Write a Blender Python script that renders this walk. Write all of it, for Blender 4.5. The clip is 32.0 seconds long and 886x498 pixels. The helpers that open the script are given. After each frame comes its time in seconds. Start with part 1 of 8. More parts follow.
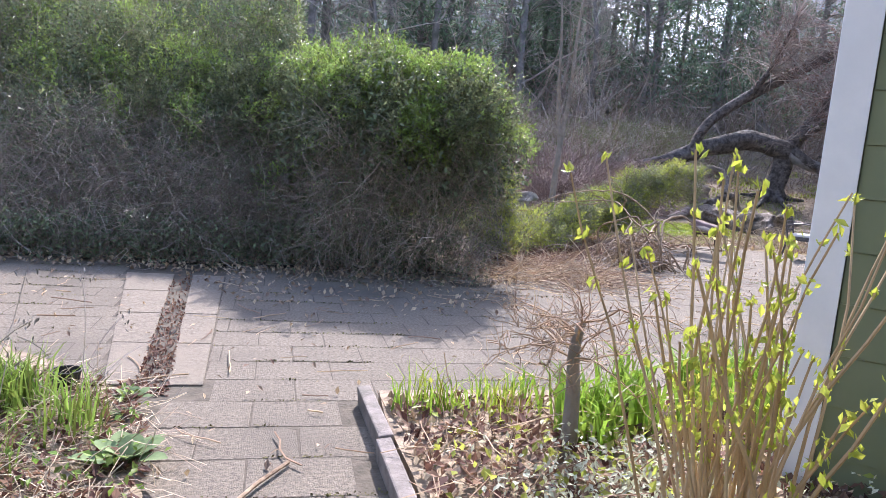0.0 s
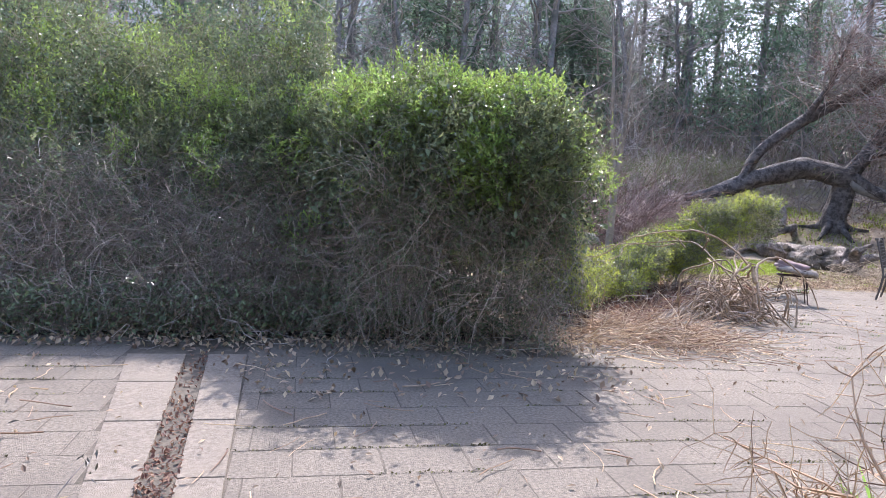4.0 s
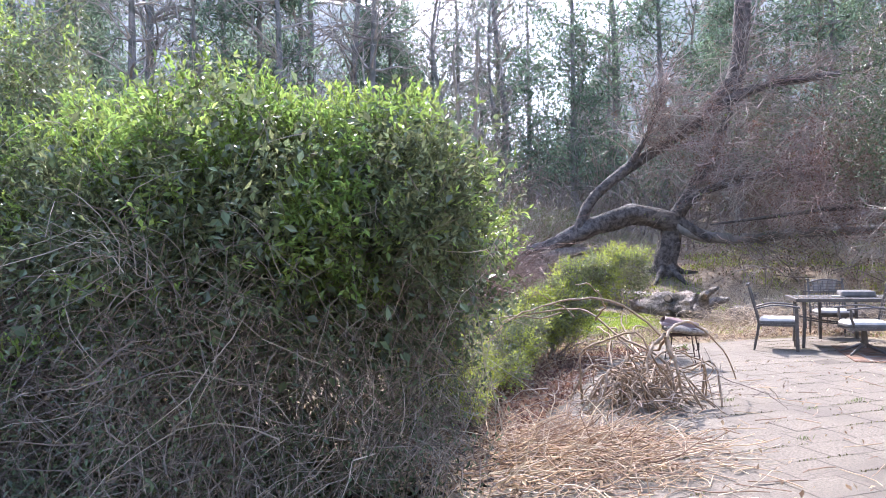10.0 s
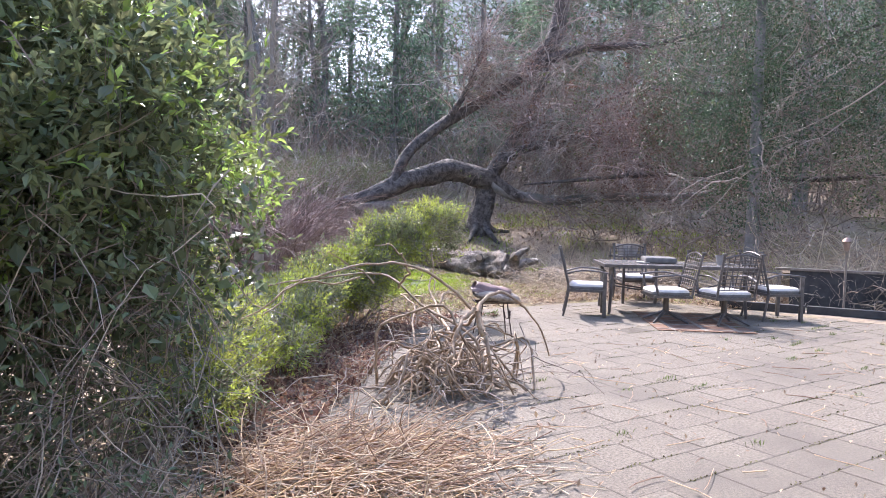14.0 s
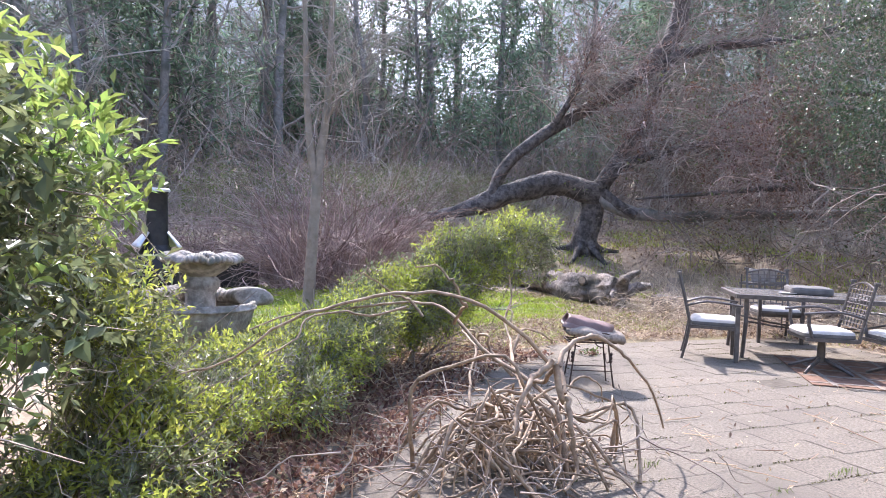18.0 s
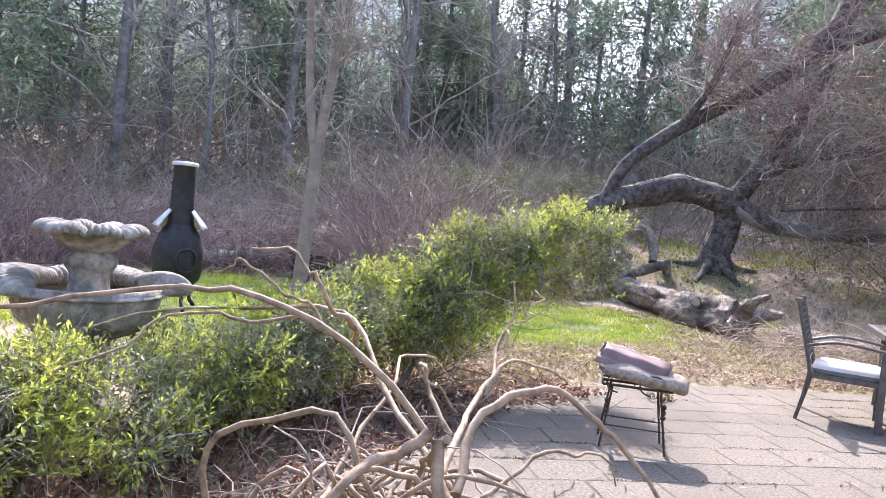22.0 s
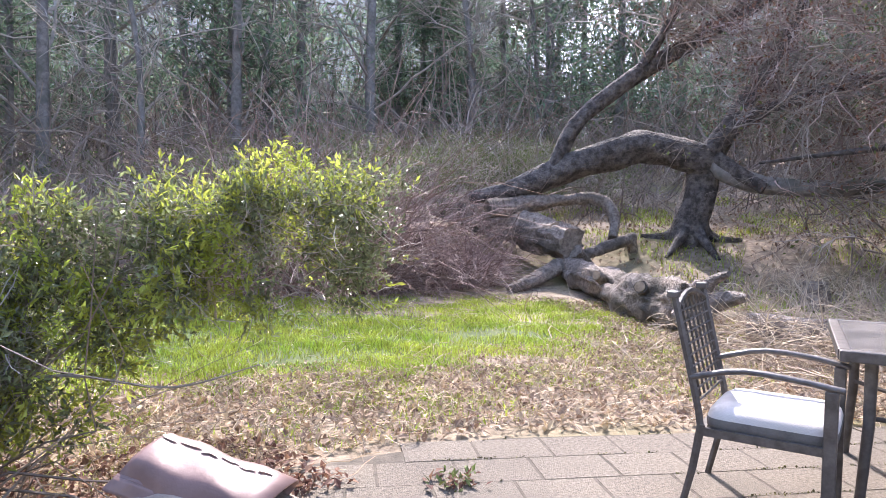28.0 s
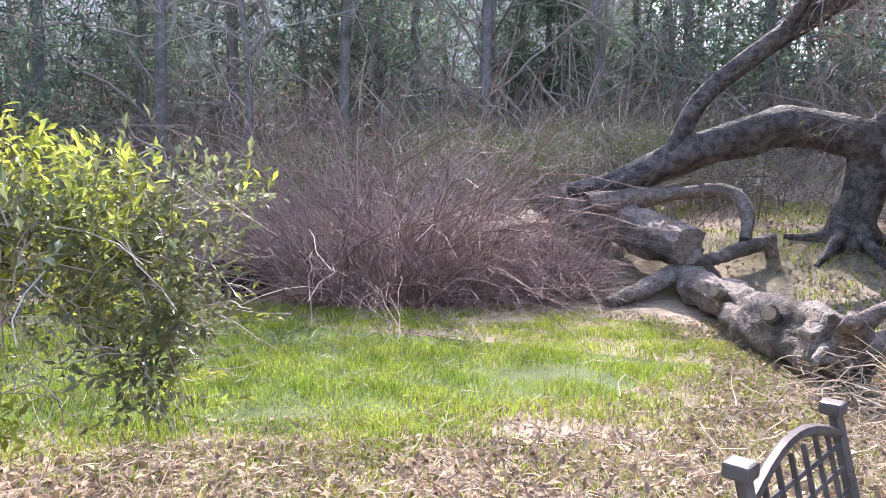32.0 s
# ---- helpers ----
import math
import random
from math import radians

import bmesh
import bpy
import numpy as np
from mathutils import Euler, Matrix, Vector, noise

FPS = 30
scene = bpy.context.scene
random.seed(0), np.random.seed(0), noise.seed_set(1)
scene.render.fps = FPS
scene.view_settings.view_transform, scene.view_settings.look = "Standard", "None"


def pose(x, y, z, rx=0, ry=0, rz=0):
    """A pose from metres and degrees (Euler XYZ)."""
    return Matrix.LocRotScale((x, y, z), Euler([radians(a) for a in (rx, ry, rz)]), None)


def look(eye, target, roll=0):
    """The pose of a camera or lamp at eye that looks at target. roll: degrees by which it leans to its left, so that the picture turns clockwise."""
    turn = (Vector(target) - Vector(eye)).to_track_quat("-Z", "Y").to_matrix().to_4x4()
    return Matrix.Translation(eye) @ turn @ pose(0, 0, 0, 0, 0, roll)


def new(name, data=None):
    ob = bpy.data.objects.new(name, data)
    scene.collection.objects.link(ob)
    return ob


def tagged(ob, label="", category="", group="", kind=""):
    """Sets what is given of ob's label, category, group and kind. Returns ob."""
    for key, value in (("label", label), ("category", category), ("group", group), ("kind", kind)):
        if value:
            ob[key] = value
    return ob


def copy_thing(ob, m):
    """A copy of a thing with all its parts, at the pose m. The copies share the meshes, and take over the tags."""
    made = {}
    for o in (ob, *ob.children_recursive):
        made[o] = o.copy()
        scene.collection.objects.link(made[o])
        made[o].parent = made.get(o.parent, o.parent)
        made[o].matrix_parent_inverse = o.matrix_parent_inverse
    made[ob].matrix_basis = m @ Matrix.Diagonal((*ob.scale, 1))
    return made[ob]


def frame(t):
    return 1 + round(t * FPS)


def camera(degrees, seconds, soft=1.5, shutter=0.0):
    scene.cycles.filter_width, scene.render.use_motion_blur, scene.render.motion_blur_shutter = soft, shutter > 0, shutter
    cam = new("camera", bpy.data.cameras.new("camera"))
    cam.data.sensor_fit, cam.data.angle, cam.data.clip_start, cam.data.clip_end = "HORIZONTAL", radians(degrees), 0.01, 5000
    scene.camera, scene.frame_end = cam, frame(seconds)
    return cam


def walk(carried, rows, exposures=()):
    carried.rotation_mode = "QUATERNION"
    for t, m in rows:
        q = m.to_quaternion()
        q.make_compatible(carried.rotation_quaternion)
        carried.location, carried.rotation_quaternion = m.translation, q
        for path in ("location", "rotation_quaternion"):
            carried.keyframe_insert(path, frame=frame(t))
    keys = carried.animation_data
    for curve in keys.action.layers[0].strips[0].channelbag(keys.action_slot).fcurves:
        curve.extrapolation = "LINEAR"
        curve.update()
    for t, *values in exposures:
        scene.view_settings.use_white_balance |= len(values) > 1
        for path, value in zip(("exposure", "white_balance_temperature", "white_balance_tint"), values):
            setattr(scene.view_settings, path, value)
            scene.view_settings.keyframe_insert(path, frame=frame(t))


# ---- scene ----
cam = camera(66.5, 32.0, soft=0.4, shutter=0.0)
PATH = [
    (0, (0.268, 0.379, 1.206), (0.757, 2.302, 0.951), 4.9),
    (0.5, (0.177, 0.47, 1.187), (0.716, 2.379, 0.938), 5.2),
    (1, (0.108, 0.521, 1.184), (0.598, 2.437, 0.891), 5.7),
    (1.5, (0.111, 0.66, 1.179), (0.485, 2.596, 0.844), 5.3),
    (2, (0.101, 0.85, 1.203), (0.353, 2.824, 1.009), 4.5),
    (2.5, (0.101, 1.097, 1.214), (0.36, 3.068, 0.992), 3.2),
    (3, (0.086, 1.285, 1.219), (0.482, 3.232, 0.993), 0.7),
    (3.5, (0.219, 1.458, 1.221), (0.646, 3.404, 1.041), 2.7),
    (5.5, (0.104, 2.211, 1.19), (0.456, 4.176, 1.07), 3.5),
    (6, (0.035, 2.37, 1.21), (0.25, 4.353, 1.063), 3.2),
    (6.5, (0.057, 2.597, 1.258), (0.281, 4.576, 1.081), 1.1),
    (6.7, (0.103, 2.665, 1.322), (0.422, 4.629, 1.122), 1.5),
    (7, (0.093, 2.793, 1.286), (0.513, 4.738, 1.094), 0.1),
    (7.5, (0.254, 2.998, 1.32), (0.717, 4.94, 1.207), 4.2),
    (8, (0.317, 3.239, 1.331), (0.773, 5.185, 1.258), 1.7),
    (8.5, (0.328, 3.412, 1.375), (1.036, 5.282, 1.339), -0.8),
    (9, (0.339, 3.479, 1.364), (1.125, 5.318, 1.345), -1.7),
    (9.5, (0.489, 3.592, 1.375), (1.282, 5.428, 1.344), -0.4),
    (10, (0.681, 3.73, 1.354), (1.565, 5.523, 1.397), -1.1),
    (10.5, (0.749, 3.824, 1.344), (1.853, 5.492, 1.374), -1.2),
    (11, (0.754, 3.964, 1.385), (2.103, 5.44, 1.411), 1.2),
    (11.5, (0.815, 4.037, 1.405), (2.193, 5.486, 1.425), 1.7),
    (12, (1.049, 4.139, 1.389), (2.395, 5.618, 1.413), -1.2),
    (12.5, (1.238, 4.269, 1.349), (2.568, 5.763, 1.364), -2.2),
    (13, (1.307, 4.422, 1.358), (2.622, 5.928, 1.307), -4.1),
    (13.5, (1.428, 4.614, 1.363), (2.812, 6.056, 1.292), -1.7),
    (14, (1.571, 4.668, 1.368), (2.895, 6.164, 1.271), 1.3),
    (14.5, (1.736, 4.808, 1.366), (2.982, 6.367, 1.247), 2.4),
    (16.5, (2.275, 5.366, 1.343), (3.503, 6.938, 1.201), 0.4),
    (17, (2.406, 5.566, 1.385), (3.594, 7.174, 1.354), -1.4),
    (17.5, (2.52, 5.695, 1.372), (3.73, 7.287, 1.356), 0.2),
    (18, (2.764, 5.667, 1.336), (3.831, 7.357, 1.282), 2.1),
    (18.5, (2.988, 5.782, 1.31), (3.904, 7.558, 1.244), 0.2),
    (19, (3.126, 6.005, 1.331), (4.107, 7.745, 1.251), 3.2),
    (19.5, (3.369, 6.114, 1.301), (4.322, 7.871, 1.244), 2.6),
    (20, (3.706, 6.153, 1.253), (4.627, 7.927, 1.196), 3.5),
    (20.5, (3.905, 6.293, 1.245), (4.881, 8.036, 1.152), 4.4),
    (21, (4.09, 6.468, 1.266), (5.122, 8.178, 1.156), 5.5),
    (21.5, (4.271, 6.531, 1.243), (5.26, 8.266, 1.135), 3.8),
    (22, (4.49, 6.541, 1.256), (5.175, 8.419, 1.197), 5.4),
    (22.5, (4.746, 6.769, 1.244), (5.33, 8.681, 1.189), 1.8),
    (23, (4.914, 6.947, 1.265), (5.561, 8.837, 1.174), 4.8),
    (23.5, (5.189, 6.985, 1.245), (5.812, 8.883, 1.158), 4.6),
    (24, (5.448, 7.097, 1.239), (6.027, 9.008, 1.121), 1.6),
    (24.3, (5.619, 7.278, 1.232), (6.309, 9.15, 1.09), 1.4),
    (24.5, (5.692, 7.369, 1.246), (6.499, 9.193, 1.096), 4.5),
    (25, (5.887, 7.5, 1.245), (6.711, 9.318, 1.117), 1.2),
    (25.5, (6.158, 7.533, 1.261), (6.933, 9.372, 1.119), 3.5),
    (27.5, (6.957, 7.952, 1.333), (7.669, 9.818, 1.226), 4.2),
    (28, (7.181, 8.151, 1.279), (7.802, 10.05, 1.187), 1.0),
    (28.5, (7.554, 8.56, 1.246), (8.199, 10.45, 1.142), 6.0),
    (29, (7.693, 8.584, 1.295), (8.332, 10.475, 1.169), 2.4),
    (29.5, (7.849, 8.447, 1.404), (8.304, 10.391, 1.279), 3.8),
    (30, (8.031, 8.686, 1.379), (8.386, 10.65, 1.256), -0.0),
    (30.5, (8.208, 9.129, 1.366), (8.562, 11.095, 1.262), 2.2),
    (31, (8.244, 9.258, 1.375), (8.605, 11.222, 1.276), 0.6),
    (31.5, (8.305, 9.288, 1.432), (8.644, 11.256, 1.328), 2.9),
    (32, (8.433, 9.591, 1.409), (8.664, 11.574, 1.279), 1.0),
]
walk(cam, [(t, look(eye, target, roll)) for t, eye, target, roll in PATH], [(0, 2.10, 6230, 21), (4, 2.18, 6230, 21), (7, 2.53, 6180, 21), (8.5, 2.63, 6180, 21), (11, 2.43, 6230, 21), (14, 2.36, 6280, 21), (20, 2.43, 6280, 21), (22, 2.51, 6380, 21), (25, 2.43, 6430, 21), (32, 2.46, 6480, 22)])

# ---- light ----
SUN_AZ, SUN_EL = 20.0, 45.5
world = bpy.data.worlds.new("world")
scene.world = world
world.use_nodes = True
wn = world.node_tree.nodes
sky = wn.new("ShaderNodeTexSky")
sky.sky_type = "NISHITA"
sky.sun_disc = False
sky.sun_elevation, sky.sun_rotation = radians(SUN_EL), radians(SUN_AZ)
sky.air_density, sky.dust_density, sky.ozone_density = 1.0, 1.5, 1.0
wn["Background"].inputs["Strength"].default_value = 0.15
world.node_tree.links.new(sky.outputs[0], wn["Background"].inputs["Color"])
sun = new("sun", bpy.data.lights.new("sun", "SUN"))
sun.data.energy, sun.data.angle, sun.data.color = 2.35, radians(0.53), (1.0, 0.965, 0.915)
_d = Vector((math.sin(radians(SUN_AZ)) * math.cos(radians(SUN_EL)), math.cos(radians(SUN_AZ)) * math.cos(radians(SUN_EL)), math.sin(radians(SUN_EL))))
sun.matrix_world = look(_d * 50, (0, 0, 0))

# ---- materials ----


def mat(name, c1, c2, scale=6.0, rough=0.85, bump=0.25, metal=0.0, stain=None, stain_scale=0.8, vary=0.0, island=0.0, thin=0.0, spec=0.3, fine=0.0, world_space=True, relief=0.01, sharp=(0.34, 0.66)):
    """A procedural surface: two colours by noise, a wider stain, grain relief; vary by object, island by loose piece; thin lets light through."""
    m = bpy.data.materials.new(name)
    m.use_nodes = True
    n, l = m.node_tree.nodes, m.node_tree.links
    n.clear()
    out = n.new("ShaderNodeOutputMaterial")
    bs = n.new("ShaderNodeBsdfPrincipled")
    bs.inputs["Roughness"].default_value = rough
    bs.inputs["Metallic"].default_value = metal
    bs.inputs["Specular IOR Level"].default_value = spec
    if world_space:
        co = n.new("ShaderNodeNewGeometry").outputs["Position"]
    else:
        co = n.new("ShaderNodeTexCoord").outputs["Object"]
    n1 = n.new("ShaderNodeTexNoise")
    n1.inputs["Scale"].default_value, n1.inputs["Detail"].default_value, n1.inputs["Roughness"].default_value = scale, 6, 0.65
    l.new(co, n1.inputs["Vector"])
    ramp = n.new("ShaderNodeValToRGB")
    ramp.color_ramp.elements[0].position, ramp.color_ramp.elements[1].position = sharp
    ramp.color_ramp.elements[0].color, ramp.color_ramp.elements[1].color = (*c1, 1), (*c2, 1)
    l.new(n1.outputs["Fac"], ramp.inputs["Fac"])
    col = ramp.outputs["Color"]
    if stain:
        n2 = n.new("ShaderNodeTexNoise")
        n2.inputs["Scale"].default_value, n2.inputs["Detail"].default_value = stain_scale, 4
        l.new(co, n2.inputs["Vector"])
        r2 = n.new("ShaderNodeValToRGB")
        r2.color_ramp.elements[0].position, r2.color_ramp.elements[1].position = 0.48, 0.68
        l.new(n2.outputs["Fac"], r2.inputs["Fac"])
        mx = n.new("ShaderNodeMix")
        mx.data_type = "RGBA"
        mx.inputs["B"].default_value = (*stain, 1)
        l.new(r2.outputs["Color"], mx.inputs["Factor"])
        l.new(col, mx.inputs["A"])
        col = mx.outputs["Result"]
    if vary or island:
        hsv = n.new("ShaderNodeHueSaturation")
        mp = n.new("ShaderNodeMapRange")
        k = vary or island
        mp.inputs["To Min"].default_value, mp.inputs["To Max"].default_value = 1 - k, 1 + k
        src = n.new("ShaderNodeObjectInfo").outputs["Random"] if vary else n.new("ShaderNodeNewGeometry").outputs["Random Per Island"]
        l.new(src, mp.inputs["Value"])
        l.new(mp.outputs["Result"], hsv.inputs["Value"])
        if island:
            mh = n.new("ShaderNodeMapRange")
            mh.inputs["To Min"].default_value, mh.inputs["To Max"].default_value = 0.5 - 0.035 * k, 0.5 + 0.035 * k
            l.new(src, mh.inputs["Value"])
            l.new(mh.outputs["Result"], hsv.inputs["Hue"])
        l.new(col, hsv.inputs["Color"])
        col = hsv.outputs["Color"]
    l.new(col, bs.inputs["Base Color"])
    if bump:
        nb = n.new("ShaderNodeTexNoise")
        nb.inputs["Scale"].default_value, nb.inputs["Detail"].default_value = fine or scale * 6, 8
        l.new(co, nb.inputs["Vector"])
        bp = n.new("ShaderNodeBump")
        bp.inputs["Strength"].default_value, bp.inputs["Distance"].default_value = bump, relief
        l.new(nb.outputs["Fac"], bp.inputs["Height"])
        l.new(bp.outputs["Normal"], bs.inputs["Normal"])
    if thin:
        tr = n.new("ShaderNodeBsdfTranslucent")
        l.new(col, tr.inputs["Color"])
        ms = n.new("ShaderNodeMixShader")
        ms.inputs["Fac"].default_value = thin
        l.new(bs.outputs[0], ms.inputs[1])
        l.new(tr.outputs[0], ms.inputs[2])
        l.new(ms.outputs[0], out.inputs["Surface"])
    else:
        l.new(bs.outputs[0], out.inputs["Surface"])
    return m


M_GROUND = mat("leaf_litter_soil", (0.14, 0.105, 0.075), (0.34, 0.265, 0.185), 9, stain=(0.16, 0.14, 0.06), stain_scale=0.5, bump=0.9, fine=45)
M_LAWN = mat("lawn_soil", (0.06, 0.08, 0.022), (0.105, 0.135, 0.035), 8, stain=(0.085, 0.125, 0.03), stain_scale=1.1, bump=0.8, fine=50)
M_SAND = mat("joint_dirt", (0.055, 0.047, 0.034), (0.12, 0.10, 0.075), 12, bump=0.6, fine=60)
M_PAVER = mat("weathered_paver", (0.106, 0.090, 0.070), (0.232, 0.199, 0.155), 55, stain=(0.132, 0.113, 0.090), stain_scale=0.9, vary=0.06, bump=1.0, fine=150, sharp=(0.36, 0.64))
M_PAVER_FAR = mat("weathered_paver_mass", (0.106, 0.090, 0.070), (0.232, 0.199, 0.155), 55, stain=(0.132, 0.113, 0.090), stain_scale=0.9, island=0.06, bump=1.0, fine=150, sharp=(0.36, 0.64))
M_SLAB = mat("aggregate_slab", (0.14, 0.117, 0.09), (0.26, 0.222, 0.175), 45, stain=(0.215, 0.182, 0.14), stain_scale=1.6, bump=0.8, fine=220)
M_BRICK = mat("pale_brick", (0.34, 0.25, 0.21), (0.48, 0.38, 0.33), 20, vary=0.15, bump=0.4)
M_EDGE = mat("mossy_concrete_edging", (0.13, 0.115, 0.10), (0.24, 0.21, 0.19), 12, stain=(0.08, 0.085, 0.06), bump=0.5)
M_SIDING = mat("green_painted_siding", (0.175, 0.20, 0.115), (0.195, 0.22, 0.13), 4, rough=0.6, bump=0.06, stain=(0.16, 0.185, 0.105))
M_TRIM = mat("white_painted_trim", (0.72, 0.73, 0.74), (0.80, 0.80, 0.80), 5, rough=0.55, bump=0.08, stain=(0.66, 0.67, 0.68))
M_ROOF = mat("grey_shingle", (0.08, 0.08, 0.085), (0.15, 0.15, 0.155), 20, bump=0.5)
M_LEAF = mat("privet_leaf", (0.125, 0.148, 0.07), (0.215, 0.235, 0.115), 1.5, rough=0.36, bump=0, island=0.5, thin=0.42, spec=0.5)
# darker copy of the privet leaf, for leaves that lie in shade
M_LEAF_DARK = mat("dark_shaded_leaf", (0.10, 0.135, 0.07), (0.17, 0.205, 0.105), 1.5, rough=0.4, bump=0, island=0.5, thin=0.35, spec=0.5)
M_LEAF_LIME = mat("young_lime_leaf", (0.27, 0.325, 0.05), (0.45, 0.475, 0.105), 2.0, rough=0.45, bump=0, island=0.4, thin=0.5, spec=0.4)
# brighter yellow-green copy of the privet leaf, with sunlight put into the colour
M_LEAF_SUNLIT = mat("fresh_sunlit_privet_leaf", (0.15, 0.235, 0.055), (0.32, 0.41, 0.105), 2.0, rough=0.4, bump=0, island=0.45, thin=0.45, spec=0.5)
M_LEAF_RUST = mat("rusty_dead_leaf", (0.13, 0.07, 0.05), (0.22, 0.12, 0.085), 2.0, rough=0.7, bump=0, island=0.5, thin=0.35)
M_LEAF_DRY = mat("dry_fallen_leaf", (0.24, 0.165, 0.11), (0.48, 0.365, 0.25), 3.0, rough=0.8, bump=0, island=0.5, thin=0.2)
M_NEEDLE = mat("pine_needle", (0.11, 0.165, 0.115), (0.19, 0.26, 0.16), 0.6, rough=0.6, bump=0, island=0.5, thin=0.55)
M_IVY = mat("dark_ivy_leaf", (0.05, 0.085, 0.045), (0.10, 0.15, 0.075), 1.2, rough=0.38, bump=0, island=0.4, thin=0.3, spec=0.5)
M_MOSS = mat("joint_moss", (0.06, 0.06, 0.025), (0.14, 0.125, 0.05), 20, rough=0.95, bump=0, island=0.5)
M_VINE_LEAF = mat("olive_vine_leaf", (0.09, 0.115, 0.04), (0.16, 0.19, 0.065), 1.0, rough=0.6, bump=0, island=0.45, thin=0.35)
M_GRASS = mat("spring_grass", (0.18, 0.265, 0.03), (0.39, 0.435, 0.065), 1.6, rough=0.5, bump=0, island=0.55, thin=0.45)
M_TALL = mat("rank_grass", (0.10, 0.18, 0.03), (0.25, 0.33, 0.07), 2.0, rough=0.5, bump=0, island=0.5, thin=0.4)
M_LILY = mat("strap_leaf", (0.16, 0.27, 0.03), (0.26, 0.38, 0.055), 2.5, rough=0.45, bump=0, island=0.3, thin=0.45)
M_STRAW = mat("dry_straw", (0.36, 0.28, 0.195), (0.60, 0.495, 0.37), 3, rough=0.75, bump=0, island=0.4, thin=0.1)
M_STRAW_RED = mat("reddish_cut_stem", (0.25, 0.155, 0.095), (0.48, 0.35, 0.23), 2.5, rough=0.75, bump=0, island=0.45)
M_TWIG = mat("grey_twig", (0.25, 0.22, 0.195), (0.44, 0.39, 0.345), 2, rough=0.85, bump=0, island=0.4)
M_TWIG_VEIL = mat("brown_twig", (0.19, 0.15, 0.12), (0.36, 0.30, 0.25), 2, rough=0.85, bump=0, island=0.5)
M_TWIG_RED = mat("reddish_bramble", (0.22, 0.155, 0.14), (0.44, 0.33, 0.295), 2, rough=0.7, bump=0, island=0.45)
M_CANE_DARK = mat("dark_red_cane", (0.14, 0.085, 0.075), (0.29, 0.19, 0.17), 2, rough=0.7, bump=0, island=0.5)
M_TWIG_TAN = mat("tan_cane", (0.30, 0.205, 0.11), (0.46, 0.34, 0.20), 5, rough=0.7, bump=0.1, island=0.25)
M_VINE = mat("stripped_vine_wood", (0.15, 0.10, 0.064), (0.40, 0.295, 0.20), 14, rough=0.75, bump=0.3, island=0.25, fine=60)
M_BARK = mat("grey_bark", (0.15, 0.14, 0.13), (0.29, 0.27, 0.25), 7, bump=1.0, fine=28, stain=(0.11, 0.115, 0.095), stain_scale=1.5)
M_BARK_LOG = mat("weathered_log_bark", (0.15, 0.12, 0.098), (0.42, 0.355, 0.30), 14, bump=1.0, fine=40, stain=(0.09, 0.078, 0.062), stain_scale=1.6, relief=0.06, sharp=(0.36, 0.66))
M_BARK_DARK = mat("old_dark_bark", (0.055, 0.047, 0.043), (0.165, 0.145, 0.13), 8, bump=1.0, fine=22, relief=0.06, sharp=(0.4, 0.62))
M_BARK_YOUNG = mat("young_smooth_bark", (0.18, 0.155, 0.125), (0.29, 0.25, 0.21), 10, bump=0.4, fine=60, stain=(0.2, 0.19, 0.16), stain_scale=3)
M_CUT = mat("cut_wood_end", (0.22, 0.16, 0.11), (0.36, 0.27, 0.18), 14, bump=0.4)
M_STONE = mat("lichened_cast_stone", (0.19, 0.17, 0.145), (0.40, 0.365, 0.32), 16, stain=(0.13, 0.125, 0.095), stain_scale=4.5, bump=0.8, fine=70, sharp=(0.38, 0.62))
M_IRON = mat("black_cast_iron", (0.018, 0.018, 0.02), (0.04, 0.038, 0.038), 10, rough=0.6, bump=0.3, metal=0.2, spec=0.4)
M_SOOT = mat("sooty_rusted_steel", (0.03, 0.028, 0.027), (0.085, 0.072, 0.065), 9, rough=0.95, bump=0.5, spec=0.15)
# pale colour paints the sun's sheen on the dark chiminea iron
M_SHEEN = mat("sunlit_iron_sheen", (0.5, 0.5, 0.5), (0.66, 0.66, 0.65), 10, rough=0.45, bump=0.1, metal=0.5)
M_FRAME = mat("dark_bronze_paint", (0.055, 0.047, 0.042), (0.12, 0.106, 0.097), 16, rough=0.42, bump=0.15, spec=0.5)
M_RUSTIRON = mat("rusty_wrought_iron", (0.035, 0.026, 0.022), (0.09, 0.055, 0.04), 20, rough=0.75, bump=0.3)
M_CUSHION = mat("pale_cushion_top", (0.46, 0.435, 0.40), (0.60, 0.57, 0.525), 9, rough=0.95, bump=0.25, stain=(0.44, 0.41, 0.365), stain_scale=5, fine=120)
M_CUSHION_SIDE = mat("dark_cushion_side", (0.10, 0.095, 0.09), (0.17, 0.16, 0.15), 9, rough=0.95, bump=0.25, fine=120)
M_PATTERN = mat("floral_grey_cushion", (0.15, 0.12, 0.095), (0.38, 0.315, 0.255), 26, rough=0.95, bump=0.3, stain=(0.27, 0.225, 0.18), stain_scale=6)
M_VINYL = mat("brown_vinyl_sheet", (0.15, 0.095, 0.083), (0.21, 0.135, 0.12), 6, rough=0.42, bump=0.12, stain=(0.23, 0.155, 0.135), stain_scale=4)
M_BACKING = mat("pale_torn_backing", (0.50, 0.42, 0.36), (0.66, 0.56, 0.49), 14, rough=0.9, bump=0.2)
M_TABLE = mat("smoked_glass_top", (0.10, 0.095, 0.09), (0.17, 0.16, 0.15), 5, rough=0.22, bump=0.04, stain=(0.24, 0.22, 0.20), stain_scale=4, spec=0.6)
M_RUG = mat("rusty_brown_mat", (0.11, 0.06, 0.04), (0.22, 0.13, 0.085), 12, rough=0.95, bump=0.4)
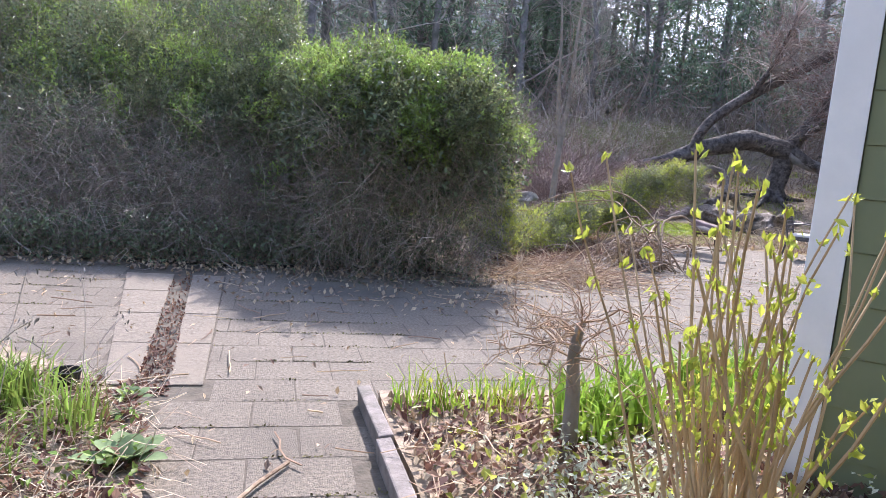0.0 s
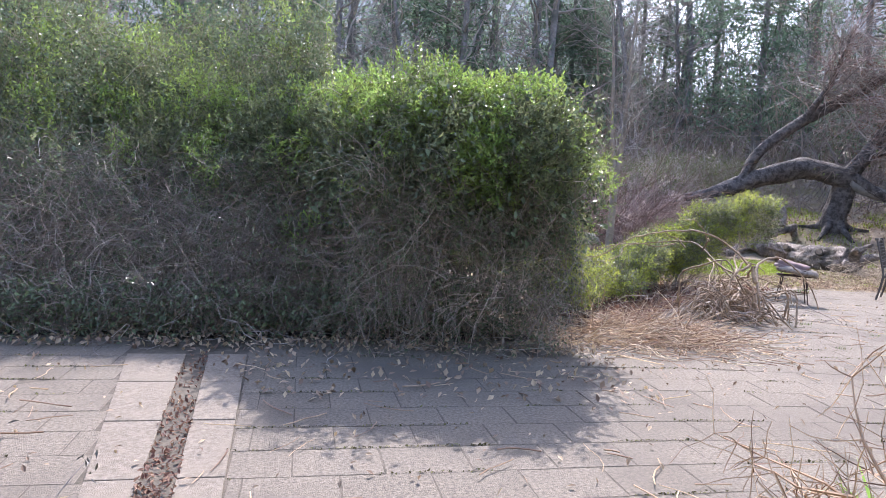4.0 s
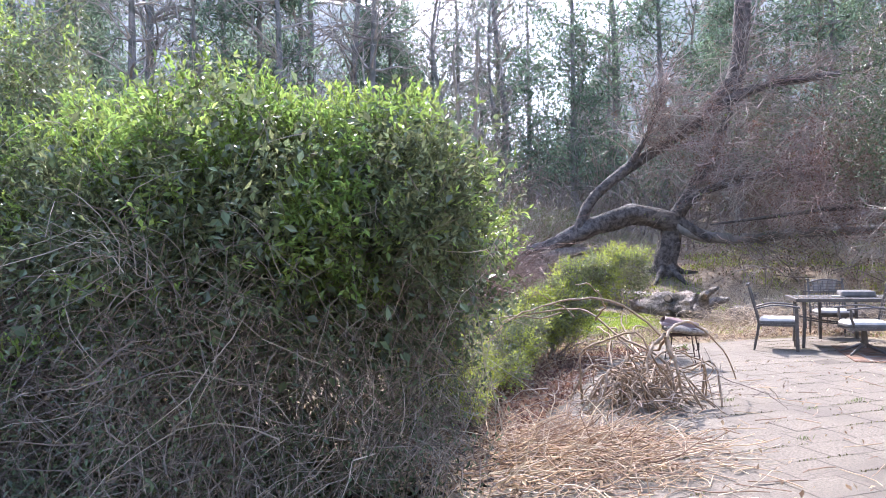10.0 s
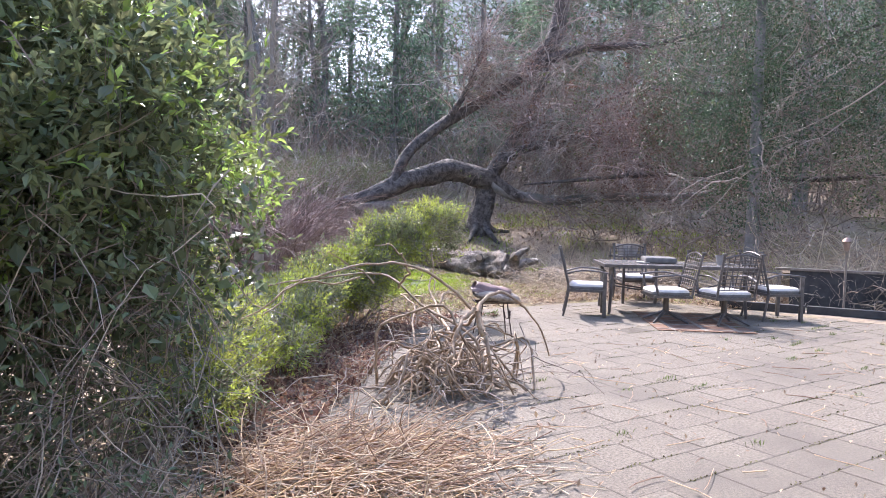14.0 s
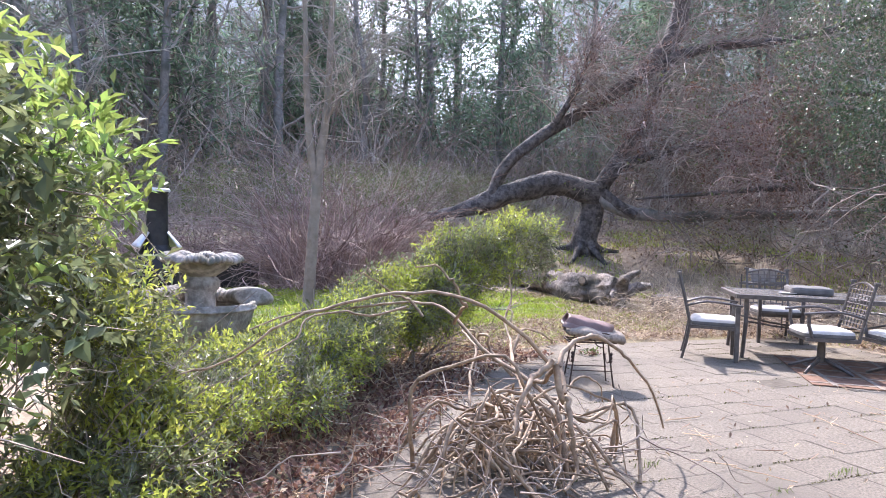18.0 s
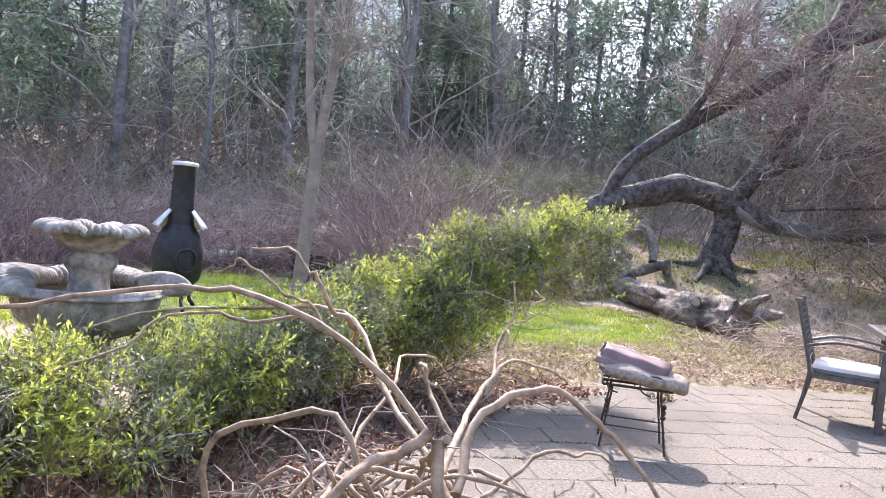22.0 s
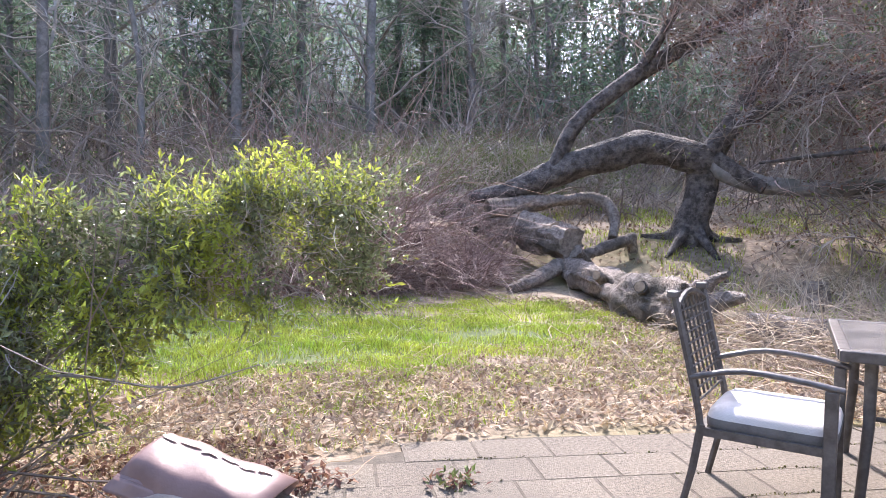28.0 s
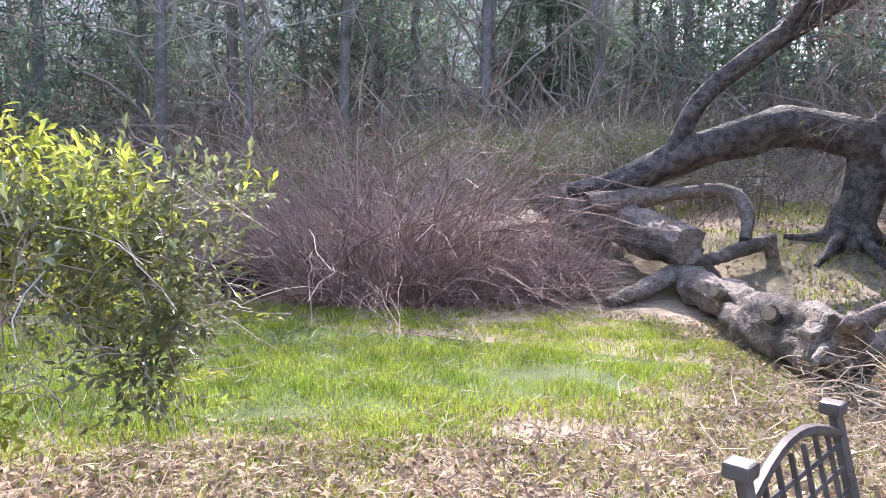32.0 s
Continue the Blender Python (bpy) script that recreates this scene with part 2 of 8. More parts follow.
M_TIMBER = mat("weathered_timber", (0.13, 0.105, 0.085), (0.25, 0.21, 0.17), 9, bump=0.5, fine=40)
M_DARKBOX = mat("dark_planter_side", (0.03, 0.03, 0.032), (0.065, 0.062, 0.06), 6, rough=0.7, bump=0.3)
M_POT = mat("grey_plastic_pot", (0.20, 0.19, 0.18), (0.30, 0.28, 0.26), 8, rough=0.6, bump=0.1)
M_TUB = mat("black_plastic_pot", (0.02, 0.02, 0.02), (0.045, 0.042, 0.04), 8, rough=0.55, bump=0.1)
M_COPPER = mat("copper_lantern", (0.22, 0.15, 0.12), (0.36, 0.26, 0.21), 10, rough=0.4, metal=0.6, bump=0.1)
M_MULLEIN = mat("woolly_grey_green_leaf", (0.13, 0.19, 0.09), (0.24, 0.32, 0.15), 8, rough=0.9, bump=0.2, thin=0.25)
# darker copy of the grey twig, with shade put into its colour
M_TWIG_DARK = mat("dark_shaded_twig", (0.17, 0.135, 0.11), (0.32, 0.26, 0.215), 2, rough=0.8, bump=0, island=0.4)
M_BUD = mat("yellow_green_bud", (0.34, 0.40, 0.05), (0.52, 0.56, 0.10), 6, rough=0.5, bump=0, island=0.2, thin=0.45)
M_BAMBOO = mat("weathered_bamboo", (0.34, 0.28, 0.20), (0.52, 0.45, 0.35), 20, rough=0.6, bump=0.1)
M_CREAM = mat("cream_ground_cover", (0.42, 0.44, 0.30), (0.64, 0.64, 0.50), 8, rough=0.7, bump=0, island=0.3, thin=0.3)
# bluish grey plus emission paint the haze over the far trees
M_FARWOOD_HAZE = mat("far_woodland_haze", (0.085, 0.098, 0.112), (0.15, 0.16, 0.172), 0.45, rough=1.0, bump=0.6, fine=2.0, stain=(0.07, 0.09, 0.085), stain_scale=0.12)
_fw = M_FARWOOD_HAZE.node_tree.nodes["Principled BSDF"]
M_FARWOOD_HAZE.node_tree.links.new(_fw.inputs["Base Color"].links[0].from_socket, _fw.inputs["Emission Color"])
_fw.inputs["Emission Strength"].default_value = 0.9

# ---- building helpers ----
rng = np.random.default_rng(11)


class Shape:
    """Collects vertices and faces for one mesh."""

    def __init__(self):
        self.v, self.f, self.n = [], [], 0

    def add(self, v, f):
        v = np.asarray(v, float).reshape(-1, 3)
        f = np.asarray(f, int)
        self.v.append(v)
        self.f.append(f + self.n)
        self.n += len(v)
        return self

    def box(self, c, s, rz=0.0, rx=0.0, ry=0.0):
        x, y, z = np.array(s) / 2
        v = np.array([(-x, -y, -z), (x, -y, -z), (x, y, -z), (-x, y, -z), (-x, -y, z), (x, -y, z), (x, y, z), (-x, y, z)])
        r = np.array(Euler((radians(rx), radians(ry), radians(rz))).to_matrix())
        return self.add(v @ r.T + np.array(c), [(0, 3, 2, 1), (4, 5, 6, 7), (0, 1, 5, 4), (1, 2, 6, 5), (2, 3, 7, 6), (3, 0, 4, 7)])

    def tube(self, pts, r, sides=6, caps=True):
        pts = smooth_line(pts, 1)
        v, f = tubes(np.array([pts]), np.broadcast_to(np.asarray(r, float), (1, len(pts))) if np.ndim(r) else np.full((1, len(pts)), r), sides)
        self.add(v, f)
        if caps:
            k = len(pts)
            for base, flip in ((0, True), ((k - 1) * sides, False)):
                c = v[base:base + sides].mean(0)
                ring = list(range(sides))
                vv = np.vstack([v[base:base + sides], c])
                self.add(vv, [((i + 1) % sides, i, sides, sides) if flip else (i, (i + 1) % sides, sides, sides) for i in ring])
        return self

    def lathe(self, prof, c=(0, 0, 0), seg=24, wave=None):
        """prof: rows of radius, height. wave(a, r, z) gives the new r, z."""
        v = []
        for r, z in prof:
            for i in range(seg):
                a = 2 * math.pi * i / seg
                rr, zz = wave(a, r, z) if wave else (r, z)
                v.append((c[0] + rr * math.cos(a), c[1] + rr * math.sin(a), c[2] + zz))
        f = [(j * seg + i, j * seg + (i + 1) % seg, (j + 1) * seg + (i + 1) % seg, (j + 1) * seg + i) for j in range(len(prof) - 1) for i in range(seg)]
        return self.add(v, f)

    def slab(self, outline, z0, z1):
        n = len(outline)
        v = [(x, y, z0) for x, y in outline] + [(x, y, z1) for x, y in outline]
        c = np.mean(outline, axis=0)
        v += [(c[0], c[1], z0), (c[0], c[1], z1)]
        f = []
        for i in range(n):
            j = (i + 1) % n
            f += [(i, j, n + j, n + i), (n + i, n + j, 2 * n + 1, 2 * n + 1), (j, i, 2 * n, 2 * n)]
        return self.add(v, f)

    def mesh(self, name, smooth=False):
        v = np.vstack(self.v)
        f = np.vstack(self.f)
        tri = f[:, 2] == f[:, 3]
        cnt = np.where(tri, 3, 4)
        start = np.concatenate([[0], np.cumsum(cnt)[:-1]])
        keep = np.ones(f.shape, bool)
        keep[tri, 3] = False
        loops = f[keep]
        me = bpy.data.meshes.new(name)
        me.vertices.add(len(v))
        me.vertices.foreach_set("co", v.astype(np.float32).ravel())
        me.loops.add(len(loops))
        me.loops.foreach_set("vertex_index", loops.astype(np.int32))
        me.polygons.add(len(f))
        me.polygons.foreach_set("loop_start", start.astype(np.int32))
        me.polygons.foreach_set("loop_total", cnt.astype(np.int32))
        me.polygons.foreach_set("use_smooth", np.full(len(f), smooth))
        me.update(calc_edges=True)
        me.validate()
        return me


def smooth_line(pts, times=1):
    p = np.asarray(pts, float)
    return p


def curve_line(pts, n):
    """A Catmull-Rom line of n points through pts."""
    p = np.asarray(pts, float)
    p = np.vstack([2 * p[0] - p[1], p, 2 * p[-1] - p[-2]])
    k = len(p) - 3
    out = []
    for s in np.linspace(0, k - 1e-9, n):
        i = int(s)
        t = s - i
        a, b, c, d = p[i:i + 4]
        out.append(0.5 * (2 * b + (c - a) * t + (2 * a - 5 * b + 4 * c - d) * t * t + (3 * b - 3 * c + d - a) * t ** 3))
    return np.array(out)


def tubes(P, R, sides=3):
    """Many tubes at once: P (N, K, 3) points, R (N, K) radii. Returns vertices and quads."""
    N, K = R.shape
    t = np.gradient(P, axis=1)
    t /= np.linalg.norm(t, axis=2, keepdims=True) + 1e-9
    ref = np.broadcast_to(np.array([0.31, 0.17, 0.93]), t.shape).copy()
    flat = np.abs((t * ref).sum(2)) > 0.93
    if K > 1:
        many = flat.any(axis=1)
        ref[many] = np.array([0.9, -0.4, 0.1])
    a = np.cross(t, ref)
    a /= np.linalg.norm(a, axis=2, keepdims=True) + 1e-9
    b = np.cross(t, a)
    ang = np.arange(sides) * 2 * math.pi / sides
    v = P[:, :, None, :] + R[:, :, None, None] * (np.cos(ang)[None, None, :, None] * a[:, :, None, :] + np.sin(ang)[None, None, :, None] * b[:, :, None, :])
    idx = np.arange(N * K * sides).reshape(N, K, sides)
    nx = np.roll(idx, -1, axis=2)
    f = np.stack([idx[:, :-1], nx[:, :-1], nx[:, 1:], idx[:, 1:]], axis=-1).reshape(-1, 4)
    return v.reshape(-1, 3), f


def leaves(C, size, rg, up=0.5, slim=0.5, hang=None):
    """Leaf blades at the points C: a folded four-cornered blade each. up: how far they turn to the sky."""
    n = len(C)
    d = rg.normal(size=(n, 3))
    if hang is not None:
        d = d * 0.6 + np.array(hang)
    d /= np.linalg.norm(d, axis=1, keepdims=True)
    nrm = rg.normal(size=(n, 3)) + np.array([0, 0, up * 3])
    s = np.cross(d, nrm)
    s /= np.linalg.norm(s, axis=1, keepdims=True) + 1e-9
    nn = np.cross(s, d)
    L = (size * rg.uniform(0.6, 1.25, n))[:, None]
    W = L * slim * 0.5
    b, tip = C - d * L * 0.5, C + d * L * 0.5
    mid = C + nn * L * 0.10
    v = np.stack([b, mid + s * W, tip, mid - s * W], axis=1).reshape(-1, 3)
    return v, np.arange(n * 4).reshape(n, 4)


def sprigs(C, D, k, size, rg, length=0.11, slim=0.42, up=0.5):
    """Leafy shoots: k leaves along a short stem at each point of C, pointing along D."""
    n = len(C)
    ax = D / (np.linalg.norm(D, axis=1, keepdims=True) + 1e-9) + rg.normal(size=(n, 3)) * 0.45 + np.array([0, 0, up])
    ax /= np.linalg.norm(ax, axis=1, keepdims=True)
    u = np.tile(np.linspace(0.05, 1.0, k), (n, 1)) + rg.normal(0, 0.05, (n, k))
    P = (C[:, None] + ax[:, None] * (u * length)[..., None]).reshape(-1, 3)
    m = n * k
    d = (ax[:, None] * (0.15 + 0.75 * u)[..., None]).reshape(-1, 3) + rg.normal(size=(m, 3)) * 0.55
    d /= np.linalg.norm(d, axis=1, keepdims=True)
    sd = np.cross(d, rg.normal(size=(m, 3)) * 0.5 + np.array([0, 0, 1.0]))
    sd /= np.linalg.norm(sd, axis=1, keepdims=True) + 1e-9
    nn = np.cross(sd, d)
    L = (size * rg.uniform(0.65, 1.25, m))[:, None]
    mid = P + d * L * 0.5 + nn * L * 0.08
    v = np.stack([P, mid + sd * L * slim * 0.5, P + d * L - nn * L * 0.06, mid - sd * L * slim * 0.5], axis=1).reshape(-1, 3)
    return v, np.arange(m * 4).reshape(m, 4)


def blades(B, height, width, rg, lean=0.35, bend=0.4):
    """Grass blades standing at the points B."""
    n = len(B)
    h = (height * rg.uniform(0.5, 1.3, n))[:, None]
    a = rg.uniform(0, 2 * math.pi, n)
    side = np.stack([np.cos(a), np.sin(a), 0 * a], 1) * (width * rg.uniform(0.7, 1.3, n))[:, None] / 2
    a2 = rg.uniform(0, 2 * math.pi, n)
    ln = np.stack([np.cos(a2), np.sin(a2), 0 * a2], 1) * (lean * rg.uniform(0.1, 1.2, n))[:, None] * h
    up = np.array([0, 0, 1.0])
    m = B + ln * 0.4 + up * h * 0.6
    tip = B + ln * (1 + bend) + up * h * (1 - 0.25 * bend)
    v = np.stack([B - side, B + side, m + side * 0.8, m - side * 0.8, tip], axis=1).reshape(-1, 3)
    i = np.arange(n)[:, None] * 5
    f = np.concatenate([i + np.array([[0, 1, 2, 3]]), i + np.array([[3, 2, 4, 4]])])
    return v, f


def wander(start, direction, length, K, rg, wobble=0.15, sag=0.0):
    """N wavering lines of K points. sag: how far they droop (positive) along the way."""
    n = len(start)
    d = direction / (np.linalg.norm(direction, axis=1, keepdims=True) + 1e-9)
    step = (length / (K - 1))[:, None]
    P = np.zeros((n, K, 3))
    P[:, 0] = start
    for k in range(1, K):
        d = d + rg.normal(size=(n, 3)) * wobble
        d[:, 2] -= sag / (K - 1)
        d /= np.linalg.norm(d, axis=1, keepdims=True) + 1e-9
        P[:, k] = P[:, k - 1] + d * step
    return P


def within(P, blobs, k=1.1, low=0.5):
    """Which of the lines stay inside the ellipsoids, swollen by k."""
    b = np.array(blobs, float)
    ok = np.zeros(P.shape[:2], bool)
    for q in b:
        ok |= (((P - q[:3]) / (q[3:] * k)) ** 2).sum(2) < 1
    return (ok | (P[:, :, 2] < low)).all(axis=1)


def part(name, shape, material, parent, label="", smooth=False, bevel=0.0):
    """One mesh object under a thing or under a part."""
    me = shape.mesh(name, smooth) if isinstance(shape, Shape) else shape
    if not me.materials:
        me.materials.append(material)
    ob = new(name, me)
    ob.parent = parent
    if label:
        ob["label"] = label
    if "tangle" in name or "cluster" in name:
        ob["kind"] = "stuff"
    if bevel:
        b = ob.modifiers.new("bevel", "BEVEL")
        b.width, b.segments, b.limit_method = bevel, 2, "ANGLE"
    return ob


def thing(name, label, category, at=(0, 0, 0), rz=0.0, group="", kind=""):
    ob = new(name)
    ob.empty_display_size = 0.1
    ob.matrix_basis = pose(*at, 0, 0, rz)
    return tagged(ob, label, category, group, kind)


def setting(name, shape, material, label, category, smooth=False, kind="structure", bevel=0.0):
    ob = part(name, shape, material, None, "", smooth, bevel)
    return tagged(ob, label, category, "", kind)


def nz(x, y, s=1.0, seed=0.0):
    return noise.noise(Vector((x * s, y * s, seed)))


def inside(poly, X, Y):
    """Which of the points lie in the polygon."""
    X, Y = np.asarray(X), np.asarray(Y)
    r = np.zeros(X.shape, bool)
    n = len(poly)
    for i in range(n):
        x1, y1 = poly[i]
        x2, y2 = poly[(i + 1) % n]
        c = ((y1 > Y) != (y2 > Y)) & (X < (x2 - x1) * (Y - y1) / (y2 - y1 + 1e-12) + x1)
        r ^= c
    return r


def row_shift(x):
    """How far the paving rows bend away from the x axis towards the far side of the patio."""
    x = np.asarray(x, float)
    return -0.16 * np.where(x < 2, 0, np.where(x < 4, (x - 2) ** 2 / 4, x - 3))


def scatter(poly, n, rg):
    p = np.array(poly)
    lo, hi = p.min(0), p.max(0)
    out = []
    while sum(len(o) for o in out) < n:
        q = rg.uniform(lo, hi, (n * 2, 2))
        out.append(q[inside(poly, q[:, 0], q[:, 1])])
    return np.vstack(out)[:n]


def terrain(x, y):
    """Height of the ground: level near the patio, a bank behind the log, rising gently into the woods."""
    x, y = np.asarray(x, float), np.asarray(y, float)
    d = np.hypot(x - 3, y - 4)
    h = np.clip((d - 24) / 66, 0, 1) ** 1.4 * 9.0
    bump = 0.10 * np.sin(x * 0.31 + 1.3) * np.sin(y * 0.27) * np.clip((d - 14) / 8, 0, 1)
    s = (x - 11.5) * 0.6 + (y - 15.2) * 0.8 - 2.0
    bank = 0.06 * np.clip(s, 0, 4) ** 2 + 0.12 * np.clip(s - 4, 0, 14)
    return h + bump + bank

# ---- ground, patio and house corner ----
PATIO = [(-9, -4), (12.6, -4), (12.4, 7.6), (11.95, 9.3), (11.7, 11.0), (10.6, 11.4), (8.7, 11.75), (7.5, 11.6), (6.4, 11.2), (5.5, 10.5), (4.5, 9.5), (3.3, 8.5), (2.6, 7.3), (-9, 7.4)]
BED_R = [(0.80, -1.0), (3.6, -1.0), (3.6, 3.55), (0.80, 3.55)]
BED_L = [(-6.0, -1.0), (-0.12, -1.0), (-0.10, 2.6), (-0.46, 3.74), (-1.1, 4.3), (-6.0, 4.3)]


def build_ground():
    radii = np.concatenate([np.linspace(0, 30, 61), np.linspace(32, 100, 24), [140, 220, 400]])
    seg = 128
    v = []
    for r in radii:
        for i in range(seg):
            a = 2 * math.pi * i / seg
            x, y = 3 + r * math.cos(a), 4 + r * math.sin(a)
            z = float(terrain(x, y))
            near = inside(PATIO, [x], [y])[0]
            flat = 2.0 < x < 13.0 and 10.5 < y < 19
            z += -0.03 if near else -0.004 if flat else 0.035 * nz(x, y, 0.9) - 0.005
            v.append((x, y, z))
    k = len(radii)
    f = [(j * seg + i, j * seg + (i + 1) % seg, (j + 1) * seg + (i + 1) % seg, (j + 1) * seg + i) for j in range(k - 1) for i in range(seg)]
    f = [(a, d, c, b) for a, b, c, d in f]
    setting("ground", Shape().add(v, [q[::-1] for q in f]), M_GROUND, "bare ground covered with brown leaf litter", "ground", True)
    setting("patio_bed", Shape().slab(PATIO, -0.05, -0.0022), M_SAND, "sandy dirt bed under the patio pavers", "patio bed")


LAWN = [(3.2, 12.8), (4.6, 12.4), (6.2, 13.6), (7.4, 13.4), (8.4, 13.4), (9.4, 13.6), (10.6, 14.3), (11.7, 15.1), (12.3, 16.3), (12.3, 17.5), (11.4, 18.0), (9.8, 18.2), (8.4, 18.4), (7.2, 19.6), (5.0, 20.5), (3.2, 19.0), (2.0, 15.5)]


def rough_outline(poly, step=0.3, amp=0.18, seed=3.0):
    out = []
    n = len(poly)
    for i in range(n):
        a, b = np.array(poly[i]), np.array(poly[(i + 1) % n])
        m = max(1, int(np.linalg.norm(b - a) / step))
        for k in range(m):
            p = a + (b - a) * k / m
            out.append((p[0] + amp * nz(p[0], p[1], 1.7, seed), p[1] + amp * nz(p[0], p[1], 1.7, seed + 9)))
    return out


def build_lawn():
    setting("lawn", Shape().slab(rough_outline([(x + (8.0 - x) * 0.10, y + (15.8 - y) * 0.13) for x, y in LAWN], 0.3, 0.22), -0.03, -0.0025), M_LAWN, "small bright green spring lawn", "lawn")
    rg = np.random.default_rng(5)
    q = scatter(LAWN, 135000, rg) + rg.normal(0, 0.26, (135000, 2))
    near = np.hypot(q[:, 0] - 8.5, q[:, 1] - 13)
    q = q[rg.uniform(size=len(q)) < np.clip(1.5 - near / 10, 0.45, 1)]
    patch = np.array([nz(x, y, 1.1, 2.0) for x, y in q])
    q = q[rg.uniform(size=len(q)) < np.clip(0.75 + patch * 1.6, 0.06, 1)]
    B = np.column_stack([q, np.full(len(q), 0.006)])
    hh = 0.055 * np.clip(1 + 1.3 * np.array([nz(x, y, 2.3, 5.0) for x, y in q]), 0.45, 1.9)
    v, f = blades(B, hh, 0.0075, rg, 0.7)
    setting("lawn_grass", Shape().add(v, f), M_GRASS, "short fresh green grass blades on the lawn", "grass", kind="stuff")
    n = 1300
    q = scatter(LAWN, n, rg)
    P = wander(np.column_stack([q, np.full(n, 0.03)]), np.column_stack([rg.normal(size=(n, 2)), rg.uniform(0, 0.6, n)]), rg.uniform(0.05, 0.22, n), 3, rg, 0.15)
    v, f = tubes(P, np.full((n, 3), 0.0022), 3)
    setting("lawn_straw", Shape().add(v, f), M_STRAW, "dry straw stalks lying in the lawn", "straw", kind="stuff")
    # litter and thin grass on the woodland floor behind the log
    zone = [(13.2, 13.2), (22, 11), (24, 22), (20, 26), (13.0, 24), (13.3, 18.4)]
    q = scatter(zone, 7000, rg)
    v, f = leaves(np.column_stack([q, terrain(q[:, 0], q[:, 1]) + rg.uniform(0.02, 0.06, len(q))]), 0.09, rg, 1.3, 0.6)
    setting("wood_floor_leaves", Shape().add(v, f), M_LEAF_DRY, "brown fallen leaves on the woodland floor", "leaf litter", kind="stuff")
    q = scatter(zone, 20000, rg)
    q = q[np.array([nz(x, y, 0.5, 8.0) for x, y in q]) > -0.05]
    v, f = blades(np.column_stack([q, terrain(q[:, 0], q[:, 1])]), 0.13, 0.012, rg, 0.8)
    setting("wood_floor_grass", Shape().add(v, f), M_GRASS, "thin grass on the woodland floor", "grass", kind="stuff")
    front = [(3.0, 12.2), (5.0, 11.9), (6.2, 12.6), (8.5, 12.3), (10.6, 12.7), (12.3, 14.2), (11.5, 15.1), (10.2, 14.4), (8.4, 14.0), (6.2, 14.0), (4.6, 13.0)]
    q = scatter(front, 6500, rg)
    v, f = leaves(np.column_stack([q, rg.uniform(0.004, 0.03, len(q))]), 0.045, rg, 1.2, 0.5)
    setting("front_litter", Shape().add(v, f), M_LEAF_DRY, "dry leaves along the near edge of the lawn", "leaf litter", kind="stuff")
    q = scatter(front, 16000, rg)
    q = q[np.array([nz(x, y, 1.3, 17.0) for x, y in q]) > -0.12]
    v, f = blades(np.column_stack([q, np.zeros(len(q))]), 0.05, 0.007, rg, 0.8)
    setting("front_grass", Shape().add(v, f), M_GRASS, "thin grass along the near edge of the lawn", "grass", kind="stuff")
    # leaves and thin grass between the lawn and the log
    edge = [(10.2, 13.3), (11.6, 13.8), (12.5, 14.8), (13.0, 17.4), (12.4, 18.8), (10.5, 19.2), (9.5, 18.6), (11.4, 17.9), (11.9, 16.0), (11.2, 14.6)]
    q = scatter(edge, 5200, rg)
    v, f = leaves(np.column_stack([q, rg.uniform(0.008, 0.04, len(q))]), 0.06, rg, 1.2, 0.6)
    setting("log_litter", Shape().add(v, f), M_LEAF_DRY, "dry brown leaves between lawn and log", "leaf litter", kind="stuff")
    q = scatter(edge, 7000, rg)
    v, f = blades(np.column_stack([q, np.zeros(len(q))]), 0.05, 0.007, rg, 0.8)
    setting("edge_grass", Shape().add(v, f), M_GRASS, "thin grass fading out at the edge of the lawn", "grass", kind="stuff")
    # thin grass straggling into the straw
    rim = scatter([(5.5, 12.0), (8.4, 11.9), (11.6, 12.5), (13.0, 14.4), (13.6, 17.4), (12.6, 18.4), (12.3, 15.0), (10.0, 13.4), (7.0, 13.4)], 5000, rg)
    t = np.array([nz(x, y, 1.6, 7.0) for x, y in rim])
    rim = rim[t > 0.08]
    v, f = blades(np.column_stack([rim, np.full(len(rim), 0.0)]), 0.07, 0.007, rg, 0.8)
    setting("sparse_grass", Shape().add(v, f), M_GRASS, "sparse grass tufts among the dry straw", "grass", kind="stuff")


def build_house():
    # corner post, wall of wide boards, eave
    w = thing("wall_house", "corner of a house with green siding and white trim", "house wall", (2.27, 2.55, 0), -45, kind="structure")
    s = Shape()
    s.box((1.6, 0.10, 1.35), (3.0, 0.12, 2.7))
    part("sheathing", s, M_SIDING, w)
    for i in range(14):
        part("siding_board", Shape().box((1.62, 0.028, 0.10 + 0.2 * i), (2.98, 0.022, 0.198), rx=-1.6), M_SIDING, w)
    part("corner_trim", Shape().box((0.06, 0.015, 1.38), (0.13, 0.05, 2.76)), M_TRIM, w, "white painted corner trim", bevel=0.004)
    part("corner_trim", Shape().box((0.03, 0.12, 1.38), (0.05, 0.15, 2.76)), M_TRIM, w, "white painted corner trim", bevel=0.004)
    part("eave", Shape().box((1.55, -0.1, 2.82), (3.4, 0.7, 0.12)), M_TRIM, w, "white painted eave board")
    # the rest of the house closes the place behind the camera
    h = thing("house", "low house behind the garden path", "house", (0.5, -3.6, 0), 0, kind="structure")
    part("wall", Shape().box((0, 0, 1.35), (14, 0.25, 2.7)), M_SIDING, h, "green house wall")
    part("wall", Shape().box((5.0, 2.2, 1.35), (0.2, 4.2, 2.7)), M_SIDING, h, "green house wall")
    part("roof", Shape().box((0, -2.2, 3.6), (15, 6.0, 0.2), rx=22), M_ROOF, h, "grey shingle roof")


build_ground()
build_lawn()
build_house()

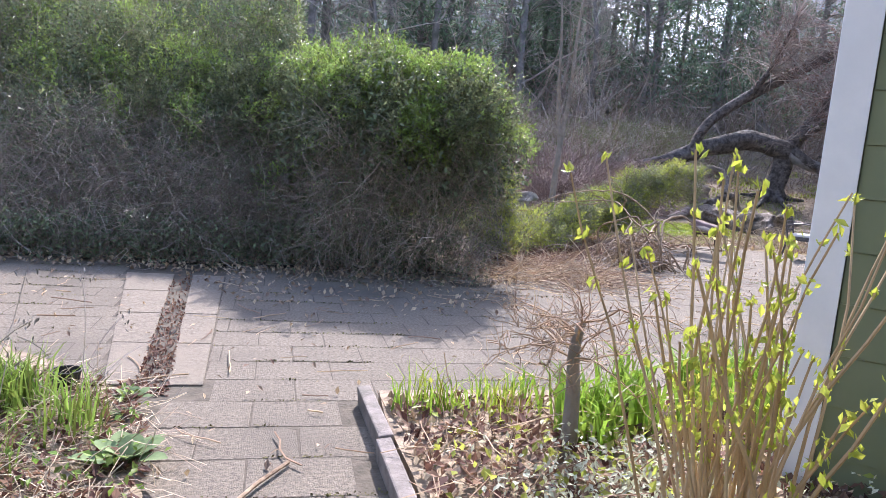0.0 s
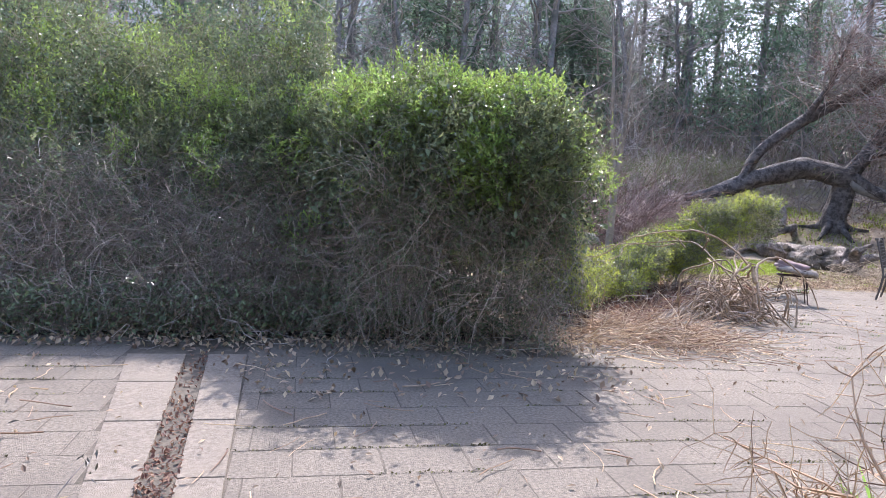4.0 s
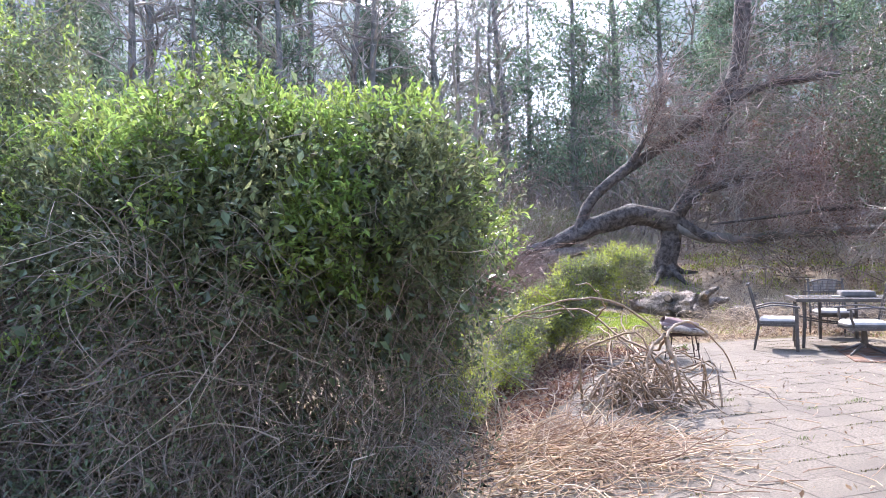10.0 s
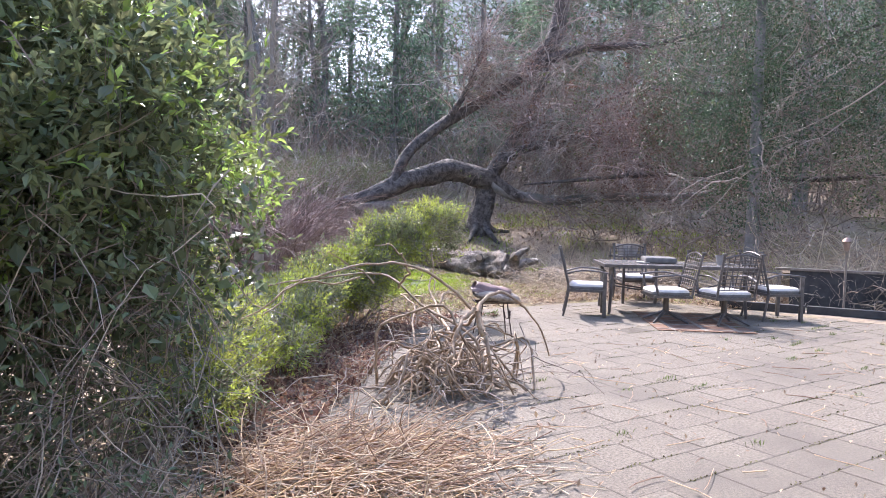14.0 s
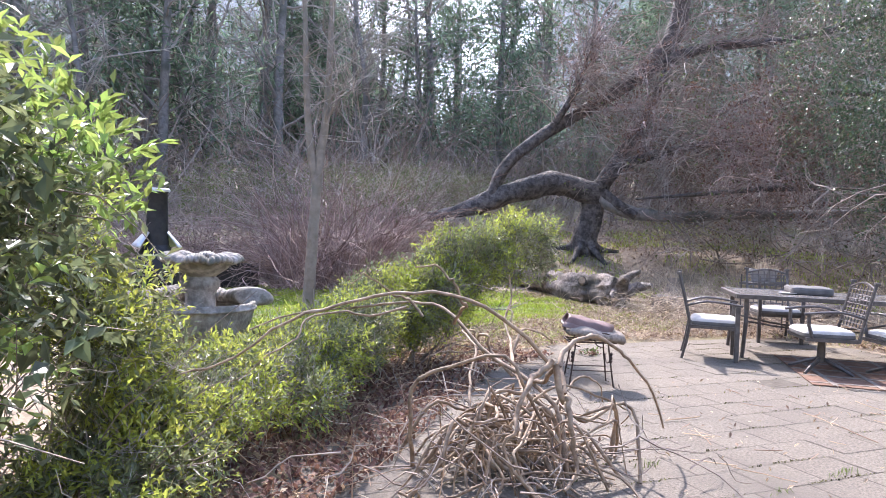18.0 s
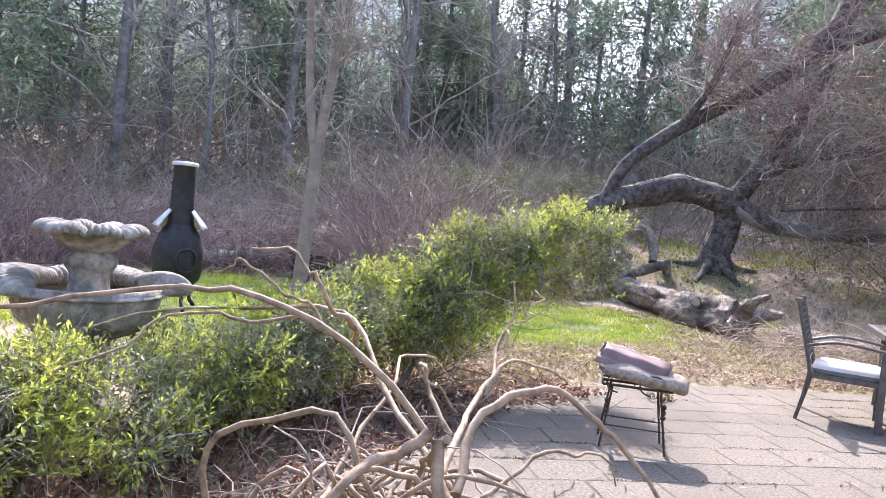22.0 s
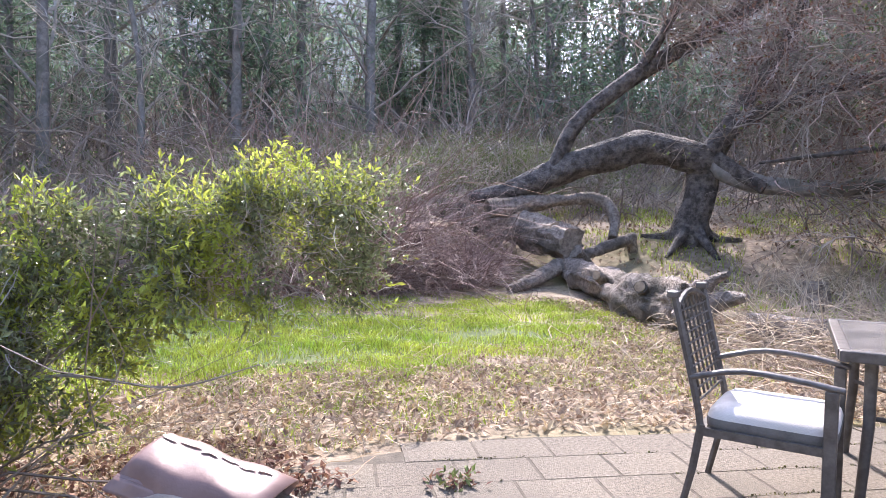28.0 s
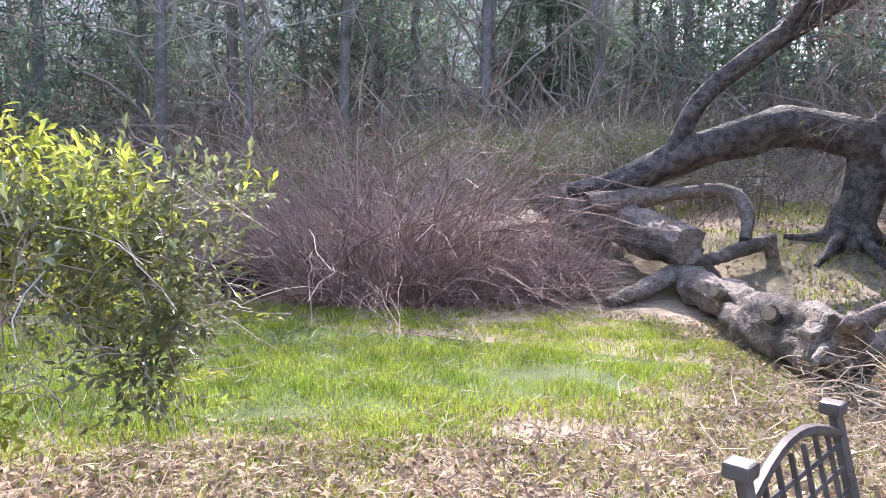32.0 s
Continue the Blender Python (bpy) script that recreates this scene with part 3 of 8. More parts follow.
# ---- shrubs ----


def lumps(blobs, n, rg, shell=0.35):
    """Points in the outer shell of a union of ellipsoids: rows of x, y, z, rx, ry, rz."""
    b = np.array(blobs, float)
    vol = b[:, 3] * b[:, 4] * b[:, 5]
    pick = rg.choice(len(b), size=n, p=vol / vol.sum())
    d = rg.normal(size=(n, 3))
    d /= np.linalg.norm(d, axis=1, keepdims=True)
    r = (1 - shell * rg.uniform(size=n) ** 1.3)[:, None]
    w = np.array([noise.noise(Vector(x * 2.3 + p)) for x, p in zip(d, pick)])[:, None]
    C = b[pick, :3] + d * r * (1 + 0.28 * w) * b[pick, 3:]
    keep = np.ones(n, bool)
    for q in b:
        e = (((C - q[:3]) / q[3:]) ** 2).sum(1)
        keep &= e > (1 - shell) ** 2 * 0.8
    return C[keep & (C[:, 2] > 0.02)], d[keep & (C[:, 2] > 0.02)]


def ragged(blobs, k, rg, small=0.42):
    """Breaks each ellipsoid into smaller ones near its surface, for an uneven outline."""
    out = []
    for x, y, z, a, b, c in blobs:
        out.append((x, y, z, a * 0.72, b * 0.72, c * 0.72))
        for i in range(k):
            d = rg.normal(size=3)
            d[2] = abs(d[2]) * 0.8 - 0.15
            d /= np.linalg.norm(d)
            s = small * rg.uniform(0.6, 1.25)
            out.append((x + d[0] * a * 0.72, y + d[1] * b * 0.72, max(z + d[2] * c * 0.72, 0.15), a * s, b * s, c * s))
    return out


def clumped(C, k, spread, rg):
    """k leaves round each point of C."""
    return np.repeat(C, k, axis=0) + rg.normal(size=(len(C) * k, 3)) * spread


BIG = [(-9.0, 10.6, 1.9, 2.0, 1.6, 1.9), (-6.6, 10.6, 1.9, 2.2, 1.6, 1.9), (-4.4, 10.5, 1.9, 2.0, 1.5, 1.8), (-2.6, 10.6, 1.9, 1.7, 1.5, 1.7), (-0.8, 10.5, 1.9, 1.5, 1.45, 1.65), (0.5, 10.2, 1.85, 1.3, 1.4, 1.55),
       (-8.6, 9.2, 0.85, 1.8, 1.0, 0.95), (-6.2, 9.2, 0.85, 1.8, 1.0, 0.95), (-3.8, 9.1, 0.85, 1.7, 1.0, 0.95), (-1.6, 9.05, 0.85, 1.5, 1.0, 0.95), (0.0, 8.9, 0.85, 1.1, 0.95, 0.9), (-7.5, 9.9, 1.4, 1.8, 1.1, 1.2), (-5.0, 9.9, 1.4, 1.8, 1.1, 1.2), (-2.0, 9.8, 1.4, 1.8, 1.1, 1.2), (0.2, 9.5, 1.4, 1.0, 1.0, 1.15),
       (1.5, 7.35, 1.55, 0.95, 0.82, 0.85), (2.05, 7.15, 1.55, 0.64, 0.66, 0.76), (0.95, 7.75, 1.35, 0.8, 0.75, 0.9), (2.1, 7.8, 1.05, 0.55, 0.7, 0.85), (2.5, 7.75, 1.45, 0.56, 0.75, 0.85), (1.0, 9.6, 1.7, 1.5, 1.4, 1.3), (2.1, 8.9, 1.4, 0.7, 1.1, 1.1)]


def slope_ok(P):
    """Keeps the leaning-back front of the bush: low in front, tall behind, and the tall lobe at its end."""
    x, y, z = P[..., 0], P[..., 1], P[..., 2]
    front = 6.75 - 2.1 * np.clip((x - 0.1) / 0.9, 0, 1)
    u = x + 0.35 * (y - 7.3)
    end = (z < 2.45 - 0.46 * np.clip(u - 1.4, 0, 2) ** 1.3 + 0.12 * np.sin(5 * x + 3 * y) + 9 * (x < 0.5)) & (z > 2.0 * (u - 2.45))
    return (y - 0.87 * z > front) & (y > 6.35 + 0.9 * np.clip(0.7 - z, 0, 1)) & end


def big_bush():
    rg = np.random.default_rng(21)
    t = thing("overgrown_bush", "huge overgrown privet bush, leafy green above and bare twigs below", "bush", (0, 8.8, 0))
    inv = np.array([0, 8.8, 0])
    # stems: many from the base line, arching up and out
    n = 2600
    base = np.column_stack([rg.uniform(-9, 2.4, n), rg.uniform(7.7, 11.0, n), np.zeros(n)])
    d = np.column_stack([rg.normal(0, 0.35, n), rg.normal(-0.12, 0.4, n), np.ones(n)])
    P = wander(base, d, rg.uniform(1.6, 3.1, n), 9, rg, 0.16, 0.55)
    P = P[within(P, BIG, 1.08, 0.9) & slope_ok(P).all(axis=1)]
    n = len(P)
    R = np.linspace(1, 0.25, 9)[None] * rg.uniform(0.003, 0.009, n)[:, None]
    v, f = tubes(P - inv, R, 4)
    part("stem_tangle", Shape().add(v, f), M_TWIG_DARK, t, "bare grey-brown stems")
    # fine twigs all through, and drooping ones along the front
    n = 17000
    C, dd = lumps(BIG, n, rg, 0.6)
    k = slope_ok(C)
    C, dd = C[k], dd[k]
    n = len(C)
    d2 = dd + rg.normal(size=(n, 3)) * 0.8
    P = wander(C, d2, rg.uniform(0.15, 0.45, n), 4, rg, 0.45, 0.5)
    v, f = tubes(P - inv, np.linspace(1, 0.4, 4)[None] * rg.uniform(0.0013, 0.0032, n)[:, None], 3)
    S = Shape().add(v, f)
    n = 3600
    b2 = np.column_stack([rg.uniform(-8, 2.6, n), rg.uniform(7.4, 8.5, n), rg.uniform(0.0, 1.2, n)])
    P = wander(b2, np.column_stack([rg.normal(0, 0.6, n), rg.normal(-0.35, 0.3, n), rg.normal(0.25, 0.5, n)]), rg.uniform(0.2, 0.7, n), 6, rg, 0.4, 0.6)
    P[:, :, 2] = np.maximum(P[:, :, 2], 0.012)
    P = P[slope_ok(P).all(axis=1)]
    n = len(P)
    v, f = tubes(P - inv, np.linspace(1, 0.35, 6)[None] * rg.uniform(0.0013, 0.003, n)[:, None], 3)
    S.add(v, f)
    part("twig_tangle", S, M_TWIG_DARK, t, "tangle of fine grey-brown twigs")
    # old leaves through the depth of the bush
    RAG = ragged(BIG, 10, rg)
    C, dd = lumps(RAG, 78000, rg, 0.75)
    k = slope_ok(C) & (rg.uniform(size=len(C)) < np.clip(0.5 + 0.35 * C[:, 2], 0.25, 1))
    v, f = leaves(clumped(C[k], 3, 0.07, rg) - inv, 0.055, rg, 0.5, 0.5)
    part("foliage", Shape().add(v, f), M_LEAF_DARK, t, "old leaves with shade in their dark colour")
    # dense core down to the ground, its leaves coloured dark for shade
    n = 15000
    core = np.array([(-7.5, 10.2), (-5.5, 10.0), (-3.5, 10.0), (-1.6, 9.9), (0.2, 9.7), (1.3, 8.2), (1.8, 7.9), (1.4, 9.2), (1.9, 8.7)])
    i = rg.integers(0, len(core), n)
    C = np.column_stack([core[i] + rg.normal(0, 1, (n, 2)) * np.array([0.7, 0.4]), rg.uniform(0.03, 2.0, n)])
    C = C[(C[:, 0] < 2.4) & (C[:, 1] > 7.2) & slope_ok(C)]
    v, f = leaves(C - inv, 0.075, rg, 0.2, 0.6)
    part("foliage", Shape().add(v, f), M_LEAF_DARK, t, "leaves of the inner bush, coloured dark for shade")
    m = 14000
    B = np.column_stack([rg.uniform(-9.5, 1.8, m), rg.normal(10.2, 0.45, m), rg.uniform(0.02, 1.7, m)])
    v, f = leaves(B - inv, 0.085, rg, 0.2, 0.6)
    part("foliage", Shape().add(v, f), M_LEAF_DRY, t, "withered brown leaves deep in the bush")
    # leafy shoots over the whole front, thinning out towards the bare foot
    C, dd = lumps(RAG, 76000, rg, 0.35)
    k = slope_ok(C)
    C, dd = C[k], dd[k]
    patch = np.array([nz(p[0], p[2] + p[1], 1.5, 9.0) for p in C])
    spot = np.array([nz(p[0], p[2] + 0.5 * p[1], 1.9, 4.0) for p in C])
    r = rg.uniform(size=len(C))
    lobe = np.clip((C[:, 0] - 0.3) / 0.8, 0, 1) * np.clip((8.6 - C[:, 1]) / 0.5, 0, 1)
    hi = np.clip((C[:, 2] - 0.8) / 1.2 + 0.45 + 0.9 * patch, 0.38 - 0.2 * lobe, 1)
    # high leaves get the yellow-green that stands for sun on them
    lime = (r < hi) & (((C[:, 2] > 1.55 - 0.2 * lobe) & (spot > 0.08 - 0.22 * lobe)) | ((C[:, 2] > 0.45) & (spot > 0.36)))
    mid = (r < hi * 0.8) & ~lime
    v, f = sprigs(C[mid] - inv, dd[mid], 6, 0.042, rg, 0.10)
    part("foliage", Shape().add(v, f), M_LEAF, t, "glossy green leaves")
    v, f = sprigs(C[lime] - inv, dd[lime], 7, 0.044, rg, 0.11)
    part("foliage", Shape().add(v, f), M_LEAF_SUNLIT, t, "young yellow-green leaves with sunlight in their colour")
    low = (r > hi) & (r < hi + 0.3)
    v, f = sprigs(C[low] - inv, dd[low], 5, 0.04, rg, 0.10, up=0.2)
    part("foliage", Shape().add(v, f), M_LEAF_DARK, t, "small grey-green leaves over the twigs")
    # the rounded leafy lobe at the end of the bush: packed shade-dark within, sun-bright colour outside
    LOBE = [(1.5, 7.35, 1.50, 0.95, 0.85, 0.88), (2.05, 7.15, 1.50, 0.66, 0.68, 0.80), (0.9, 7.8, 1.45, 0.85, 0.8, 0.95), (2.45, 7.75, 1.30, 0.58, 0.75, 0.98), (2.1, 7.6, 0.75, 0.55, 0.5, 0.6), (0.2, 8.4, 1.55, 0.9, 0.7, 0.85), (-0.9, 9.0, 1.45, 1.0, 0.7, 0.9), (1.0, 7.9, 0.7, 0.9, 0.5, 0.6)]
    c, dd2 = lumps([(x, y, z - 0.05, a * 0.86, b * 0.82, h * 0.86) for x, y, z, a, b, h in LOBE[:4]], 6000, rg, 0.98)
    c = c[slope_ok(c) & (c[:, 2] > 0.8)]
    v, f = leaves(clumped(c, 3, 0.07, rg) - inv, 0.062, rg, 0.6, 0.6)
    part("foliage", Shape().add(v, f), M_LEAF_DARK, t, "packed leaves inside the lobe, coloured dark for shade")
    c, dd2 = lumps(ragged(LOBE, 14, rg, 0.42), 40000, rg, 0.5)
    gap = np.array([nz(p[0] - p[1], p[2], 3.2, 17.0) for p in c])
    k = slope_ok(c) & (gap > -0.12 - 0.25 * rg.uniform(size=len(c)))
    c, dd2 = c[k], dd2[k]
    w = rg.uniform(size=len(c))
    # the sun-coloured leaves grow likelier with height
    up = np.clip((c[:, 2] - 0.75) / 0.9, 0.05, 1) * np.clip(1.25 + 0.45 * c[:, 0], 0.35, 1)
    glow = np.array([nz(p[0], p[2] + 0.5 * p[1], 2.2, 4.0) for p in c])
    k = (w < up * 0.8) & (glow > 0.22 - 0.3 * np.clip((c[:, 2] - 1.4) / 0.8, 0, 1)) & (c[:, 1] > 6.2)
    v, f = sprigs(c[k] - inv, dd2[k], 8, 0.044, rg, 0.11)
    part("foliage", Shape().add(v, f), M_LEAF_SUNLIT, t, "young yellow-green leaves with sunlight in their colour")
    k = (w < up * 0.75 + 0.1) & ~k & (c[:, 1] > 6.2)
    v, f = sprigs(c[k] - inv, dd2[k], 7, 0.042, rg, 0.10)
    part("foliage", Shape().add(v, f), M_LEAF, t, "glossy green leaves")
    # long wavering shoots on the face of the bush, coloured pale to look sunlit
    k = rg.choice(len(C), 420, replace=False)
    P = wander(C[k], dd[k] * np.array([0.7, 0.5, 0.4]) + rg.normal(size=(420, 3)) * 0.7, rg.uniform(0.3, 1.0, 420), 7, rg, 0.26, 0.7)
    P[:, :, 2] = np.maximum(P[:, :, 2], 0.012)
    P = P[(P[:, :, 1] > 6.2).all(axis=1)]
    v, f = tubes(P - inv, np.linspace(1, 0.4, 7)[None] * rg.uniform(0.0016, 0.004, len(P))[:, None], 4)
    part("twig_tangle", Shape().add(v, f), M_TWIG, t, "pale wavering shoots")
    # a veil of fine twigs hanging down the face to the ground, with few leaves
    n = 5200
    B = np.column_stack([rg.uniform(-2.5, 2.5, n), np.zeros(n), rg.uniform(0.25, 1.5, n)])
    B[:, 1] = np.where(B[:, 0] > 0.6, rg.uniform(6.7, 7.5, n), 7.0 + 0.87 * B[:, 2] + rg.uniform(0, 0.5, n))
    P = wander(B, np.column_stack([rg.normal(0, 0.6, n), rg.normal(-0.15, 0.3, n), rg.normal(-0.1, 0.6, n)]), rg.uniform(0.3, 0.95, n), 7, rg, 0.3, 0.9)
    P[:, :, 2] = np.maximum(P[:, :, 2], 0.012)
    P = P[(P[:, :, 1] > 6.45).all(axis=1) & (P[:, :, 0] < 2.6).all(axis=1)]
    v, f = tubes(P - inv, np.linspace(1, 0.4, 7)[None] * rg.uniform(0.0014, 0.0036, len(P))[:, None], 3)
    part("twig_tangle", Shape().add(v, f), M_TWIG_VEIL, t, "brown twigs hanging to the ground")
    T = P[::2, 2:6].reshape(-1, 3)
    v, f = sprigs(T - inv, rg.normal(size=T.shape), 3, 0.034, rg, 0.06)
    part("foliage", Shape().add(v, f), M_LEAF_DARK, t, "small dark leaves along the hanging twigs")
    # upright shoots breaking the outline of the crown
    k = np.flatnonzero(C[:, 2] > 2.0)
    k = rg.choice(k, min(240, len(k)), replace=False)
    P = wander(C[k], np.array([0, -0.1, 1.0]) + rg.normal(size=(len(k), 3)) * 0.4, rg.uniform(0.15, 0.5, len(k)), 5, rg, 0.15)
    v, f = tubes(P - inv, np.linspace(1, 0.4, 5)[None] * rg.uniform(0.002, 0.004, len(k))[:, None], 4)
    part("stem_tangle", Shape().add(v, f), M_TWIG, t, "upright shoots on the crown")
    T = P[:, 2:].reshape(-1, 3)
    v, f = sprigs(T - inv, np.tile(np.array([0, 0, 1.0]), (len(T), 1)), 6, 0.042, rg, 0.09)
    part("foliage", Shape().add(v, f), M_LEAF_SUNLIT, t, "young yellow-green leaves with sunlight in their colour")
    # brown twigs and clinging dead leaves near the foot
    n = 3600
    C = np.column_stack([rg.uniform(-7, 2.5, n), rg.uniform(7.2, 8.9, n), rg.uniform(0.02, 0.95, n)])
    C = C[slope_ok(C)]
    P = wander(C, np.column_stack([rg.normal(0, 0.7, len(C)), rg.normal(-0.2, 0.4, len(C)), rg.normal(0.15, 0.6, len(C))]), rg.uniform(0.15, 0.6, len(C)), 6, rg, 0.32, 0.4)
    P[:, :, 2] = np.maximum(P[:, :, 2], 0.012)
    v, f = tubes(P - inv, np.linspace(1, 0.4, 6)[None] * rg.uniform(0.0014, 0.0034, len(P))[:, None], 3)
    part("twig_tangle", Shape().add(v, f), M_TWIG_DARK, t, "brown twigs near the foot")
    v, f = leaves(C[::9] - inv, 0.04, rg, 0.5, 0.5)
    part("foliage", Shape().add(v, f), M_LEAF_DRY, t, "withered leaves caught in the twigs")


def shade_litter():
    rg = np.random.default_rng(23)
    poly = [(-9, 7.1), (0.3, 6.9), (2.6, 6.7), (3.0, 7.4), (3.4, 8.8), (2.5, 10.0), (-9, 10.0)]
    q = scatter(poly, 11000, rg)
    C = np.column_stack([q, rg.uniform(0.012, 0.05, len(q))])
    v, f = leaves(C, 0.055, rg, 1.5, 0.6)
    setting("bush_litter", Shape().add(v, f), M_LEAF_DRY, "dry fallen leaves under the bush", "leaf litter", kind="stuff")
    q = scatter([(2.85, 7.40), (3.54, 8.14), (5.18, 9.56), (6.79, 10.94), (7.80, 11.26), (7.34, 12.03), (5.72, 11.83), (4.39, 10.87), (3.14, 9.55)], 7000, rg)
    v, f = leaves(np.column_stack([q, rg.uniform(0.014, 0.06, len(q))]), 0.055, rg, 1.2, 0.55)
    setting("hedge_litter", Shape().add(v, f), M_LEAF_RUST, "reddish-brown dead leaves along the hedge foot", "leaf litter", kind="stuff")
    n = 900
    P = wander(np.column_stack([q[:n], np.full(n, 0.02)]), np.column_stack([rg.normal(size=(n, 2)), rg.uniform(0, 0.7, n)]), rg.uniform(0.1, 0.45, n), 5, rg, 0.28, 0.4)
    P[:, :, 2] = np.maximum(P[:, :, 2], 0.012)
    v, f = tubes(P, np.linspace(1, 0.5, 5)[None] * rg.uniform(0.0015, 0.004, n)[:, None], 3)
    setting("hedge_twigs", Shape().add(v, f), M_STRAW_RED, "dry brown twigs along the hedge foot", "twig_tangle", kind="stuff")
    q = scatter([(0.1, 5.6), (2.5, 5.5), (2.8, 6.9), (-1.5, 7.2), (-0.4, 6.6)], 420, rg)
    v, f = leaves(np.column_stack([q, rg.uniform(0.012, 0.03, len(q))]), 0.055, rg, 1.2, 0.6)
    setting("shade_leaves", Shape().add(v, f), M_LEAF_DRY, "pale dead leaves on the shaded paving", "leaf litter", kind="stuff")
    # low creeping green and ferny weeds at the foot
    q = scatter([(-9, 7.0), (-0.5, 7.0), (2.2, 7.2), (2.4, 8.3), (-9, 8.6)], 9000, rg)
    C = np.column_stack([q, rg.uniform(0.03, 0.45, len(q))])
    v, f = leaves(clumped(C, 3, 0.04, rg), 0.045, rg, 0.8)
    setting("creeping_weeds", Shape().add(v, f), M_LEAF_DARK, "low creeping green weeds at the foot of the bush", "weeds", kind="stuff")
    n = 420
    q = scatter([(-7, 7.1), (3.0, 6.9), (3.2, 8.2), (-7, 8.6)], n, rg)
    P = wander(np.column_stack([q, np.full(n, 0.02)]), np.column_stack([rg.normal(size=(n, 2)), rg.uniform(0, 0.4, n)]), rg.uniform(0.15, 0.6, n), 5, rg, 0.35, 0.25)
    P[:, :, 2] = np.maximum(P[:, :, 2], 0.012)
    v, f = tubes(P, np.linspace(1, 0.5, 5)[None] * rg.uniform(0.002, 0.005, n)[:, None], 3)
    setting("fallen_twigs", Shape().add(v, f), M_TWIG, "fallen grey twigs under the bush", "twig_tangle", kind="stuff")
    # dark lush clump at the far end
    q = rg.normal((-3.4, 7.5), (0.45, 0.2), (700, 2))
    v, f = blades(np.column_stack([q, np.zeros(700)]), 0.45, 0.014, rg, 0.4)
    c = thing("grass_clump", "tall dark green grass clump in the shade", "grass clump", (-3.4, 7.5, 0))
    part("grass_leaves", Shape().add(v - np.array([-3.4, 7.5, 0]), f), M_LEAF_DARK, c)


HEDGE = [(2.99, 8.52, 0.20, 0.36, 0.42, 0.28), (3.19, 8.97, 0.26, 0.42, 0.5, 0.34), (3.53, 9.44, 0.26, 0.5, 0.55, 0.31), (4.07, 9.99, 0.28, 0.58, 0.58, 0.33), (4.61, 10.54, 0.30, 0.54, 0.54, 0.35), (5.09, 10.85, 0.38, 0.48, 0.48, 0.42),
         (3.02, 8.80, 0.80, 0.30, 0.36, 0.42), (2.80, 8.95, 1.20, 0.34, 0.42, 0.46), (3.24, 9.20, 0.62, 0.30, 0.36, 0.36)]
ARCH = [(5.45, 11.25, 0.45, 0.42, 0.45, 0.50), (5.80, 11.30, 0.55, 0.42, 0.45, 0.52), (6.15, 11.36, 0.60, 0.42, 0.42, 0.56), (6.50, 11.42, 0.72, 0.38, 0.40, 0.62), (6.85, 11.48, 1.02, 0.36, 0.38, 0.45), (7.20, 11.54, 1.12, 0.34, 0.36, 0.40), (7.50, 11.58, 1.18, 0.32, 0.34, 0.38), (7.78, 11.62, 1.15, 0.26, 0.30, 0.40), (7.95, 11.65, 1.38, 0.18, 0.22, 0.18), (7.40, 11.57, 0.88, 0.22, 0.25, 0.25), (7.80, 11.62, 0.92, 0.18, 0.22, 0.22)]


def lime_shrub(name, label, blobs, seed, n_leaf, stem_n, roots=9):
    rg = np.random.default_rng(seed)
    b = np.array(blobs)
    o = np.array([b[:, 0].mean(), b[:, 1].mean(), 0])
    t = thing(name, label, "shrub", tuple(o))
    pick = rg.integers(0, len(b), stem_n)
    root = np.minimum(pick, roots)
    base = np.column_stack([b[root, 0] + rg.normal(0, 0.22, stem_n) - 0.1, b[root, 1] + rg.normal(0, 0.22, stem_n), np.zeros(stem_n)])
    blobs = ragged(blobs, 14, rg, 0.34)
    aim = b[pick, :3] + rg.normal(size=(stem_n, 3)) * b[pick, 3:] * 0.6 - base
    L = np.linalg.norm(aim, axis=1)
    P = wander(base, aim + np.array([0, 0, 0.3]), np.maximum(L, 0.3) * 0.85, 7, rg, 0.3, 0.35)
    v, f = tubes(P - o, np.linspace(1, 0.35, 7)[None] * rg.uniform(0.003, 0.008, stem_n)[:, None], 4)
    part("stem_tangle", Shape().add(v, f), M_TWIG_DARK, t, "thin brown stems")
    C, dd = lumps(blobs, int(n_leaf * 0.26), rg, 0.7)
    P = wander(C, dd + rg.normal(size=C.shape), rg.uniform(0.08, 0.28, len(C)), 4, rg, 0.35)
    P[:, :, 2] = np.maximum(P[:, :, 2], 0.01)
    v, f = tubes(P - o, np.linspace(1, 0.5, 4)[None] * rg.uniform(0.0012, 0.003, len(C))[:, None], 3)
    part("twig_tangle", Shape().add(v, f), M_TWIG, t, "fine grey twigs")
    C, dd = lumps(blobs, int(n_leaf * 0.8), rg, 0.6)
    k = np.array([nz(p[0], p[2] + p[1], 3.0, 8.0) for p in C]) > -0.12
    v, f = sprigs(C[k] - o, dd[k], 5, 0.040, rg, 0.09)
    part("foliage", Shape().add(v, f), M_LEAF, t, "green leaves")
    # shoots of young leaves
    C, dd = lumps(blobs, int(n_leaf * 0.62), rg, 0.35)
    k = (C[:, 2] > 0.12) & (np.array([nz(p[0], p[2] + p[1], 2.6, 3.0) for p in C]) > -0.06)
    v, f = sprigs(C[k] - o, dd[k], 6, 0.040 if name == "low_hedge" else 0.043, rg, 0.10, 0.38)
    part("foliage", Shape().add(v, f), M_LEAF_LIME, t, "bright yellow-green young leaves")
    return t


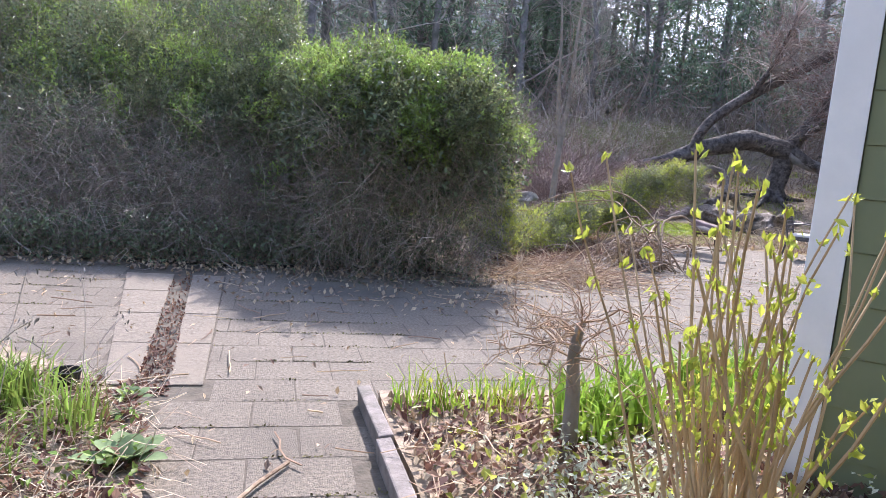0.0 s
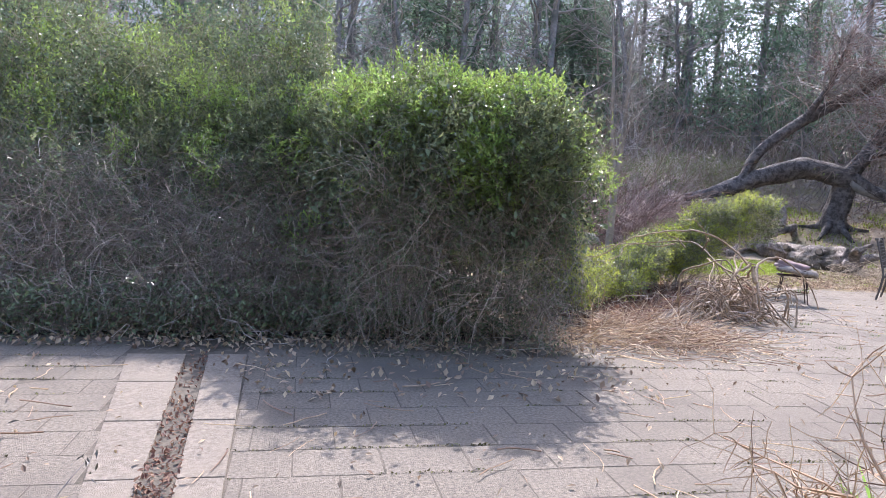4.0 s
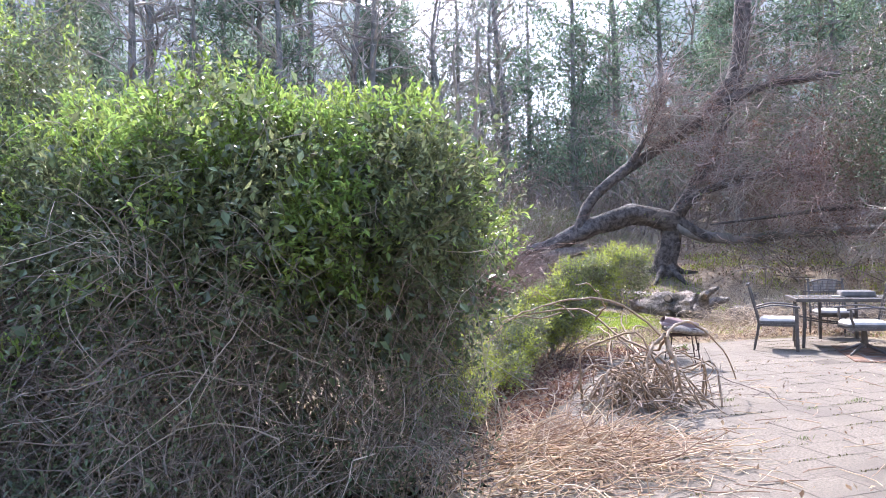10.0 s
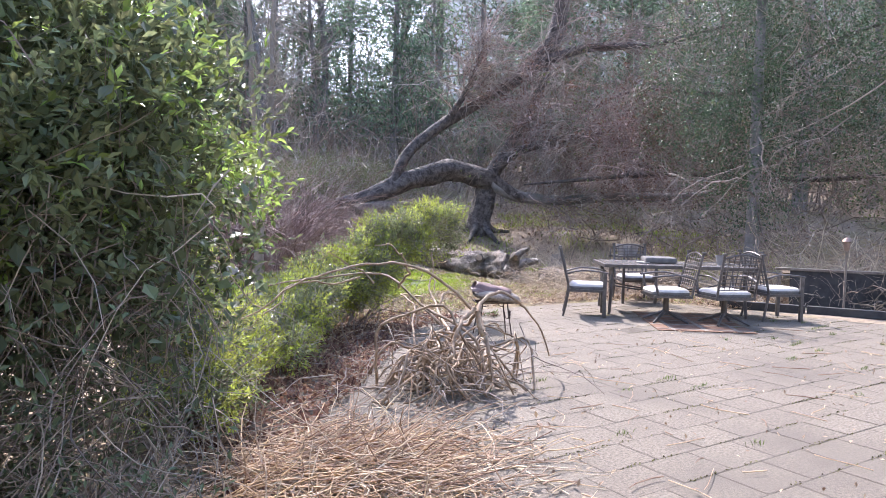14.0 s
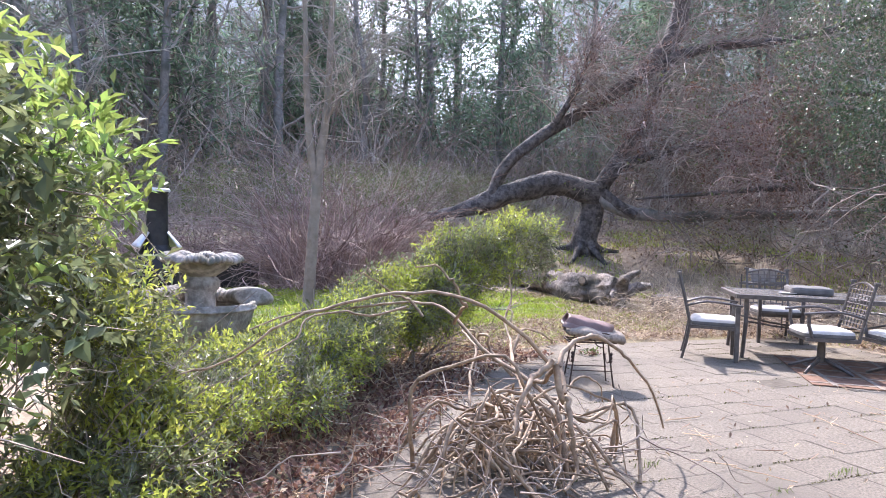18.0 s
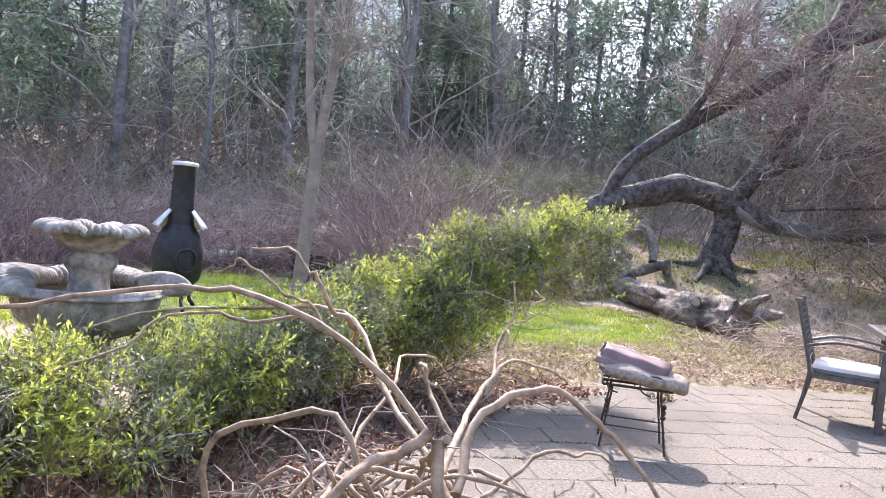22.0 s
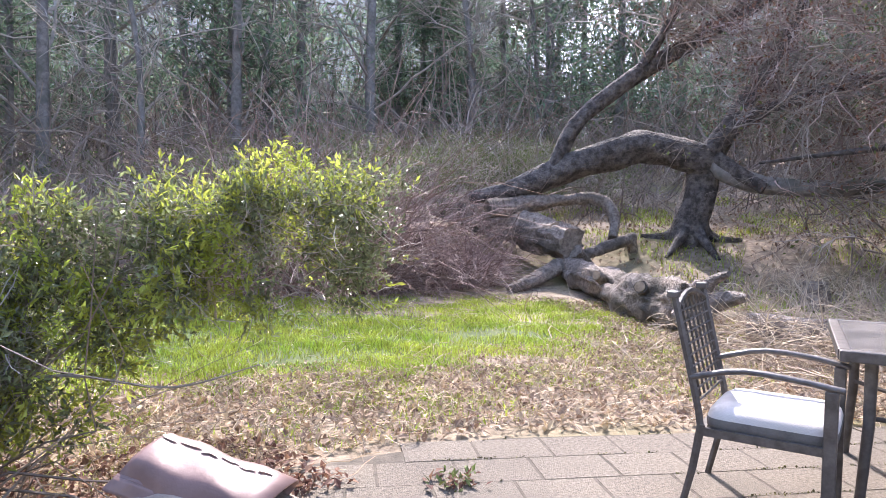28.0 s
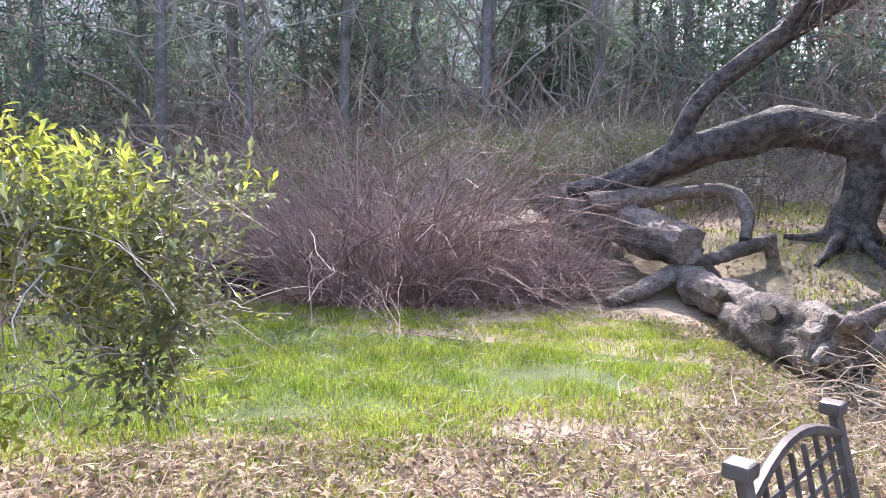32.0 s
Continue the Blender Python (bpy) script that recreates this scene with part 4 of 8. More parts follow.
def thin_tree():
    rg = np.random.default_rng(33)
    o = np.array([5.31, 12.3, 0])
    t = thing("young_tree", "slender young bare tree standing on the lawn", "tree", tuple(o))
    tr = curve_line([(0, 0, 0), (0.03, 0.0, 0.9), (0.08, 0, 1.9), (0.16, 0, 2.6), (0.20, 0.05, 3.6), (0.3, 0.1, 4.8)], 16)
    part("trunk", Shape().tube(tr, np.linspace(0.07, 0.018, 16), 9), M_BARK_YOUNG, t, smooth=True)
    fork = curve_line([(0.07, 0, 1.75), (0.0, 0.02, 2.1), (-0.06, 0.03, 2.7), (-0.12, 0.0, 3.6), (-0.2, 0, 4.4)], 12)
    part("fork_stem", Shape().tube(fork, np.linspace(0.05, 0.014, 12), 8), M_BARK_YOUNG, t, smooth=True)
    n = 26
    k = rg.integers(6, 15, n)
    d = np.column_stack([rg.normal(size=(n, 2)), rg.uniform(0.8, 2.0, n)])
    P = wander(tr[k], d, rg.uniform(0.5, 1.2, n), 8, rg, 0.2)
    v, f = tubes(P, np.linspace(1, 0.25, 8)[None] * rg.uniform(0.008, 0.017, n)[:, None], 5)
    for q in range(n):
        v, f = tubes(P[q:q + 1], np.linspace(1, 0.25, 8)[None] * rg.uniform(0.004, 0.011), 5)
        part("branch", Shape().add(v, f), M_BARK_YOUNG, t)
    m = 420
    i, j = rg.integers(0, n, m), rg.integers(2, 8, m)
    Q = wander(P[i, j], rg.normal(size=(m, 3)) + np.array([0, 0, 0.6]), rg.uniform(0.2, 0.8, m), 5, rg, 0.2)
    v, f = tubes(Q, np.linspace(1, 0.4, 5)[None] * rg.uniform(0.002, 0.004, m)[:, None], 3)
    part("twig_tangle", Shape().add(v, f), M_TWIG, t, "fine bare twigs")


# ---- beds beside the path ----


def bed_right():
    rg = np.random.default_rng(41)
    setting("flower_bed", Shape().slab(rough_outline(BED_R, 0.3, 0.03), -0.04, 0.07), M_GROUND, "raised flower bed of soil and dead leaves", "flower bed")
    e = thing("bed_edging", "dark concrete edging along the flower bed", "edging", (0.75, 2.9, 0))
    for i in range(4):
        part("edging_block", Shape().box((0, 0.35 - 0.62 * i, 0.03), (0.065, 0.6, 0.13), rz=rg.uniform(-2, 2), ry=-6), M_EDGE, e, bevel=0.008)
    q = scatter([(0.82, 0.6), (3.4, 0.6), (3.4, 3.4), (0.82, 3.4)], 5200, rg)
    v, f = leaves(np.column_stack([q, rg.uniform(0.075, 0.11, len(q))]), 0.05, rg, 1.4, 0.6)
    setting("bed_litter", Shape().add(v, f), M_LEAF_DRY, "dry brown leaves on the flower bed", "leaf litter", kind="stuff")
    q = scatter([(0.82, 0.6), (3.4, 0.6), (3.4, 3.4), (0.82, 3.4)], 4200, rg)
    v, f = leaves(np.column_stack([q, rg.uniform(0.08, 0.13, len(q))]), 0.055, rg, 0.9, 0.55)
    setting("russet_litter", Shape().add(v, f), M_LEAF_RUST, "russet dead leaves heaped on the flower bed", "leaf litter", kind="stuff")
    # strap-leaved lilies along the far edge
    first = None
    for i in range(34):
        x, y = rg.uniform(1.55, 3.3), rg.uniform(2.75, 3.5)
        if i < 5:
            x, y = 0.9 + 0.2 * i, 3.35 + rg.uniform(-0.1, 0.1)
        h = 0.30 if i >= 5 else 0.16
        m = 26
        v, f = blades(np.column_stack([rg.normal(0, 0.05, (m, 2)), np.zeros(m)]), h, 0.022 if i >= 5 else 0.010, rg, 0.45, 0.6)
        c = thing("lily_clump" if i >= 5 else "grass_tuft", "fresh strap-leaved lily clump in the bed" if i >= 5 else "small green grass tuft at the bed corner", "plant", (x, y, 0.07), group="bed plants")
        part("strap_leaves", Shape().add(v, f), M_LILY, c)
    for x, y in ((1.15, 1.75), (1.6, 1.6), (1.32, 3.2), (1.0, 3.3)):
        m = 60
        v, f = blades(np.column_stack([rg.normal(0, 0.06, (m, 2)), np.zeros(m)]), 0.2, 0.006, rg, 0.5)
        c = thing("grass_tuft", "thin green grass tuft in the bed", "plant", (x, y, 0.07), group="bed plants")
        part("grass_leaves", Shape().add(v, f), M_GRASS, c)
    # cream-tipped ground cover
    q = np.vstack([rg.normal((1.55, 2.35), (0.28, 0.22), (420, 2)), rg.normal((2.0, 1.75), (0.35, 0.25), (420, 2))])
    v, f = leaves(clumped(np.column_stack([q, rg.uniform(0.09, 0.2, len(q))]), 3, 0.03, rg), 0.032, rg, 1.0, 0.5)
    setting("ground_cover", Shape().add(v, f), M_CREAM, "cream-edged variegated ground cover", "ground cover", kind="stuff")
    q = rg.normal((1.6, 2.6), (0.45, 0.4), (500, 2))
    q = q[(q[:, 0] > 0.86) & (q[:, 1] < 3.5)]
    v, f = leaves(np.column_stack([q, rg.uniform(0.08, 0.2, len(q))]), 0.045, rg, 0.8, 0.6)
    setting("bed_weeds", Shape().add(v, f), M_LEAF_LIME, "small green weeds on the flower bed", "weeds", kind="stuff")
    # tan canes with opening buds
    o = np.array([1.60, 2.0, 0.07])
    t = thing("budding_shrub", "multi-stemmed shrub of tan canes with yellow-green buds", "shrub", tuple(o))
    n = 58
    b = np.column_stack([rg.normal(0, 0.08, (n, 2)), np.zeros(n)])
    d = np.column_stack([rg.normal(0, 0.2, (n, 2)), np.ones(n)])
    d[:, 0] += -0.04
    P = wander(b, d, rg.uniform(0.5, 1.3, n), 8, rg, 0.06, -0.1)
    v, f = tubes(P, np.linspace(1, 0.5, 8)[None] * rg.uniform(0.005, 0.009, n)[:, None], 5)
    for i in range(n):
        v, f = tubes(P[i:i + 1], np.linspace(1, 0.5, 8)[None] * rg.uniform(0.005, 0.009), 5)
        cane = part("cane", Shape().add(v, f), M_TWIG_TAN, t)
        L = [P[i, k] + rg.normal(0, 0.006, 3) for k in range(4, 8) if rg.uniform() < 0.75 or k == 7]
        v, f = leaves(clumped(np.array(L), 5, 0.009, rg), 0.036, rg, 0.2, 0.5, hang=(0, 0, 1.0))
        part("bud_cluster", Shape().add(v, f), M_BUD, cane, "opening yellow-green leaf buds")
    # old dead shrub
    o = np.array([1.48, 2.8, 0.07])
    t = thing("dead_shrub", "small dead grey shrub with a crooked stem", "shrub", tuple(o))
    st = curve_line([(0, 0, 0), (0.0, 0.01, 0.25), (-0.02, 0, 0.42), (0.0, 0, 0.55)], 9)
    part("trunk", Shape().tube(st, np.linspace(0.035, 0.018, 9), 8), M_BARK_YOUNG, t, smooth=True)
    n = 22
    P = wander(st[rg.integers(5, 9, n)], np.column_stack([rg.normal(0, 1, (n, 2)) + np.array([-0.4, 0]), rg.uniform(0.1, 0.9, n)]), rg.uniform(0.25, 0.5, n), 7, rg, 0.22, 0.35)
    for i in range(n):
        v, f = tubes(P[i:i + 1], np.linspace(1, 0.3, 7)[None] * rg.uniform(0.003, 0.006), 4)
        part("branch", Shape().add(v, f), M_STRAW_RED, t)
    m = 420
    i, j = rg.integers(0, n, m), rg.integers(2, 7, m)
    Q = wander(P[i, j], rg.normal(size=(m, 3)), rg.uniform(0.06, 0.2, m), 4, rg, 0.25)
    v, f = tubes(Q, np.linspace(1, 0.5, 4)[None] * rg.uniform(0.0012, 0.0022, m)[:, None], 3)
    part("twig_tangle", Shape().add(v, f), M_STRAW_RED, t, "brittle bare twigs")
    # fallen reddish stems on the bed
    n = 160
    q = rg.normal((1.15, 2.2), (0.22, 0.45), (n, 2))
    P = wander(np.column_stack([q, np.full(n, 0.1)]), np.column_stack([rg.normal(0.5, 0.5, n), rg.normal(-0.3, 0.6, n), rg.uniform(0, 0.3, n)]), rg.uniform(0.15, 0.5, n), 4, rg, 0.1, 0.2)
    v, f = tubes(P, np.full((n, 4), 0.0022), 3)
    setting("dead_stems", Shape().add(v, f), M_STRAW_RED, "dead reddish stems lying on the bed", "stem_tangle", kind="stuff")


def bed_left():
    rg = np.random.default_rng(43)
    setting("side_bed", Shape().slab(rough_outline(BED_L, 0.3, 0.06), -0.04, 0.05), M_GROUND, "weedy bed of soil and dry leaves", "flower bed")
    for i in range(26):
        x, y = rg.uniform(-1.5, -0.45), rg.uniform(2.2, 3.5)
        if x > -0.68 and y > 3.2:
            x -= 0.35
        m = 70
        h = rg.uniform(0.14, 0.27)
        v, f = blades(np.column_stack([rg.normal(0, 0.07, (m, 2)), np.zeros(m)]), h, 0.008, rg, 0.45, 0.5)
        c = thing("grass_clump", "tall green grass clump beside the path", "grass clump", (x, y, 0.05), group="tall grass")
        part("grass_leaves", Shape().add(v, f), M_TALL, c)
    q = scatter([(-1.6, 2.0), (-0.1, 2.0), (-0.12, 2.9), (-0.3, 3.6), (-0.7, 3.8), (-1.6, 4.0)], 2600, rg)
    v, f = leaves(np.column_stack([q, rg.uniform(0.055, 0.09, len(q))]), 0.05, rg, 1.2, 0.55)
    setting("side_bed_leaves", Shape().add(v, f), M_LEAF_RUST, "brown dead leaves on the side bed", "leaf litter", kind="stuff")
    c = q[::7]
    v, f = leaves(clumped(np.column_stack([c, rg.uniform(0.06, 0.13, len(c))]), 3, 0.03, rg), 0.035, rg, 0.9, 0.6)
    setting("side_bed_weeds", Shape().add(v, f), M_TALL, "small green weeds on the side bed", "weeds", kind="stuff")
    n = len(q)
    P = wander(np.column_stack([q, np.full(n, 0.06)]), np.column_stack([rg.normal(size=(n, 2)), rg.uniform(0, 0.5, n)]), rg.uniform(0.08, 0.3, n), 4, rg, 0.2, 0.4)
    v, f = tubes(P, np.full((n, 4), 0.0018), 3)
    setting("dry_grass", Shape().add(v, f), M_STRAW, "matted dry grass on the side bed", "dry grass", kind="stuff")
    for (x, y, s) in ((-0.20, 2.85, 1.0), (-0.30, 3.48, 0.6), (-0.30, 3.28, 0.4)):
        t = thing("mullein_rosette", "grey-green woolly mullein rosette beside the path", "plant", (x, y, 0.05), rz=rg.uniform(0, 90), group="mullein rosettes")
        for i in range(11):
            a = i * 2.4
            tilt = 0.25 + 0.8 * (i / 11)
            L = s * (0.2 - 0.008 * i)
            pts = []
            for u in np.linspace(0, 1, 6):
                w = s * 0.045 * math.sin(math.pi * min(1, u * 0.9 + 0.08)) ** 0.7
                r = L * u * math.cos(tilt)
                z = L * u * math.sin(tilt) * (1 - 0.3 * u)
                pts.append([(r, -w, z + 0.25 * w), (r, 0, z), (r, w, z + 0.25 * w)])
            pts = np.array(pts).reshape(-1, 3)
            c_, s_ = math.cos(a), math.sin(a)
            pts = pts @ np.array([[c_, s_, 0], [-s_, c_, 0], [0, 0, 1]])
            f = [(j * 3 + k, j * 3 + k + 1, j * 3 + k + 4, j * 3 + k + 3) for j in range(5) for k in range(2)]
            part("leaf", Shape().add(pts, f), M_MULLEIN, t, smooth=True)
    p = thing("plant_pot", "tipped black plastic plant pot among the grass", "plant pot", (-0.60, 3.62, 0.03), 20)
    p.scale = (0.6, 0.6, 0.6)
    part("pot", Shape().lathe([(0.0, 0), (0.075, 0), (0.10, 0.17), (0.108, 0.17), (0.108, 0.185), (0.095, 0.185), (0.085, 0.05), (0.0, 0.05)], seg=20), M_TUB, p, smooth=False)
    # dark dead seed stalks
    t = thing("dead_stalks", "dark dry seed stalks leaning over the path", "plant", (-0.78, 3.45, 0.05))
    n = 14
    P = wander(np.column_stack([rg.normal(0, 0.25, (n, 2)), np.zeros(n)]), np.column_stack([rg.normal(0.2, 0.3, n), rg.normal(0, 0.3, n), np.ones(n)]), rg.uniform(0.3, 0.6, n), 6, rg, 0.1, 0.4)
    for i in range(n):
        v, f = tubes(P[i:i + 1], np.full((1, 6), 0.002), 3)
        part("stalk", Shape().add(v, f), M_TWIG, t)
    v, f = leaves(clumped(P[:, -1], 10, 0.03, rg), 0.03, rg, 0.0, 0.3, hang=(0, 0, -1))
    part("seed_tangle", Shape().add(v, f), M_BARK, t, "dark shrivelled seed heads")


big_bush()
shade_litter()
lime_shrub("low_hedge", "low straggly yellow-green hedge along the patio edge", HEDGE, 51, 14500, 230)
arch = lime_shrub("arching_shrub", "yellow-green shrub arching over towards the lawn", ARCH, 52, 9800, 44, 2)
_o = np.array(arch.location)
for _pts, _r in (([(5.96, 11.30, 0.02), (6.20, 11.40, 0.35), (6.51, 11.49, 0.70), (6.74, 11.54, 0.99), (6.96, 11.57, 1.19)], 0.022), ([(5.61, 11.21, 0.02), (5.66, 11.26, 0.39), (5.80, 11.33, 0.84)], 0.018), ([(6.11, 11.32, 0.54), (6.57, 11.22, 0.61), (6.98, 11.16, 0.55), (7.34, 11.20, 0.62)], 0.008)):
    part("trunk", Shape().tube(curve_line(np.array(_pts) - _o, 16), np.linspace(_r, _r * 0.4, 16), 7), M_BARK_YOUNG, arch, "leaning bare stem", smooth=True)
thin_tree()
bed_right()
bed_left()

# ---- garden furniture ----


def chair_parts(t, swivel=False):
    """A cast patio armchair facing +y, standing on z = 0."""
    w, dp, sh, bh = 0.54, 0.50, 0.40, 0.95
    back = lambda z: -dp / 2 - max(0, z - sh) * 0.24
    for sx in (-1, 1):
        x = sx * w / 2
        s = Shape()
        pts = [(x, back(z), z) for z in np.linspace(sh - 0.04, bh, 7)]
        s.tube(pts, 0.017, 6)
        b = part("back_post", s, M_FRAME, t)
        part("finial", Shape().box((x, back(bh) - 0.004, bh + 0.008), (0.052, 0.05, 0.03)), M_FRAME, b, "flared post cap", bevel=0.006)
        if not swivel:
            part("leg", Shape().tube([(x, -dp / 2, sh), (x, -dp / 2 - 0.03, 0.2), (x, -dp / 2 - 0.075, 0)], [0.02, 0.018, 0.016], 6), M_FRAME, t)
            part("leg", Shape().box((x, dp / 2 - 0.01, 0.31), (0.042, 0.05, 0.62)), M_FRAME, t, bevel=0.006)
        else:
            part("arm_post", Shape().tube([(x, dp / 2 - 0.06, sh - 0.02), (x, dp / 2 - 0.02, 0.52), (x, dp / 2 - 0.02, 0.62)], 0.018, 6), M_FRAME, t)
        arm = curve_line([(x, back(0.6), 0.60), (x * 1.05, -0.1, 0.655), (x * 1.08, 0.1, 0.65), (x, dp / 2 + 0.03, 0.625)], 9)
        v, f = tubes(arm[None], np.full((1, 9), 0.022), 8)
        v[:, 2] = (v[:, 2] - np.repeat(arm[:, 2], 8)) * 0.6 + np.repeat(arm[:, 2], 8)
        part("armrest", Shape().add(v, f), M_FRAME, t, smooth=True)
    # seat frame and cushion
    s = Shape()
    for x, y, a, b in ((0, -dp / 2, w, 0.035), (0, dp / 2 - 0.02, w, 0.035), (-w / 2, 0, 0.03, dp), (w / 2, 0, 0.03, dp)):
        s.box((x, y, sh - 0.03), (a, b, 0.035))
    part("seat_frame", s, M_FRAME, t)
    nseg = 40
    prof = [(0.0, 0.085), (0.55, 0.088), (0.85, 0.082), (0.97, 0.062), (1.0, 0.04)]
    top, low = Shape(), Shape()

    def rounded(k, i):
        a = 2 * math.pi * i / nseg
        c, s_ = math.cos(a), math.sin(a)
        e = 0.28
        return (k * 0.265 * math.copysign(abs(c) ** e, c), k * 0.255 * math.copysign(abs(s_) ** e, s_) + 0.01)

    def cushion(shape, rows):
        vv = [(*rounded(k, i), sh - 0.012 + z) for k, z in rows for i in range(nseg)]
        ff = [(j * nseg + i, j * nseg + (i + 1) % nseg, (j + 1) * nseg + (i + 1) % nseg, (j + 1) * nseg + i) for j in range(len(rows) - 1) for i in range(nseg)]
        shape.add(vv, [q[::-1] for q in ff])

    cushion(top, prof)
    cushion(low, [(1.0, 0.04), (1.01, 0.02), (1.0, 0.0), (0.96, -0.012), (0.0, -0.012)])
    c = part("cushion", top, M_CUSHION, t, "pale seat cushion top", True)
    part("cushion_side", low, M_CUSHION_SIDE, c, "dark cushion border", True)
    # lattice back
    arch = [(x, back(bh - 0.05 + 0.055 * math.cos(x / (w / 2) * math.pi / 2)), bh - 0.05 + 0.055 * math.cos(x / (w / 2) * math.pi / 2)) for x in np.linspace(-w / 2, w / 2, 11)]
    part("top_rail", Shape().tube(arch, 0.013, 6), M_FRAME, t)
    for z in np.linspace(0.49, 0.88, 9):
        part("back_bar", Shape().tube([(-w / 2, back(z), z), (w / 2, back(z), z)], 0.006, 4), M_FRAME, t)
    for x in (-0.19, -0.114, -0.038, 0.038, 0.114, 0.19):
        part("back_slat", Shape().tube([(x, back(0.5), 0.5), (x, back(0.93), 0.93)], 0.007, 4), M_FRAME, t)
    if swivel:
        part("column", Shape().tube([(0, 0, 0.10), (0, 0, 0.36)], [0.045, 0.035], 10), M_FRAME, t, smooth=True)
        part("spring_plate", Shape().box((0, 0, 0.36), (0.30, 0.26, 0.03)), M_FRAME, t, bevel=0.005)
        for k in range(4):
            a = math.pi / 4 + k * math.pi / 2
            part("foot", Shape().tube(curve_line([(0.03 * math.cos(a), 0.03 * math.sin(a), 0.14), (0.16 * math.cos(a), 0.16 * math.sin(a), 0.09), (0.33 * math.cos(a), 0.33 * math.sin(a), 0.018)], 6), [0.024, 0.024, 0.022, 0.02, 0.018, 0.016], 6), M_FRAME, t)


def heading(dx, dy):
    """Turn about z that makes +y point to (dx, dy)."""
    return math.degrees(math.atan2(-dx, dy))


TC = np.array([10.87, 10.0])
TX = np.array([0.70, -0.714])
TY = np.array([0.714, 0.70])


def dining_set():
    t = thing("patio_table", "long dark patio table with a dusty smoked glass top", "table", (TC[0], TC[1], 0), math.degrees(math.atan2(TX[1], TX[0])))
    part("tabletop", Shape().box((0, 0, 0.728), (2.06, 1.04, 0.012)), M_TABLE, t, "dusty smoked glass")
    s = Shape()
    for x, y, a, b in ((0, -0.535, 2.14, 0.05), (0, 0.535, 2.14, 0.05), (-1.05, 0, 0.05, 1.02), (1.05, 0, 0.05, 1.02)):
        s.box((x, y, 0.712), (a, b, 0.05))
    part("table_frame", s, M_FRAME, t, bevel=0.006)
    for x in (-0.94, 0.94):
        for y in (-0.44, 0.44):
            part("leg", Shape().tube([(x, y, 0.70), (x * 1.0, y, 0.4), (x * 1.03, y * 1.04, 0.0)], [0.028, 0.025, 0.022], 8), M_FRAME, t, smooth=True)
    for y in (-0.40, 0.40):
        part("stretcher", Shape().tube(curve_line([(-0.94, y, 0.42), (-0.4, y * 0.4, 0.34), (0.4, y * 0.4, 0.34), (0.94, y, 0.42)], 10), 0.012, 6), M_FRAME, t)
    g = "chairs round the patio table"
    a = thing("patio_chair", "dark bronze four-legged patio armchair with a lattice back and pale-topped cushion", "chair", (9.54, 10.54, 0), heading(0.62, -0.78), g)
    chair_parts(a)
    b = thing("swivel_chair", "dark bronze swivel patio chair turned from the table", "chair", (9.92, 9.5, 0), heading(-0.75, 0.66), g)
    chair_parts(b, True)
    copy_thing(b, pose(10.4, 8.92, 0, 0, 0, heading(0.45, 0.75)))["label"] = "dark bronze swivel patio chair with a pale-topped cushion, facing the table"
    copy_thing(a, pose(11.55, 8.75, 0, 0, 0, heading(0.72, -0.5)))["label"] = "dark bronze four-legged patio armchair at the end of the table"
    copy_thing(a, pose(11.5, 11.0, 0, 0, 0, heading(-0.62, -0.75)))["label"] = "dark bronze four-legged patio armchair behind the table"
    # things on the table
    u = TC + TX * -0.15 + TY * 0.12
    c = thing("spare_cushion", "dark grey seat cushion lying on the patio table", "cushion", (u[0], u[1], 0.734), 40)
    part("cushion", Shape().box((0, 0, 0.045), (0.5, 0.46, 0.09)), M_CUSHION_SIDE, c, bevel=0.03)
    u = TC + TX * 0.75 + TY * 0.05
    p = thing("plant_pot", "small grey plant pot on the patio table", "plant pot", (u[0], u[1], 0.734))
    part("pot", Shape().lathe([(0, 0), (0.05, 0), (0.07, 0.12), (0.078, 0.12), (0.078, 0.14), (0.066, 0.14), (0.055, 0.03), (0, 0.03)], seg=18), M_POT, p)
    p = thing("glass_ring", "pale round dish on the patio table", "dish", (TC[0] - 0.35, TC[1] + 0.25, 0.734))
    part("dish", Shape().lathe([(0, 0.004), (0.07, 0.004), (0.1, 0.014), (0.1, 0.02), (0.068, 0.01), (0, 0.01)], seg=24), M_CUSHION, p)
    # rusty mat under the table
    m = thing("outdoor_mat", "worn rusty brown patterned mat under the table", "mat", (10.2, 9.3, 0.003), 43)
    part("mat_body", Shape().box((0, 0, 0.004), (1.7, 1.2, 0.008)), M_RUG, m)
    for i in range(5):
        part("stripe", Shape().box((-0.72 + 0.36 * i, 0, 0.0095), (0.05, 1.2, 0.004), rz=0), M_TIMBER, m, "dark woven stripe")
    for i in range(3):
        part("stripe", Shape().box((0, -0.4 + 0.4 * i, 0.0125), (1.7, 0.05, 0.004)), M_TIMBER, m, "dark woven stripe")


